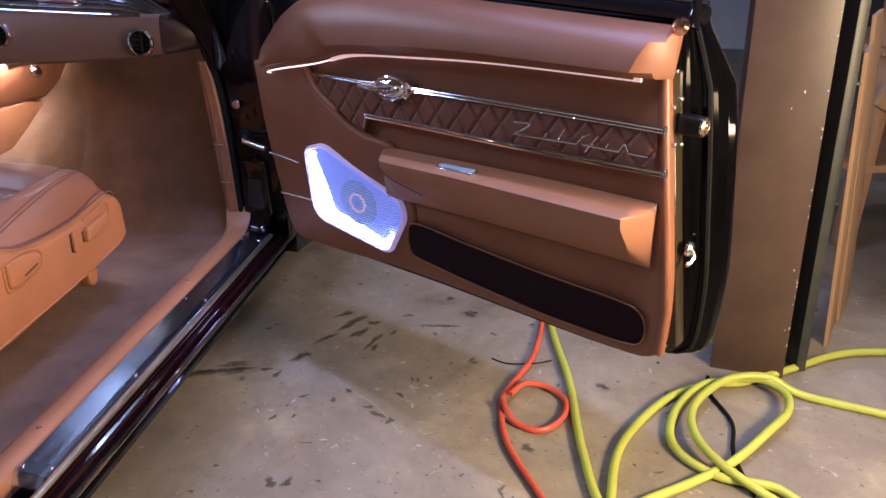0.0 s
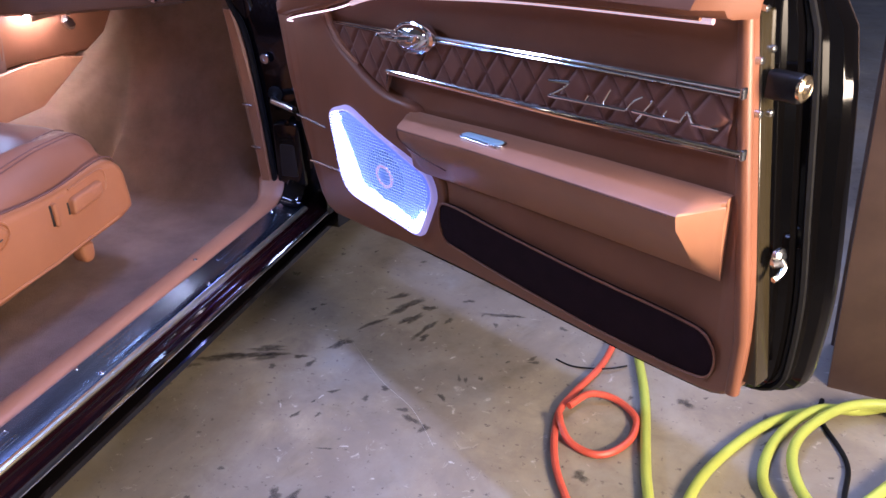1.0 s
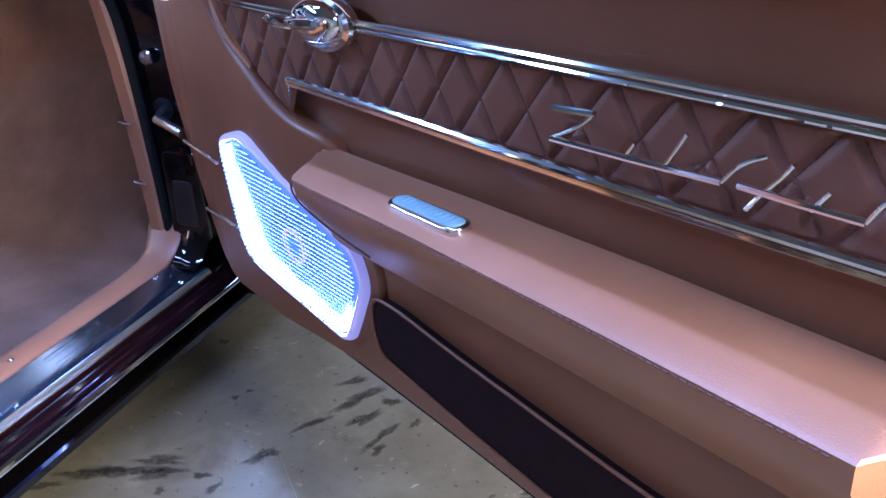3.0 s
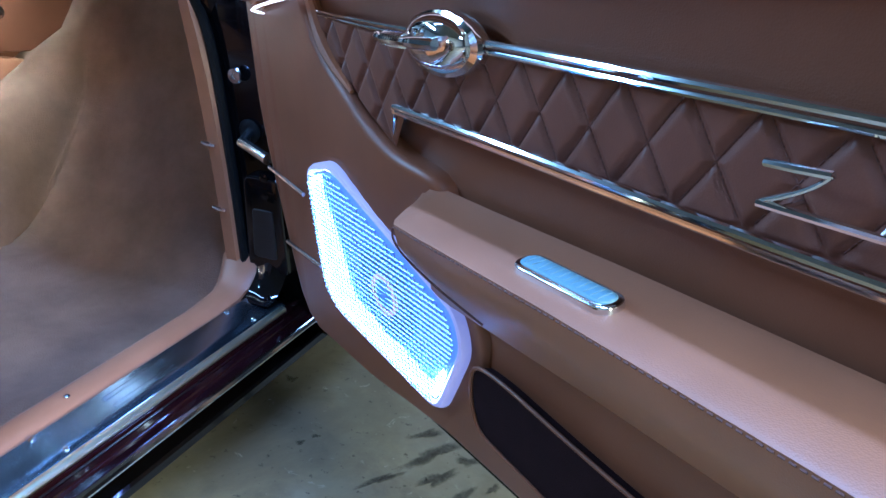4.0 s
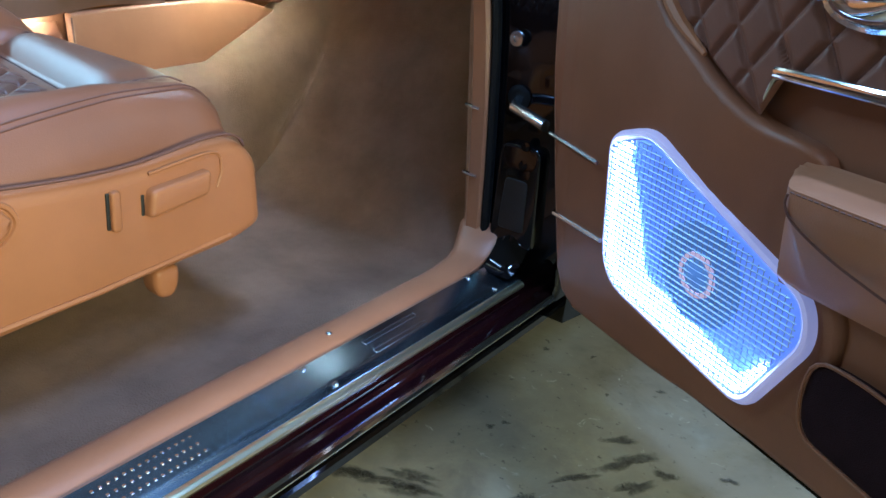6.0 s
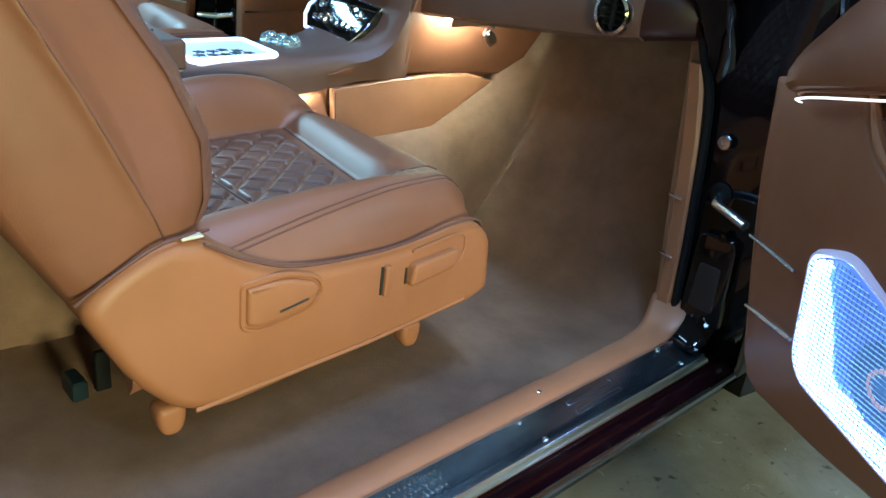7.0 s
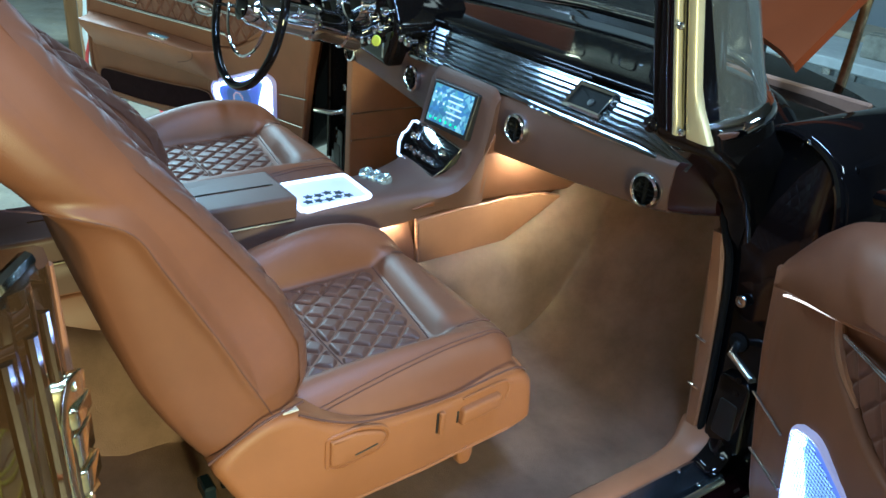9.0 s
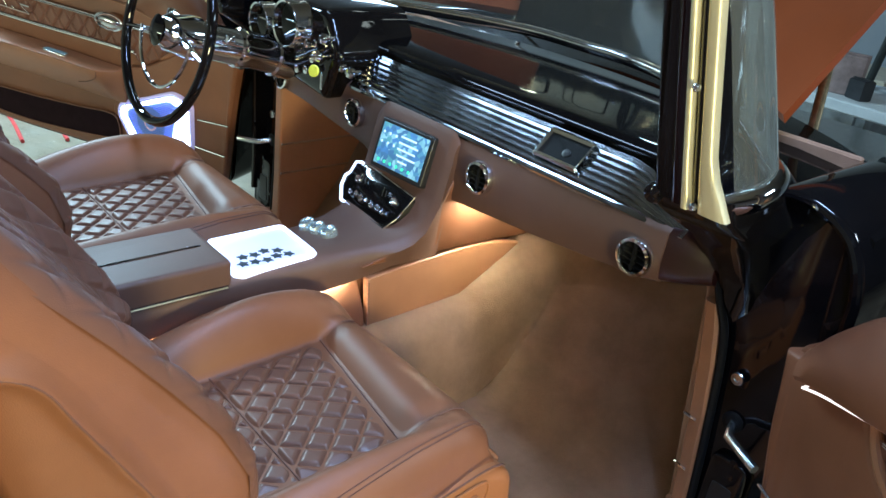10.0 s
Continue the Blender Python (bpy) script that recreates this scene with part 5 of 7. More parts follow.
    cm = Matrix.Translation((du(1.150), -0.0092 + below(0.592), 0.592)) @ pose(0, 0, 0, 96.1)
    lathe(bm_, [(0.060, 0.0), (0.060, 0.002), (0.056, 0.003), (0.034, 0.001), (0.026, 0.003), (0.014, 0.006), (0, 0.007)], cm, 28)
    part("speaker_cone", bm_, CONE, spk, "speaker cone given a faint blue glow for the light on it")
    bm_ = B()
    lathe(bm_, [(0.026, 0.003), (0.026, 0.006), (0.020, 0.006), (0.020, 0.003)], cm, 24)
    part("cone_ring", bm_, mat("glowing_rose_ring", (0.7, 0.42, 0.42), 0.4, vary=0.1, emit=(0.9, 0.5, 0.55), power=0.5), spk)
    bm_ = B()
    lim = inset(SPEAKER, 0.012)
    wire = []

    def span(axis, c):
        xs = []
        for i in range(len(lim)):
            p, q = lim[i], lim[(i + 1) % len(lim)]
            a0, a1 = (p.x, q.x) if axis else (p.y, q.y)
            if (a0 - c) * (a1 - c) < 0:
                t = (c - a0) / (a1 - a0)
                xs.append((p.y + (q.y - p.y) * t) if axis else (p.x + (q.x - p.x) * t))
        return (min(xs), max(xs)) if len(xs) >= 2 else None
    z = 0.475
    while z < 0.72:
        r = span(False, z)
        if r:
            wire.append(((r[0], z), (r[1], z)))
        z += 0.0068
    x = du(0.95)
    while x < du(1.31):
        r = span(True, x)
        if r:
            wire.append(((x, r[0]), (x, r[1])))
        x += 0.0075
    for (ax_, az), (bx, bz) in wire:
        k = 4
        thick = 0.0009 if ax_ == bx else 0.0013
        tube(bm_, [(ax_ + (bx - ax_) * i / k, -0.0148 + below(az + (bz - az) * i / k), az + (bz - az) * i / k) for i in range(k + 1)], thick, 4)
    part("speaker_grille", bm_, MESHM, spk, "fine silver speaker mesh")
    # the speaker leans back into the panel towards its rear
    for ob_ in (spk, *spk.children):
        for v in ob_.data.vertices:
            v.co.y += 0.014 * max(0.0, min(1.0, (v.co.x - du(1.02)) / 0.25))
    return d


door = build_door()
for ob in list(door.children_recursive):
    if ob.parent is not door:
        ob.parent = door
left = copy_thing(door, Matrix.Translation((0, -0.085, 0.03)) @ Matrix.Diagonal((-1, 1, 1, 1)) @ pose(0, 0, 0, 0, 0, -26) @ pose(0.78, 0.41, 0))
# on the driver door the painted strip light goes round the tray's rear side as well
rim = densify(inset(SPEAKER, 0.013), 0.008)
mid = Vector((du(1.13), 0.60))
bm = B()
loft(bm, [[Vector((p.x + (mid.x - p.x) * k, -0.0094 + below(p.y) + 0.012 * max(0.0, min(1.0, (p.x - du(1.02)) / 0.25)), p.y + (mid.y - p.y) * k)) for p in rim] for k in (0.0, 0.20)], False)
part("tray_glow", bm, TRAYGLOW, left, "glowing band that stands for the strip's light on the tray")

# ---------------------------------------------------------------- front seats


def build_seat():
    st = thing("bucket_seat", "cognac leather bucket seat with diamond-quilted centre on the carpet", "seat", pose(0.36, 0, 0), "front seats")
    # local x is 0 at the seat's middle; outer side is +x
    # cushion: outline by width, height field on top
    xmin, xmax = -0.238, 0.262

    def edge_l(y):
        return -0.137

    def edge_r(y):
        return 0.150 + 0.030 * max(0.0, min(1.0, (y + 0.93) / 0.43))

    def pad_line(x):
        return -0.479 - 0.152 * (x + 0.136)

    def top(x, y):
        t = max(0.0, min(1.0, (y + 0.93) / 0.57))
        fwd = max(0.0, min(1.0, (y - pad_line(x)) / 0.10))
        z = 0.650 + 0.022 * t
        xl, xr = edge_l(y), edge_r(y)
        if x < xl:
            a = (xl - x) / (xl - xmin)
            h = (0.022 + 0.066 * math.sin(math.pi * t ** 1.35) ** 0.9) * (1 - 0.35 * fwd) + 0.010 * fwd
            z += h * math.sin(math.pi * 0.76 * a) ** 0.8 - 0.020 * max(0.0, (a - 0.7) / 0.3) ** 2
        elif x > xr:
            a = (x - xr) / (xmax - xr)
            h = (0.016 + 0.020 * math.sin(math.pi * t * 0.9)) * (1 - 0.2 * fwd)
            z += h * math.sin(math.pi * min(0.5, a * 1.5)) - 0.055 * max(0.0, (a - 0.28) / 0.72) ** 2
        # the front pad stands proud of the quilt
        side = min(1.0, max(0.0, (x - xl + 0.02) / 0.02)) * min(1.0, max(0.0, (xr + 0.02 - x) / 0.02))
        q_ = max(0.0, min(1.0, (y - pad_line(x)) / 0.055))
        z += 0.022 * math.sin(0.5 * math.pi * q_) * side
        # faint creases in the outer bolster
        if x > xr:
            z += 0.0010 * math.sin(90 * y + 14 * math.sin(25 * y)) * max(0.0, 1 - (x - xr) / 0.04)
        return z - 0.070 * max(0.0, (y + 0.440) / 0.088) ** 2.2
    bm_ = B()

    def up(u, v):
        x = xmin + (xmax - xmin) * u
        y = -0.93 + (0.578 - 0.062 * abs(-1 + 2 * u) ** 5) * v
        return Vector((x, y, top(x, y)))
    vs = sheet(bm_, 100, 96, up)
    # side walls down to the base
    rim = [vs[i][0] for i in range(101)] + [vs[100][j] for j in range(1, 97)] + [vs[i][96] for i in range(99, -1, -1)] + [vs[0][j] for j in range(95, 0, -1)]
    prev = rim
    for g, dz in ((0.012, 0.018), (0.016, 0.05), (0.010, 0.085), (0.0, 0.10)):
        cur = []
        for v in rim:
            nx = g if v.co.x > xmax - 0.02 else (-g * 0.4 if v.co.x < xmin + 0.02 else 0)
            ny = g * 0.6 if v.co.y > -0.44 else 0
            cur.append(bm_.verts.new((v.co.x + nx, v.co.y + ny, min(v.co.z, 0.70) - dz)))
        for i in range(len(rim)):
            j = (i + 1) % len(rim)
            bm_.faces.new((prev[i], prev[j], cur[j], cur[i]))
        prev = cur
    part("seat_cushion", bm_, LEATHER, st, "", 60)
    # quilted centre panel
    bm_ = B()

    def q(u, v):
        y0 = -0.90
        x = edge_l(y0) + 0.002 + (edge_r(y0 + 0.4 * v) - edge_l(y0) - 0.004) * u
        y = y0 + (pad_line(x) - 0.004 - y0) * v
        e = min(1, 14 * u, 14 * (1 - u), 18 * v, 18 * (1 - v), abs(y + 0.700) / 0.008)
        return Vector((x, y, top(min(max(x, edge_l(y) + 0.001), edge_r(y) - 0.001), y) - 0.003 + 0.0085 * e * facet(x / 0.052, y / 0.060, 0.24)))
    sheet(bm_, 170, 210, q)
    part("quilted_centre", bm_, SEATQUILT, st, "diamond-quilted leather centre", 60)
    bm_ = B()

    def pad(u, v):
        x = edge_l(0) + 0.003 + (edge_r(-0.45) - edge_l(0) - 0.006) * u
        y0 = pad_line(x) + 0.003
        y = y0 + (-0.372 - y0) * v
        e = math.sin(0.5 * math.pi * min(1, 7 * u, 7 * (1 - u))) * math.sin(0.5 * math.pi * min(1, 3.5 * v)) * math.cos(0.5 * math.pi * max(0.0, v - 0.4) / 0.6) ** 0.5
        return Vector((x, y, top(x, y) - 0.0010 + 0.008 * e))
    sheet(bm_, 50, 34, pad)
    part("front_pad", bm_, LEATHER, st, "", 60)
    for pts in ([(-0.137, -0.478), (0.02, -0.503), (0.178, -0.527)], [(-0.137, -0.90), (-0.137, -0.60), (-0.137, -0.40)], [(0.152, -0.90), (0.168, -0.65), (0.178, -0.527), (0.181, -0.40)], [(-0.135, -0.700), (0.163, -0.700)]):
        bm_ = B()
        den = spline([Vector((x, y, 0)) for x, y in pts], 10)
        tube(bm_, [(p.x, p.y, min(top(p.x - 0.002, p.y - 0.003), top(p.x + 0.002, p.y - 0.003)) + 0.0008) for p in den], 0.0016, 6)
        part("cushion_seam", bm_, THREAD, st)
    for pts in ([(0.212, -0.385), (0.222, -0.50), (0.234, -0.68), (0.244, -0.85)], [(0.218, -0.385), (0.228, -0.50), (0.2395, -0.68), (0.249, -0.85)]):
        bm_ = B()
        tube(bm_, [(p.x, p.y, top(p.x, p.y) + 0.0006) for p in spline([Vector((x, y, 0)) for x, y in pts], 12)], 0.0012, 6)
        part("bolster_stitching", bm_, THREAD, st)
    # Dark line painted for the soft shade where cushion meets base.
    bm_ = B()
    tube(bm_, spline([(0.281, -0.845, 0.692), (0.2825, -0.79, 0.660), (0.2825, -0.715, 0.634), (0.2825, -0.57, 0.626), (0.2825, -0.44, 0.640), (0.280, -0.398, 0.634), (0.27, -0.375, 0.615)], 6), 0.0020, 6)
    part("cushion_gap", bm_, THREAD, st)
    # backrest: cross sections up a reclined line
    prof = [  # z, front y, rear y, half width, wing
        (0.610, -0.872, -0.962, 0.225, 0.0), (0.625, -0.850, -0.978, 0.245, 0.1), (0.67, -0.828, -1.005, 0.262, 0.4), (0.73, -0.808, -1.040, 0.266, 0.8), (0.80, -0.812, -1.072, 0.268, 1.0), (0.88, -0.85, -1.095, 0.268, 1.0), (0.96, -0.905, -1.112, 0.270, 1.0), (1.04, -0.965, -1.128, 0.275, 0.9), (1.12, -1.032, -1.19, 0.280, 0.7), (1.20, -1.088, -1.25, 0.280, 0.5), (1.29, -1.145, -1.31, 0.268, 0.3), (1.38, -1.20, -1.355, 0.235, 0.2), (1.46, -1.245, -1.38, 0.17, 0.1), (1.50, -1.285, -1.36, 0.11, 0.0)]
    bm_ = B()
    rings = []
    for z, yf, yr, w, wing in prof:
        r = []
        for k in range(25):
            x = -1 + 2 * k / 24
            a = abs(x)
            bol = 0.5 + 0.5 * math.tanh((a - 0.62) / 0.09)
            yy = yf - 0.036 * wing * (1 - bol) - 0.055 * max(0, (a - 0.82) / 0.18) ** 2
            r.append(Vector((w * x * (1 - 0.01 * a), yy, z)))
        flank_ = [(1.03 - 0.06 * abs((0.30 + 0.02 * k - 0.58) / 0.36) ** 2.5, 0.34 + 0.01875 * k) for k in range(33)]
        for fx, fy in flank_ + [(0.9, 0.985), (0.5, 1.0), (0, 1.0), (-0.5, 1.0), (-0.9, 0.985)] + [(-a, b) for a, b in flank_[::-1]]:
            r.append(Vector((w * fx, yf + (yr - yf) * fy - 0.02 * (1 - fy), z)))
        rings.append(r)
    fine = []
    for i in range(len(rings) - 1):
        for s_ in range(14):
            t = s_ / 14
            a, b, c, d_ = (rings[max(0, min(len(rings) - 1, i + j))] for j in (-1, 0, 1, 2))
            fine.append([0.5 * ((2 * q_) + (r_ - p) * t + (2 * p - 5 * q_ + 4 * r_ - w_) * t * t + (3 * q_ - p - 3 * r_ + w_) * t ** 3) for p, q_, r_, w_ in zip(a, b, c, d_)])
    fine.append(rings[-1])
    # a sewn crease runs up the side and turns back under the shoulder
    crease = spline([Vector(p) for p in ((-0.872, 0.67), (-0.89, 0.714), (-0.93, 0.795), (-0.964, 0.865), (-1.027, 0.983), (-1.056, 1.038), (-1.09, 1.064), (-1.144, 1.082), (-1.23, 1.10))], 20)
    for r in fine:
        for p in r:
            if abs(p.x) > 0.20:
                d_ = min(math.hypot(p.y - c.x, p.z - c.y) for c in crease)
                bulge = 0.005 * max(0.0, min(1.0, (p.z - 1.07) / 0.06)) * max(0.0, min(1.0, (1.30 - p.z) / 0.1))
                p.x += math.copysign(bulge - 0.012 * math.exp(-abs(d_ / 0.011) ** 1.4), p.x)
    loft(bm_, fine)
    br = part("backrest", bm_, LEATHER, st, "", 70)
    # Thin dark line drawn for the shade down in the crease.
    for sx in (1, -1):
        bm_ = B()
        tab = []
        for c in crease[::4]:
            i = max(j for j in range(len(fine) - 1) if fine[j][0].z <= c.y)
            t = min(1.0, (c.y - fine[i][0].z) / (fine[i + 1][0].z - fine[i][0].z))
            fl = [interp(sorted((p.y, abs(p.x)) for p in r[25:58]), c.x) for r in (fine[i], fine[i + 1])]
            tab.append((sx * (fl[0] + (fl[1] - fl[0]) * t), c.x, c.y))
        tube(bm_, tab, 0.0012, 6)
        part("back_seam", bm_, THREAD, br)
    bm_ = B()

    def bq(u, v):
        z = 0.70 + 0.62 * v
        yf = interp([(p[0], p[1]) for p in prof], z)
        wing = interp([(p[0], p[4]) for p in prof], z)
        wide = interp([(p[0], p[3]) for p in prof], z)
        x = wide * 0.93 * (-1 + 2 * u)
        a = abs(x) / wide
        bol = 0.5 + 0.5 * math.tanh((a - 0.62) / 0.09)
        e = min(1, 10 * u, 10 * (1 - u), 16 * v, 16 * (1 - v))
        yy = yf - 0.036 * wing * (1 - bol) - 0.055 * max(0, (a - 0.82) / 0.18) ** 2
        return Vector((x, yy + 0.001 + 0.009 * e * facet(x / 0.056, z / 0.066, 0.24), z))
    sheet(bm_, 190, 200, bq)
    part("quilted_back", bm_, SEATQUILT, br, "diamond-quilted leather back panel", 60)
    # moulded base
    side = rounded([(-0.985, 0.640), (-0.955, 0.672), (-0.90, 0.700), (-0.845, 0.698), (-0.79, 0.655), (-0.715, 0.628), (-0.57, 0.620), (-0.44, 0.634), (-0.392, 0.628), (-0.360, 0.600), (-0.350, 0.505), (-0.395, 0.488), (-0.60, 0.474), (-0.82, 0.458), (-0.875, 0.472), (-0.93, 0.53)], [0.02, 0.03, 0.04, 0.05, 0.06, 0.06, 0.05, 0.02, 0.02, 0.02, 0.015, 0.03, 0.05, 0.02, 0.03, 0.05], 4)
    bm_ = B()
    slab(bm_, densify(side, 0.02), 0.286, 0.222, 0.020, YZ, 6)
    base = part("seat_base", bm_, PLASTIC, st, "tan moulded seat base")
    bm_ = B()
    slab(bm_, densify(side, 0.03), -0.240, -0.205, 0.010, YZ, 3)
    part("inner_valance", bm_, PLASTIC, st)
    bm_ = B()
    box(bm_, (0.01, -0.378, 0.560), (0.47, 0.05, 0.12), 0.018)
    part("front_valance", bm_, PLASTIC, st)
    bm_ = B()
    tube(bm_, [(0.284, -0.86, 0.474), (0.286, -0.60, 0.487), (0.284, -0.41, 0.503)], 0.004, 6)
    part("lower_lip", bm_, PLASTIC, base)
    # recline lever in its dish
    dish = rounded([(-0.800, 0.630), (-0.74, 0.632), (-0.690, 0.615), (-0.680, 0.592), (-0.70, 0.570), (-0.775, 0.560), (-0.800, 0.570)], [0.008, 0.02, 0.02, 0.015, 0.02, 0.015, 0.01], 4)
    bm_ = B()
    tube(bm_, [(0.2855, p.x, p.y) for p in dish], 0.0035, 6, closed=True)
    part("lever_rim", bm_, PLASTIC, base)
    bm_ = B()
    slab(bm_, inset(dish, 0.006), 0.292, 0.27, 0.006, YZ)
    lv = part("recline_lever", bm_, PLASTIC, base)
    bm_ = B()
    tube(bm_, [(0.2922, -0.75, 0.583), (0.2922, -0.73, 0.586), (0.2922, -0.708, 0.590)], 0.0016, 6)
    part("lever_slot", bm_, DARK, lv)
    # power switches
    bm_ = B()
    slab(bm_, rounded([(-0.582, 0.556), (-0.570, 0.556), (-0.570, 0.604), (-0.582, 0.604)], 0.005), 0.294, 0.27, 0.003, YZ)
    part("recline_switch", bm_, PLASTIC, base)
    bm_ = B()
    slab(bm_, rounded([(-0.5855, 0.558), (-0.581, 0.558), (-0.581, 0.602), (-0.5855, 0.602)], 0.002), 0.2885, 0.27, 0.001, YZ)
    part("switch_gap", bm_, DARK, base)
    bm_ = B()
    slab(bm_, rounded([(-0.541, 0.564), (-0.537, 0.564), (-0.537, 0.590), (-0.541, 0.590)], 0.0015), 0.2875, 0.27, 0.001, YZ)
    part("switch_gap", bm_, DARK, base)
    bm_ = B()
    slab(bm_, rounded([(-0.538, 0.562), (-0.452, 0.574), (-0.448, 0.604), (-0.534, 0.596)], 0.008), 0.300, 0.27, 0.006, YZ)
    part("seat_switch", bm_, PLASTIC, base)
    bm_ = B()
    tube(bm_, spline([(0.2865, -0.53, 0.613), (0.2865, -0.44, 0.622), (0.2865, -0.425, 0.60), (0.2865, -0.432, 0.575)], 5), 0.0022, 6)
    part("switch_rim", bm_, PLASTIC, base)
    # rails and feet
    for x in (-0.17, 0.17):
        bm_ = B()
        box(bm_, (x, -0.66, 0.435), (0.03, 0.40, 0.025), 0.004)
        part("rail", bm_, STEEL, st, "steel seat rail")
    for x in (-0.2, 0.252):
        for y in (-0.492, -0.878):
            bm_ = B()
            slab(bm_, rounded([(y - 0.020, 0.476), (y - 0.021, 0.455), (y - 0.014, 0.434), (y + 0.008, 0.432), (y + 0.016, 0.450), (y + 0.016, 0.476)], 0.010), x - 0.018, x + 0.016, 0.008, YZ, 3, True)
            part("foot_cover", bm_, PLASTIC, st, "tan moulded foot cover")
            bm_ = B()
            box(bm_, (x - 0.22 if x > 0 else x, y, 0.365), (0.016, 0.022, 0.13), 0.004)
            part("foot", bm_, RUBBER, st)
    bm_ = B()
    tube(bm_, spline([(0.272, -0.985, 0.648), (0.280, -0.95, 0.676), (0.282, -0.90, 0.702), (0.275, -0.86, 0.704), (0.262, -0.83, 0.70)], 5), 0.0022, 6)
    part("recliner_seam", bm_, THREAD, st)
    bm_ = B()
    box(bm_, (0.276, -0.858, 0.702), (0.010, 0.026, 0.004), 0.0015)
    part("strap_tab", bm_, mat("cream_webbing", (0.55, 0.48, 0.36), 0.8, vary=0.2, scale=90), st, "pale webbing tab")
    # fabric-lined harness tail below the rear
    bm_ = B()
    box(bm_, (0.06, -0.925, 0.405), (0.045, 0.022, 0.03), 0.004)
    part("cable_plug", bm_, mat("blue_grey_plug", (0.006, 0.014, 0.022), 0.4, vary=0.2), st, "blue-grey cable plug")
    return st


seat = build_seat()
seat2 = copy_thing(seat, pose(-0.40, 0.05, 0.06))
for ob in seat2.children:
    if ob.name.startswith("backrest"):
        ob.matrix_basis = pose(0, -0.93, 0.65) @ pose(0, 0, 0, 15, 0, 0) @ pose(0, 0.93, -0.65) @ ob.matrix_basis
tagged(seat2, "cognac leather driver seat with diamond-quilted centre behind the steering wheel")

# ---------------------------------------------------------------- centre console
con = thing("center_console", "cognac leather centre console with a lit cup plate", "console")
bm = B()
rings = []
line = [(-1.6, 0.752, 0.078), (-1.0, 0.754, 0.078), (-0.75, 0.755, 0.078), (-0.56, 0.755, 0.080), (-0.40, 0.754, 0.080), (-0.33, 0.755, 0.086), (-0.27, 0.760, 0.100), (-0.22, 0.768, 0.114), (-0.19, 0.780, 0.122), (-0.16, 0.806, 0.127), (-0.135, 0.86, 0.131), (-0.118, 0.93, 0.131), (-0.106, 0.985, 0.129), (-0.095, 1.0, 0.128)]
for i, (y, z, w) in enumerate(line):
    lowz = interp([(-0.42, 0.690), (-0.30, 0.702), (-0.22, 0.715)], y)
    tuck = min(w + 0.010, interp([(-0.30, 0.096), (-0.15, 0.104)], y))
    side_ = [(tuck - 0.012, lowz + 0.008), (tuck - 0.004, lowz - 0.011), (tuck, lowz - 0.012), (tuck + 0.6 * (w + 0.008 - tuck), 0.5 * (lowz + z - 0.02)), (w + 0.008, z - 0.02), (w - 0.004, z - 0.005), (w - 0.016, z), (w * 0.4, z + 0.001)]
    rings.append([Vector((-x, y, zz)) for x, zz in side_] + [Vector((x, y, zz)) for x, zz in side_[::-1]])
loft(bm, rings, False, False)
bmesh.ops.recalc_face_normals(bm, faces=bm.faces)
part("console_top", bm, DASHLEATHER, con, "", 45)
bm = B()
slab(bm, rounded([(-0.086, -1.58), (0.086, -1.58), (0.086, -0.585), (-0.086, -0.585)], 0.012, 4), 0.796, 0.748, 0.010, XY, 5)
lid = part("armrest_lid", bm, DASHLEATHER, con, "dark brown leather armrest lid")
bm = B()
tube(bm, [(0.004, -1.1, 0.7965), (0.004, -0.61, 0.7965)], 0.0022, 6)
part("bright_line", bm, CHROME, lid, "thin chrome line")
for s in (1, -1):
    bm = B()
    slab(bm, densify([Vector(p) for p in ((-1.6, 0.56), (0.30, 0.56), (0.30, 0.72), (-0.32, 0.725), (-1.6, 0.72))], 0.06), s * 0.076, s * 0.05, 0.004, YZ)
    part("console_core", bm, LEATHER, con)
    bm = B()
    slab(bm, densify([Vector(p) for p in ((-0.30, 0.722), (-0.10, 0.712), (0.12, 0.700), (0.33, 0.68), (0.33, 0.90), (-0.09, 0.90), (-0.115, 0.85), (-0.155, 0.785), (-0.22, 0.745))], 0.04), s * 0.130, s * 0.121, 0.004, lambda a, b, d: Vector((d - s * 0.030 * max(0.0, min(1.0, (0.82 - b) / 0.12)) ** 1.3, a, b)))
    part("console_flank", bm, LEATHER, con, "", 45)
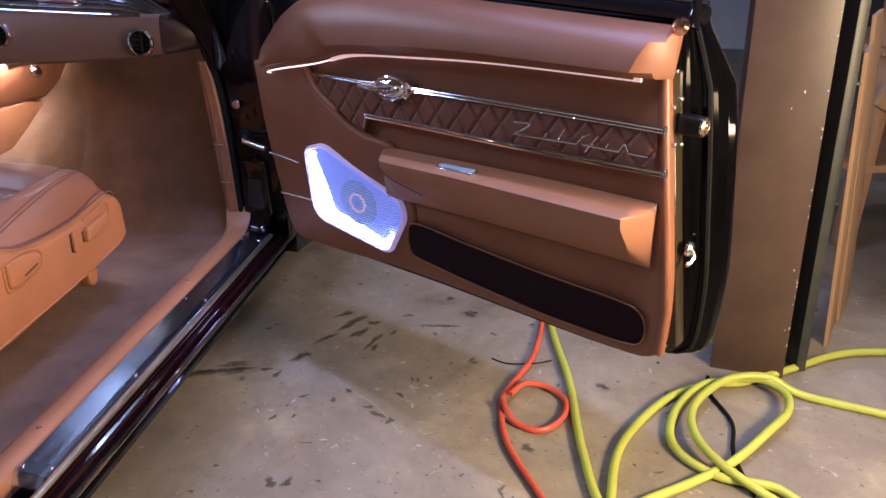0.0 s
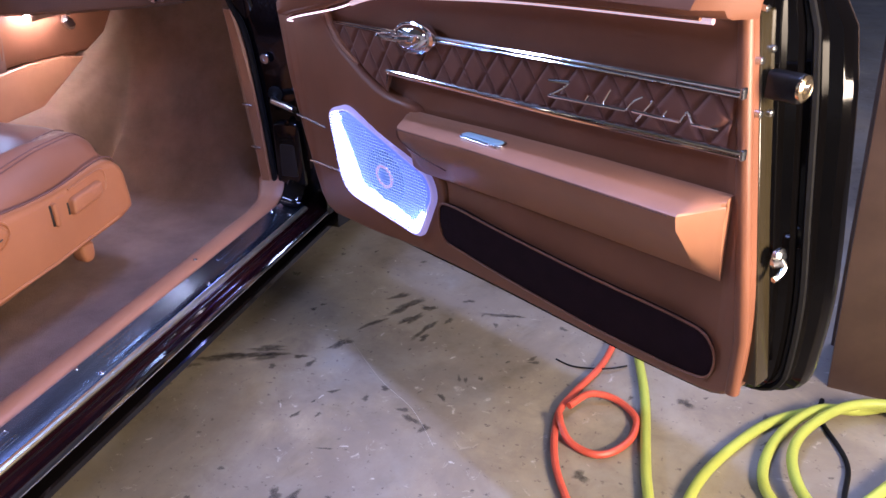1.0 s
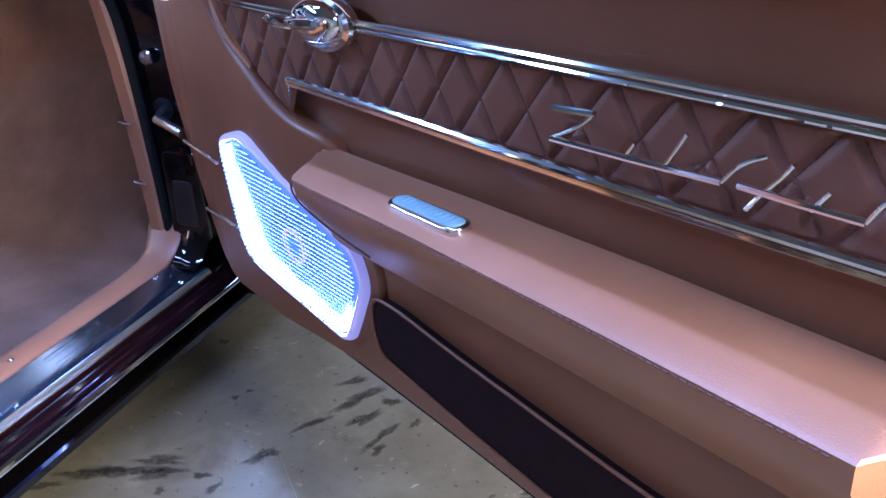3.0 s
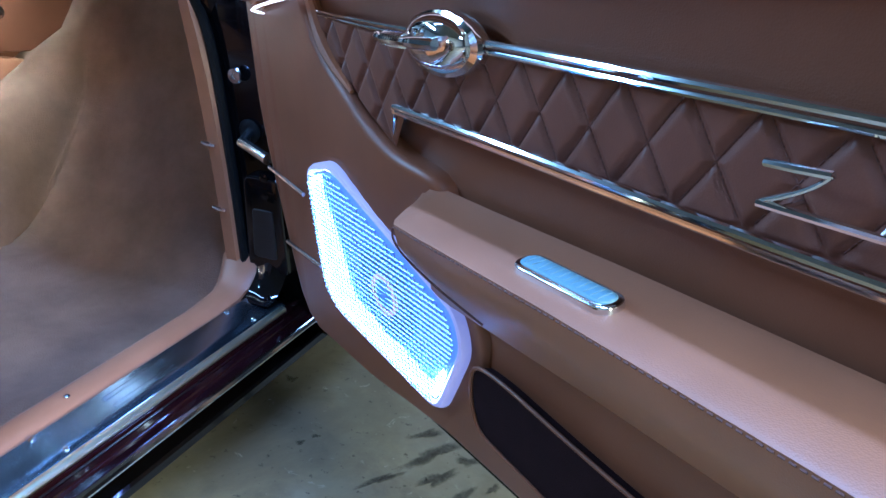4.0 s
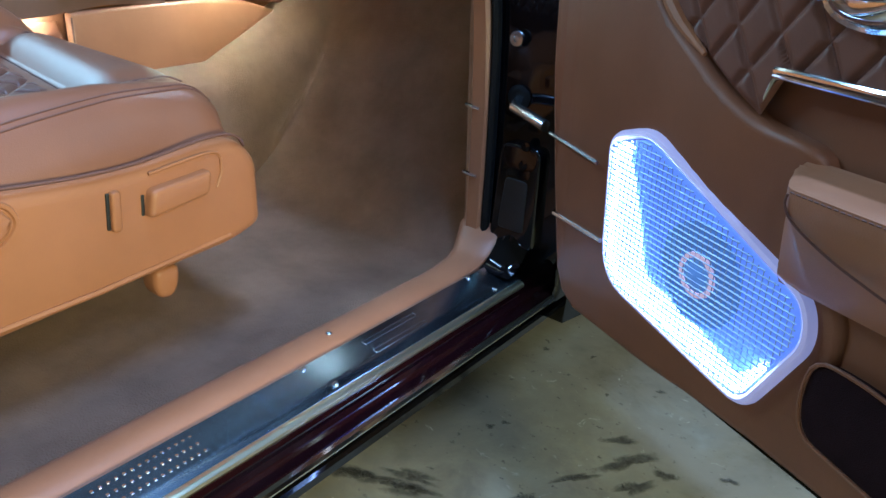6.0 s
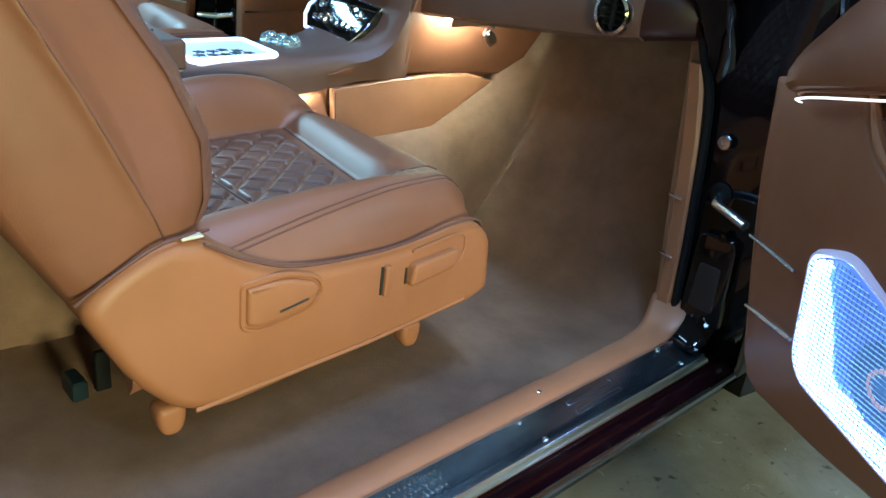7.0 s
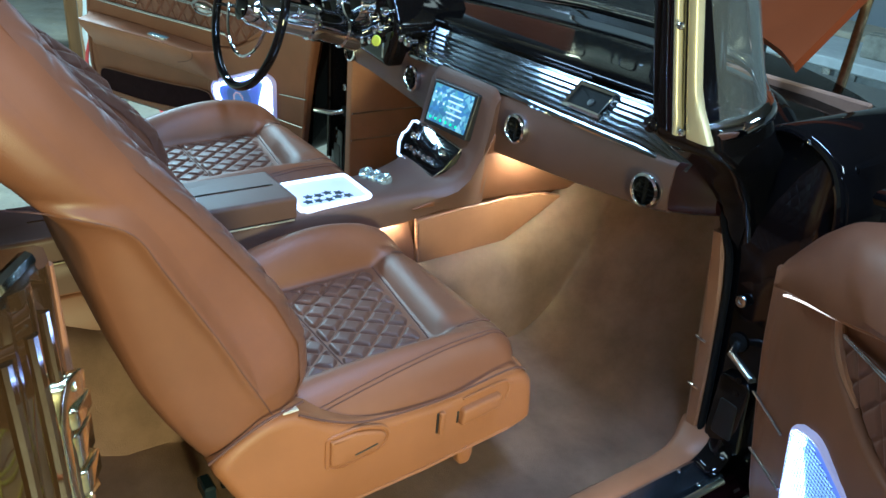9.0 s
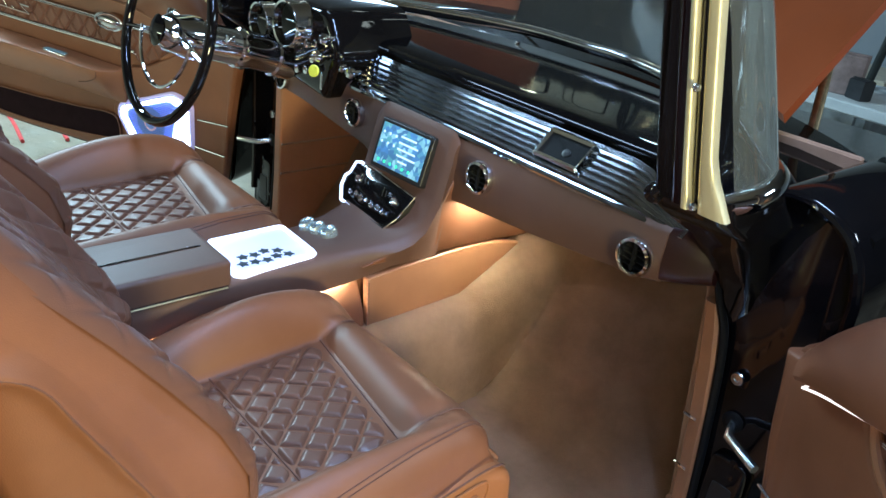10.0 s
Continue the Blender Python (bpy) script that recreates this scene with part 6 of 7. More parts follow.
for s in (1, -1):
    bm = B()
    o = densify([Vector(p) for p in ((-0.286, 0.562), (-0.178, 0.566), (-0.08, 0.573), (0.015, 0.579), (0.05, 0.588), (0.084, 0.608), (0.18, 0.680), (0.10, 0.700), (-0.017, 0.706), (-0.15, 0.702), (-0.286, 0.693))], 0.04)
    slope = lambda a, b, d: Vector((d + s * 0.002 - s * 0.056 * max(0.0, (b - 0.60) / 0.10), a, b))
    front = lambda a, b, d: Vector((d + s * 0.002 - s * 0.012 * max(0.0, (b - 0.60) / 0.10), a, b))
    slab(bm, o, s * 0.118, s * 0.096, 0.006, front, 4, True)
    lowp = part("lower_panel", bm, LEATHER_TRIM, con, "tan leather lower console panel")
    # Rear half in darker leather: the fading strip light is put into colour.
    bm = B()
    slab(bm, densify([Vector(p) for p in ((-1.6, 0.54), (-0.45, 0.556), (-0.290, 0.562), (-0.290, 0.678), (-0.55, 0.670), (-1.6, 0.668))], 0.05), s * 0.118, s * 0.096, 0.005, slope, 4, True)
    part("rear_lower_panel", bm, LEATHER, con)
    bm = B()
    tube(bm, [(s * 0.1185, -0.288, 0.563), (s * 0.1188, -0.287, 0.63), (s * 0.1185, -0.290, 0.688)], 0.0014, 6)
    part("panel_seam", bm, THREAD, lowp)
    bm = B()
    tube(bm, [(s * 0.0835, -0.84, 0.6825), (s * 0.0835, -0.6, 0.6825), (s * 0.0845, -0.40, 0.6845), (s * 0.0885, -0.32, 0.692)], 0.0022, 6)
    part("led_strip", bm, LEDWARM, con, "warm light strip under the console edge")
    bm = B()
    tube(bm, [(s * 0.0885, -1.1, 0.744), (s * 0.0885, -0.596, 0.744)], 0.0018, 6)
    part("bright_line", bm, CREAMTRIM, con, "thin chrome line")
# lit cup plate
plate = rounded([(-0.084, -0.560), (0.076, -0.582), (0.084, -0.562), (0.073, -0.385), (-0.086, -0.380)], [0.012, 0.01, 0.01, 0.02, 0.02], 4)
bm = B()
plate = inset(plate, 0.009)
slab(bm, inset(plate, -0.004), 0.757, 0.735, 0.003, XY)
cp = part("cup_plate", bm, LEDPLATE, con, "glowing white cup-holder plate")
bm = B()
tube(bm, [(p.x, p.y, 0.7565) for p in inset(plate, -0.002)], 0.0055, 6, closed=True)
part("plate_rim", bm, LEDEDGE, cp, "bright light edge")
bm = B()
rnd = random.Random(3)
for k in range(9):
    cx, cy = 0.044 - 0.030 * (k % 2) + rnd.uniform(-0.006, 0.006), -0.540 + 0.0125 * k
    petals = [(cx + (0.013 if j % 2 else 0.0065) * math.cos(2 * math.pi * j / 10 + k), cy + (0.0135 if j % 2 else 0.007) * math.sin(2 * math.pi * j / 10 + k)) for j in range(10)]
    slab(bm, rounded(petals, 0.0022, 2), 0.7585, 0.7568, 0.0004, XY)
part("plate_cutout", bm, mat("grey_cutout", (0.10, 0.12, 0.14), 0.3, 0.5, vary=0.4, scale=200), cp, "dark flower-shaped openings in the plate")
# switch cluster
for k in range(3):
    bm = B()
    lathe(bm, [(0.018, -0.008), (0.019, 0.010), (0.014, 0.018), (0.006, 0.017), (0, 0.013)], pose(-0.052 + 0.027 * k, -0.338 + 0.010 * k, 0.757, 14, 0, 0), 8, (0.85, 1.1))
    part("toggle_switch", bm, mat("silver_switch", (0.6, 0.72, 0.78), 0.15, 0.8, rough_vary=0.05), con, "small silver toggle")
bm = B()
slab(bm, rounded([(-0.075, -0.342), (0.03, -0.368), (0.040, -0.32), (-0.065, -0.290)], 0.012), 0.752, 0.742, 0.003, XY)
part("switch_plate", bm, LEATHER, con)
# climate panel: dark face, light edge, knobs
CM = Matrix.Translation((-0.043, -0.162, 0.803)) @ pose(0, 0, 0, 50, 0, -3)
face = [(-0.118, 0.040), (-0.06, 0.048), (0.118, 0.038), (0.110, -0.020), (0.096, -0.052), (-0.078, -0.052), (-0.108, -0.022)]
MP = lambda a, b, d: CM @ Vector((a, b, d))
bm = B()
slab(bm, rounded(face, 0.008, 3), 0.014, -0.01, 0.002, MP)
cl = part("climate_panel", bm, BLACK, con, "dark climate panel with chrome knobs")
bm = B()
tube(bm, [MP(p[0], p[1], 0.014) for p in ((-0.09, 0.044), (-0.102, 0.046), (-0.118, 0.040), (-0.113, 0.012), (-0.122, 0.0), (-0.112, -0.025), (-0.08, -0.054), (-0.04, -0.054))], 0.0036, 6)
part("light_edge", bm, LEDEDGE, cl, "white light edge")
bm = B()
tube(bm, [MP(p[0], p[1], 0.014) for p in ((-0.09, 0.045), (-0.06, 0.049), (0.118, 0.040), (0.112, -0.02), (0.097, -0.053), (-0.04, -0.054))], 0.0022, 6)
part("chrome_edge", bm, CHROME, cl)
for a, b, r in [(-0.066, 0.008, 0.009), (0.080, 0.008, 0.010), (0.06, 0.016, 0.006)] + [(-0.060 + 0.022 * k, -0.026 + 0.003 * (k % 2), 0.0065 + 0.001 * (k % 3)) for k in range(7)]:
    bm = B()
    lathe(bm, [(r, 0.012), (r, 0.022), (r * 0.8, 0.026), (r * 0.5, 0.024), (0, 0.024)], CM @ Matrix.Translation((a, b, 0)), 12)
    part("knob", bm, CHROME, cl, "chrome knob")
for a in (-0.045, 0.04):
    bm = B()
    for k in range(3):
        tube(bm, [MP(a - 0.018 + 0.013 * k, 0.024 - 0.004 * k, 0.0165), MP(a - 0.008 + 0.012 * k, 0.004 + 0.003 * k, 0.0165)], 0.0016, 6)
    part("slider", bm, CHROME, cl)
# touch screen
SM = Matrix.Translation((0.0, -0.130, 0.920)) @ pose(0, 0, 0, 74, 0, 4)
SP = lambda a, b, d: SM @ Vector((a, b, d))
bm = B()
slab(bm, rounded([(-0.084, -0.058), (0.084, -0.058), (0.084, 0.056), (-0.084, 0.056)], 0.006, 3), 0.012, -0.02, 0.004, SP)
scr = thing("touch_screen", "black-framed lit touch screen set in the dash", "screen")
part("screen_frame", bm, DARK, scr)
bm = B()
slab(bm, rounded([(-0.074, -0.047), (0.074, -0.047), (0.074, 0.047), (-0.074, 0.047)], 0.002, 2), 0.0128, 0.011, 0.0003, SP)
part("display", bm, SCREEN, scr, "lit blue display")
rnd = random.Random(8)
for k, (a, b, w) in enumerate(((0.014, 0.030, 0.05), (0.018, 0.016, 0.062), (0.016, 0.002, 0.058), (0.02, -0.012, 0.06), (0.014, -0.024, 0.03))):
    bm = B()
    box(bm, (a, b, 0.0131), (w, 0.0045, 0.0006), 0.0002)
    bmesh.ops.transform(bm, matrix=SM, verts=bm.verts)
    part("text_bar", bm, SCREENTXT, scr)
for k in range(12):
    bm = B()
    lathe(bm, [(0.0035, 0), (0.0035, 0.0006), (0, 0.0006)], SM @ Matrix.Translation((-0.065 + 0.02 * (k % 3) if k < 6 else -0.06 + 0.02 * (k - 6), (0.026 - 0.022 * (k // 3)) if k < 6 else -0.037, 0.0129)), 10)
    part("icon", bm, SCREENTXT if k < 6 else SCREENGRN, scr)

# ---------------------------------------------------------------- dashboard
dash = thing("dashboard", "cognac leather dashboard with ribbed chrome band and round vents", "dashboard")


def dlow(x):
    return interp([(-0.8, 0.90), (-0.5, 0.885), (-0.2, 0.85), (-0.135, 0.84), (0.1, 0.838), (0.35, 0.858), (0.6, 0.884), (0.72, 0.905), (0.8, 0.92)], x)


bm = B()
rings = []
for k in range(41):
    x = -0.722 + 1.444 * k / 40
    e = max(0, (abs(x) - 0.62) / 0.10)
    y0 = -0.092 + 0.050 * e * e + (0.01 if x < -0.2 else 0)
    z0 = dlow(x)
    rings.append([Vector((x, y, z)) for y, z in ((0.12, z0 + 0.03), (y0 + 0.05, z0 + 0.004), (y0 + 0.02, z0 - 0.002), (y0 + 0.004, z0 + 0.006), (y0, z0 + 0.02), (y0 - 0.002, 0.93), (y0 + 0.002, 0.985), (y0 + 0.012, 0.995), (0.1, 1.0))])
loft(bm, rings[:39])
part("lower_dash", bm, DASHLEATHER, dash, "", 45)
bm = B()
loft(bm, [[p + Vector((0, 0.003, 0.002)) for p in r] for r in rings[38:]])
part("dash_end", bm, OXBLOOD, dash, "dark maroon dash end piece", 45)
# ribbed band
bm = B()
prof = [(-0.088, 0.984), (-0.092, 0.992), (-0.086, 0.998)]
for k in range(6):
    t = k / 6
    y, z = -0.080 + 0.062 * t, 1.002 + 0.056 * t
    prof += [(y, z), (y - 0.0015, z + 0.0045), (y + 0.003, z + 0.0085), (y + 0.007, z + 0.0075)]
prof += [(-0.014, 1.063), (-0.006, 1.066), (0.02, 1.06), (0.02, 0.984)]
rings = []
for k in range(25):
    x = -0.28 + 0.95 * k / 24
    tp = min(1, max(0.12, (0.70 - x) / 0.16))
    rings.append([Vector((x, -0.09 + (y + 0.09) * tp + 0.02 * max(0, (x - 0.5) / 0.2) ** 2, 0.984 + (z - 0.984) * tp)) for y, z in prof])
loft(bm, rings)
part("chrome_band", bm, BAND, dash, "ribbed bright metal dash band", 22)
# ash tray / clock frame in the band
AM = Matrix.Translation((0.375, -0.047, 1.032)) @ pose(0, 0, 0, 42, 0, 0)
AP = lambda a, b, d: AM @ Vector((a, b, d))
bm = B()
o = rounded([(-0.058, -0.034), (0.058, -0.034), (0.058, 0.036), (-0.058, 0.036)], 0.006, 3)
loft(bm, [[AP(p.x, p.y, 0.0) for p in o], [AP(p.x, p.y, 0.012) for p in o], [AP(p.x, p.y, 0.015) for p in inset(o, 0.004)], [AP(p.x, p.y, 0.012) for p in inset(o, 0.010)], [AP(p.x, p.y, 0.0) for p in inset(o, 0.012)]], False)
tr = part("clock_frame", bm, CHROME, dash, "square chrome clock frame")
bm = B()
slab(bm, inset(o, 0.011), 0.0085, -0.006, 0.001, AP)
part("clock_glass", bm, RUBBER, tr, "dark recessed face")
bm = B()
lathe(bm, [(0.009, 0.0), (0.009, 0.010), (0.006, 0.011), (0, 0.011)], AM @ Matrix.Translation((0.008, -0.004, 0)), 16)
part("clock_hub", bm, DARK, tr)
# painted top
bm = B()
rings = []
for k in range(33):
    x = -0.74 + 1.48 * k / 32
    fwd = 0.36 - 0.24 * abs(x / 0.74) ** 2.4
    e = max(0, (abs(x) - 0.6) / 0.14)
    rings.append([Vector((x, y, zz - 0.03 * e * e)) for y, zz in ((0.0, 1.04), (-0.012, 1.062), (-0.016, 1.076), (-0.006, 1.088), (0.015, 1.094), (0.06, 1.097), (min(0.16, fwd * 0.6), 1.103), (fwd, 1.106), (fwd + 0.02, 1.10), (fwd, 1.04))])
loft(bm, rings)
part("dash_top", bm, DASHPAINT, dash, "black painted dash top", 40)
# light strip hidden behind the lower lip, and a small chrome courtesy lamp
for s in (1, -1):
    bm = B()
    tube(bm, [(s * 0.150, 0.03, dlow(s * 0.17) + 0.008), (s * 0.4, 0.03, dlow(s * 0.4) + 0.008), (s * 0.62, 0.03, dlow(s * 0.62) + 0.008)], 0.004, 6)
    part("footwell_strip", bm, LEDFOOT, dash, "hidden footwell light strip")
    bm = B()
    tube(bm, [(s * 0.158, -0.047, 0.8365), (s * 0.158, -0.01, 0.839), (s * 0.158, 0.070, 0.848)], 0.0030, 6)
    part("footwell_strip", bm, LEDSIDE, dash, "hidden footwell light strip")
    # Added plate blocks the strip's light so the toe board stays dark.
    bm = B()
    box(bm, (s * 0.1640, 0.028, 0.836), (0.0016, 0.124, 0.032), 0.0006)
    part("strip_channel", bm, DASHLEATHER, dash, "added shield that keeps the strip's light off the toe board")
bm = B()
lathe(bm, [(0.0, 0.016), (0.010, 0.014), (0.016, 0.0), (0.016, -0.02), (0.010, -0.03), (0, -0.03)], pose(0.165, 0.08, 0.80, 50, 20, 0), 14)
part("courtesy_lamp", bm, CHROME, dash, "small chrome courtesy lamp")
bm = B()
tube(bm, [(0.165, 0.09, 0.815), (0.165, 0.11, 0.86)], 0.006, 8)
part("lamp_bracket", bm, DARK, dash)
# vents
for x, y, z in ((0.606, -0.098, 0.929), (0.209, -0.098, 0.930), (-0.253, -0.086, 0.931), (-0.60, -0.086, 0.931)):
    vm = pose(x, y, z, 90)
    bm = B()
    lathe(bm, [(0.0345, -0.006), (0.036, 0.004), (0.034, 0.011), (0.029, 0.013), (0.0262, 0.008), (0.026, -0.02)], vm, 32)
    vt = part("air_vent", bm, CHROME, dash, "round chrome air vent")
    bm = B()
    lathe(bm, [(0.0265, -0.004), (0.0265, -0.002), (0, -0.002)], vm, 24)
    part("vent_core", bm, RUBBER, vt)
    for k in range(4):
        h = -0.016 + 0.0107 * k
        w = math.sqrt(0.0255 ** 2 - h * h)
        bm = B()
        box(bm, (x, y - 0.002, z + h), (2 * w, 0.009, 0.002), 0.0006, pose(0, 0, 0, 25))
        part("vent_blade", bm, RUBBER, vt)
    bm = B()
    box(bm, (x, y - 0.004, z), (0.006, 0.008, 0.05), 0.001)
    part("vent_bar", bm, RUBBER, vt)
# instrument pod, knobs, key
bm = B()
slab(bm, rounded([(-0.70, 0.985), (-0.486, 0.962), (-0.326, 0.944), (-0.290, 1.02), (-0.268, 1.06), (-0.33, 1.16), (-0.65, 1.16), (-0.70, 1.06)], [0.03, 0.03, 0.014, 0.02, 0.02, 0.03, 0.03, 0.03], 5), -0.135, 0.10, 0.02, XZ, 4)
pod = part("instrument_pod", bm, BLACK, dash, "black instrument pod")
for x, z, r in ((-0.445, 1.105, 0.058), (-0.575, 1.085, 0.048)):
    bm = B()
    lathe(bm, [(r * 1.06, -0.004), (r * 1.04, 0.006), (r, 0.012), (r, 0.040), (r * 0.97, 0.045), (r * 0.90, 0.043), (r * 0.88, 0.030)], pose(x, -0.135, z, 90), 32)
    gauge = part("gauge", bm, CHROME, pod, "deep chrome gauge barrel")
    bm = B()
    lathe(bm, [(r * 0.89, 0.020), (r * 0.89, 0.032), (0, 0.034)], pose(x, -0.135, z, 90), 28)
    part("gauge_face", bm, BLACK, gauge, "black gauge face")
    bm = B()
    box(bm, (x + r * 0.25, -0.171, z + r * 0.2), (r * 0.7, 0.002, 0.004), 0.0005)
    part("needle", bm, STEEL, gauge)
for x, z in ((-0.365, 1.012), (-0.405, 1.005), (-0.34, 1.045), (-0.365, 1.075), (-0.52, 1.02)):
    bm = B()
    lathe(bm, [(0.009, 0), (0.009, 0.006), (0.006, 0.008), (0.006, 0.020), (0.010, 0.024), (0.010, 0.030), (0, 0.032)], pose(x, -0.135, z, 90), 14)
    part("pod_switch", bm, CHROME, pod, "small chrome switch")
for x, z in ((-0.287, 1.035), (-0.32, 1.055), (-0.25, 1.03), (-0.30, 1.10)):
    bm = B()
    lathe(bm, [(0.006, 0), (0.006, 0.018), (0.013, 0.022), (0.014, 0.030), (0.010, 0.036), (0, 0.037)], pose(x, -0.085 if x > -0.3 else -0.13, z, 90), 14)
    part("dash_knob", bm, CHROME, dash, "chrome dash knob")
keys = thing("key_tag", "yellow key tag hanging from the ignition key", "key")
bm = B()
lathe(bm, [(0.0, 0), (0.013, 0), (0.0145, 0.002), (0.0145, 0.005), (0.013, 0.007), (0, 0.007)], pose(-0.322, -0.165, 1.020, 80, 0, 20), 16)
part("tag", bm, YELLOW, keys)
bm = B()
box(bm, (-0.315, -0.150, 0.995), (0.008, 0.0025, 0.04), 0.001)
part("key", bm, STEEL, keys)

# ---------------------------------------------------------------- steering wheel and column
WM = Matrix.Translation((-0.50, -0.452, 1.082)) @ pose(0, 0, 0, 76, 0, 1)
whl = thing("steering_wheel", "black thin-rimmed steering wheel with chrome horn ring and column", "steering wheel")
R = 0.205
bm = B()
tube(bm, [WM @ Vector((R * math.cos(2 * math.pi * k / 64), R * math.sin(2 * math.pi * k / 64), 0)) for k in range(64)], 0.0115, 12, closed=True)
part("rim", bm, BLACK, whl, "gloss black rim")
bm = B()
tube(bm, [WM @ Vector((0.125 * math.cos(a), 0.125 * math.sin(a), 0.0)) for a in [math.pi * (1.02 + 0.96 * k / 30) for k in range(31)]], 0.0042, 8)
part("horn_ring", bm, CHROME, whl, "chrome half horn ring")
for a in (math.pi * 1.04, math.pi * 1.96):
    bm = B()
    tube(bm, [WM @ Vector((r * math.cos(a), r * math.sin(a), -0.022 * (1 - r / R))) for r in (0.03, 0.10, 0.15, R)], [0.014, 0.010, 0.008, 0.009], 10, flat=0.6)
    part("spoke", bm, CHROME, whl, "chrome spoke")
bm = B()
lathe(bm, [(0.0, 0.02), (0.03, 0.016), (0.042, 0.0), (0.045, -0.03), (0.050, -0.05), (0.050, -0.075), (0.044, -0.08), (0.044, -0.175), (0.049, -0.18), (0.050, -0.20), (0.047, -0.205), (0.046, -0.28), (0.051, -0.285), (0.051, -0.335), (0.040, -0.35), (0.036, -0.60)], WM, 28)
part("column", bm, CHROME, whl, "chrome steering column")
bm = B()
lathe(bm, [(0.036, 0.022), (0.02, 0.03), (0, 0.032)], WM, 24)
part("hub_cap", bm, BLACK, whl)
for a, L in ((0.2, 0.16), (2.9, 0.14)):
    bm = B()
    tube(bm, spline([WM @ Vector((0.04 * math.cos(a), 0.04 * math.sin(a), -0.10)), WM @ Vector((0.10 * math.cos(a), 0.10 * math.sin(a), -0.09)), WM @ Vector((L * math.cos(a), L * math.sin(a), -0.07))], 5), 0.005, 8)
    lathe(bm, [(0, -0.01), (0.009, -0.008), (0.011, 0), (0.009, 0.008), (0, 0.01)], WM @ Matrix.Translation((L * math.cos(a), L * math.sin(a), -0.07)), 12)
    part("column_stalk", bm, CHROME, whl, "chrome stalk")

# ---------------------------------------------------------------- far side of the garage
bm = B()
rings = []
rnd = random.Random(4)
for k in range(9):
    z = 1.5 * k / 8
    rings.append([Vector((-3.6 + (0.2 + 0.03 * rnd.random()) * math.cos(2 * math.pi * j / 14), -0.1 + (0.12 + 0.03 * rnd.random()) * math.sin(2 * math.pi * j / 14), z)) for j in range(14)])
loft(bm, rings)
tagged(link("plastic_sheet", bm, PAPER, sharp=20), "crumpled translucent white plastic sheet hanging to the floor", "plastic sheet")
for k, (y0, x0) in enumerate(((-0.25, -3.5), (-0.05, -3.45))):
    bm = B()
    tube(bm, spline([(x0, y0, 1.2), (x0 + 0.05, y0 + 0.05, 0.6), (x0 + 0.02, y0 - 0.02, 0.2), (x0 + 0.15, y0 + 0.1, 0.012), (x0 + 0.6, y0 + 0.05, 0.012)], 8), 0.010, 8)
    tagged(link("red_cable", bm, RED), "red rubber cable hanging down to the floor", "cable", "red cables")


def bench_far():
    ob = thing("work_bench", "cluttered dark wooden work bench", "bench", pose(-4.3, -0.75, 0, 0, 0, 90))
    bm_ = B()
    box(bm_, (0, 0, 0.88), (1.4, 0.55, 0.045), 0.005)
    part("bench_top", bm_, WOOD, ob)
    for x in (-0.62, 0.62):
        for y in (-0.22, 0.22):
            bm_ = B()
            box(bm_, (x, y, 0.43), (0.07, 0.07, 0.86), 0.005)
            part("leg", bm_, WOOD, ob)
    return ob


bench_far()
for k, (y, w, c) in enumerate(((-0.55, 0.20, (0.08, 0.06, 0.05)), (-0.75, 0.16, (0.55, 0.45, 0.12)), (-0.98, 0.22, (0.20, 0.06, 0.04)))):
    bm = B()
    box(bm, (-4.2, y, 0.9025 + 0.03 + 0.01 * k), (0.28, w, 0.06 + 0.02 * k), 0.008, pose(0, 0, 0, 0, 0, 12 * k))
    tagged(link("box_file", bm, mat("box_card", c, 0.6, vary=0.2)), "small worn box on the work bench", "box", "boxes on the bench")


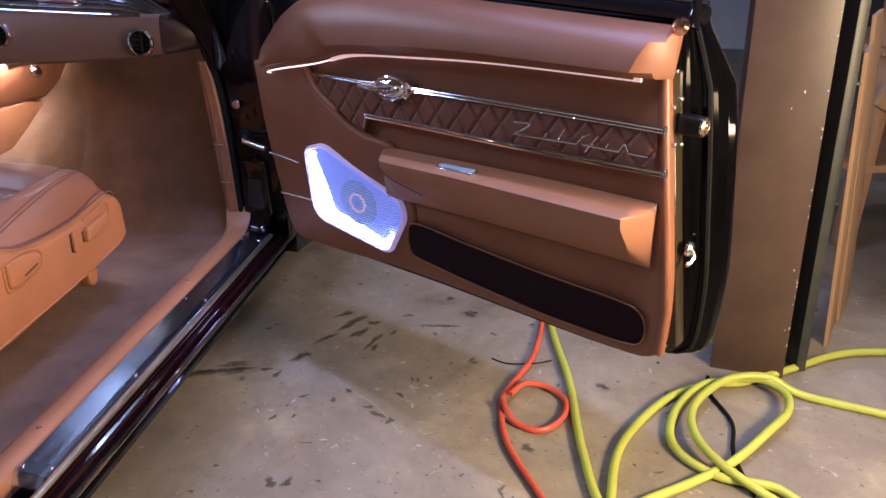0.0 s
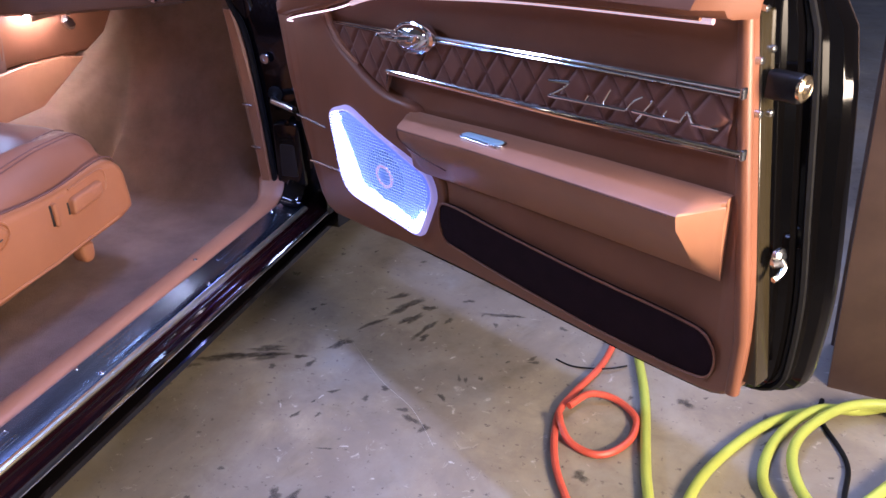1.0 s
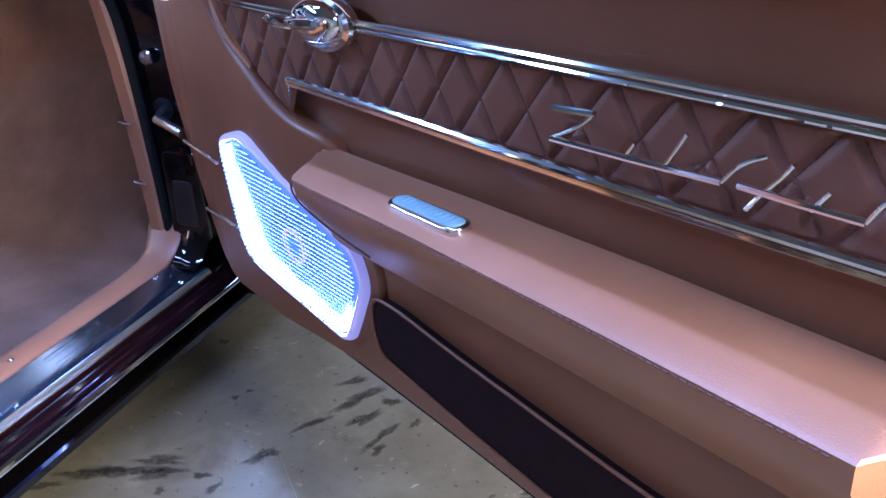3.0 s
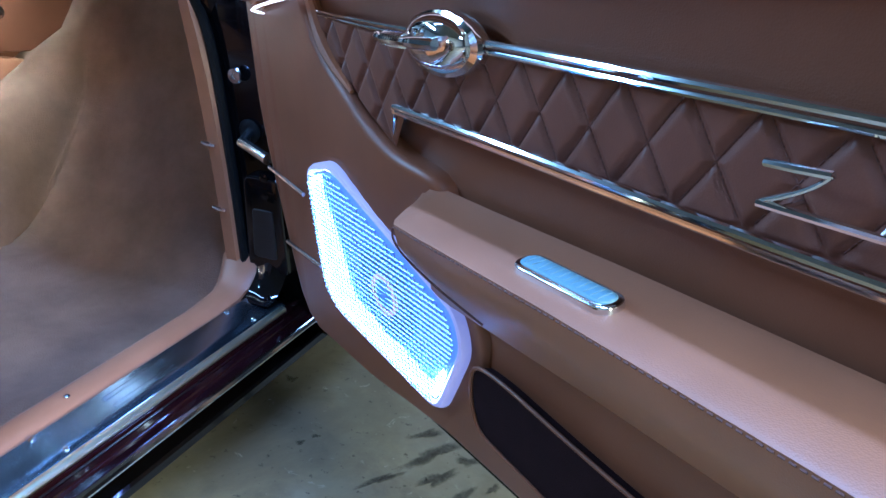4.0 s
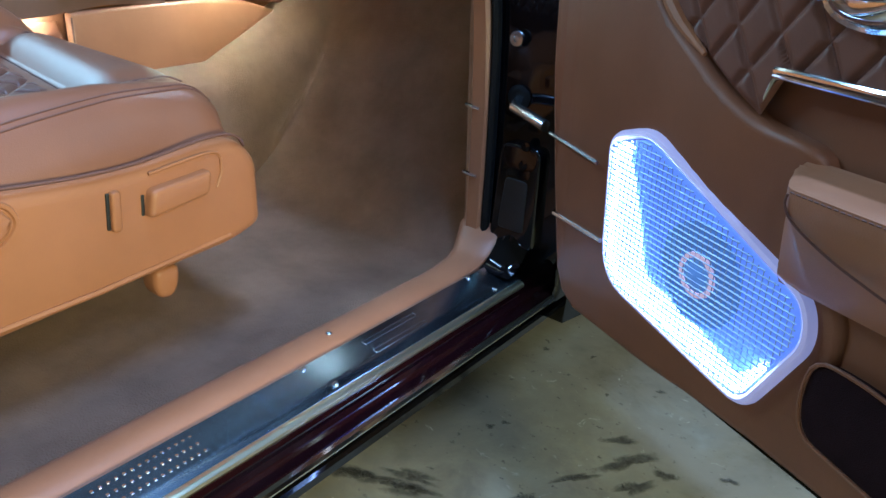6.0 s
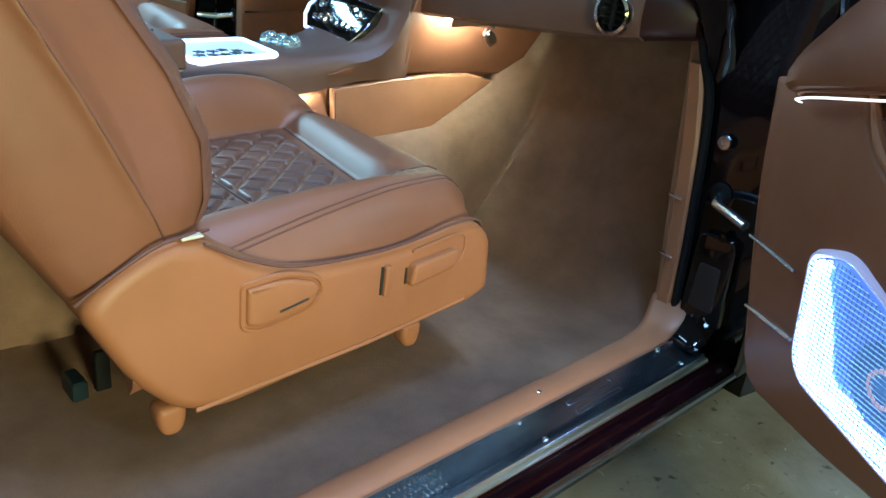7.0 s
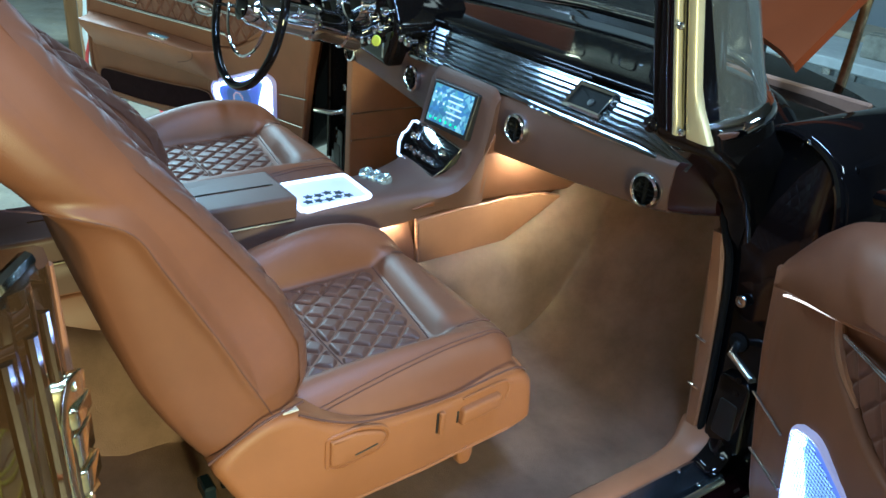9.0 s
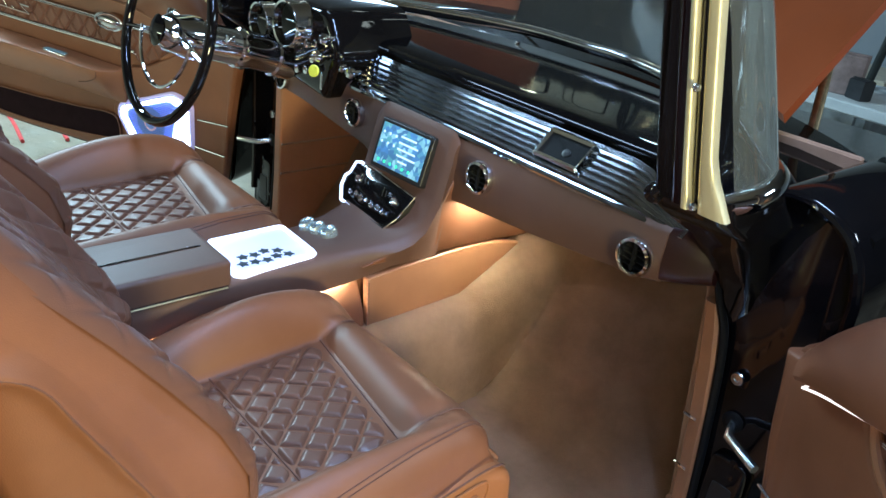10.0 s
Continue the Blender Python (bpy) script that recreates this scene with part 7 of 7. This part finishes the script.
def low_cabinet():
    ob = thing("low_cabinet", "low pale grey cabinet with a cream top near the far wall", "cabinet", pose(-1.9, 4.7, 0, 0, 0, -8))
    bm_ = B()
    box(bm_, (0, 0, 0.30), (2.6, 0.5, 0.52), 0.01)
    part("body", bm_, mat("mottled_grey_enamel", (0.26, 0.28, 0.28), 0.5, vary=0.5, scale=7, fine=0.2, fine_scale=90), ob)
    bm_ = B()
    box(bm_, (0, 0, 0.585), (2.7, 0.56, 0.05), 0.01)
    part("top", bm_, mat("cream_worktop", (0.62, 0.56, 0.42), 0.5, vary=0.2, scale=9), ob, "cream worktop")
    for k in range(4):
        bm_ = B()
        box(bm_, (-0.95 + 0.63 * k, -0.262, 0.30), (0.58, 0.02, 0.46), 0.006)
        part("door", bm_, mat("grey_cabinet_door", (0.30, 0.31, 0.30), 0.5, vary=0.4, scale=9), ob)
    for x in (-1.2, 1.2):
        bm_ = B()
        box(bm_, (x, 0, 0.02), (0.08, 0.4, 0.04), 0.005)
        part("plinth", bm_, DARK, ob)
    return ob


low_cabinet()


def white_table():
    ob = thing("work_table", "white-topped work table with clutter beyond the car", "table", pose(0.1, 3.25, 0))
    bm_ = B()
    box(bm_, (0, 0, 0.66), (2.6, 0.7, 0.06), 0.008)
    part("table_top", bm_, PAPER, ob, "white table top")
    for x in (-1.2, 1.2):
        for y in (-0.28, 0.28):
            bm_ = B()
            box(bm_, (x, y, 0.315), (0.06, 0.06, 0.63), 0.005)
            part("leg", bm_, STEEL, ob)
    return ob


white_table()
for x, y, w, h, c, turn, lab in ((-0.40, 3.10, 0.16, 0.20, (0.34, 0.25, 0.23), 14, "pinkish grey worn carton on the white table"), (-0.29, 3.04, 0.10, 0.10, (0.03, 0.03, 0.034), -20, "small black case on the white table"), (-0.62, 3.2, 0.22, 0.12, (0.42, 0.40, 0.33), 5, "pale grey carton on the white table")):
    bm = B()
    box(bm, (0, 0, h / 2), (w, w * 0.8, h), 0.006)
    box(bm, (0, 0, h + 0.003), (w * 1.02, w * 0.35, 0.005), 0.001)
    ob = link("carton", bm, mat("worn_carton", c, 0.7, vary=0.4, scale=14, fine=0.2))
    ob.matrix_basis = pose(x, y, 0.69, 0, 0, turn)
    tagged(ob, lab, "carton", "cartons on the white table")
bm = B()
slab(bm, rounded([(-0.26, 0.0), (0.34, 0.0), (0.34, 0.62), (-0.18, 0.62)], 0.01), 0.0, 0.02, 0.003, XZ)
ob = link("cream_board", bm, CREAM)
ob.matrix_basis = pose(0.08, 3.28, 0.69, -12, 0, 0)
tagged(ob, "cream painted board leaning upright on the white table", "board")
bm = B()
tube(bm, [(-0.42, 3.46, 0.69), (-0.33, 3.46, 1.5)], 0.022, 10)
tagged(link("dark_pole", bm, GREENSTEEL), "dark steel pole standing behind the white table", "pole")
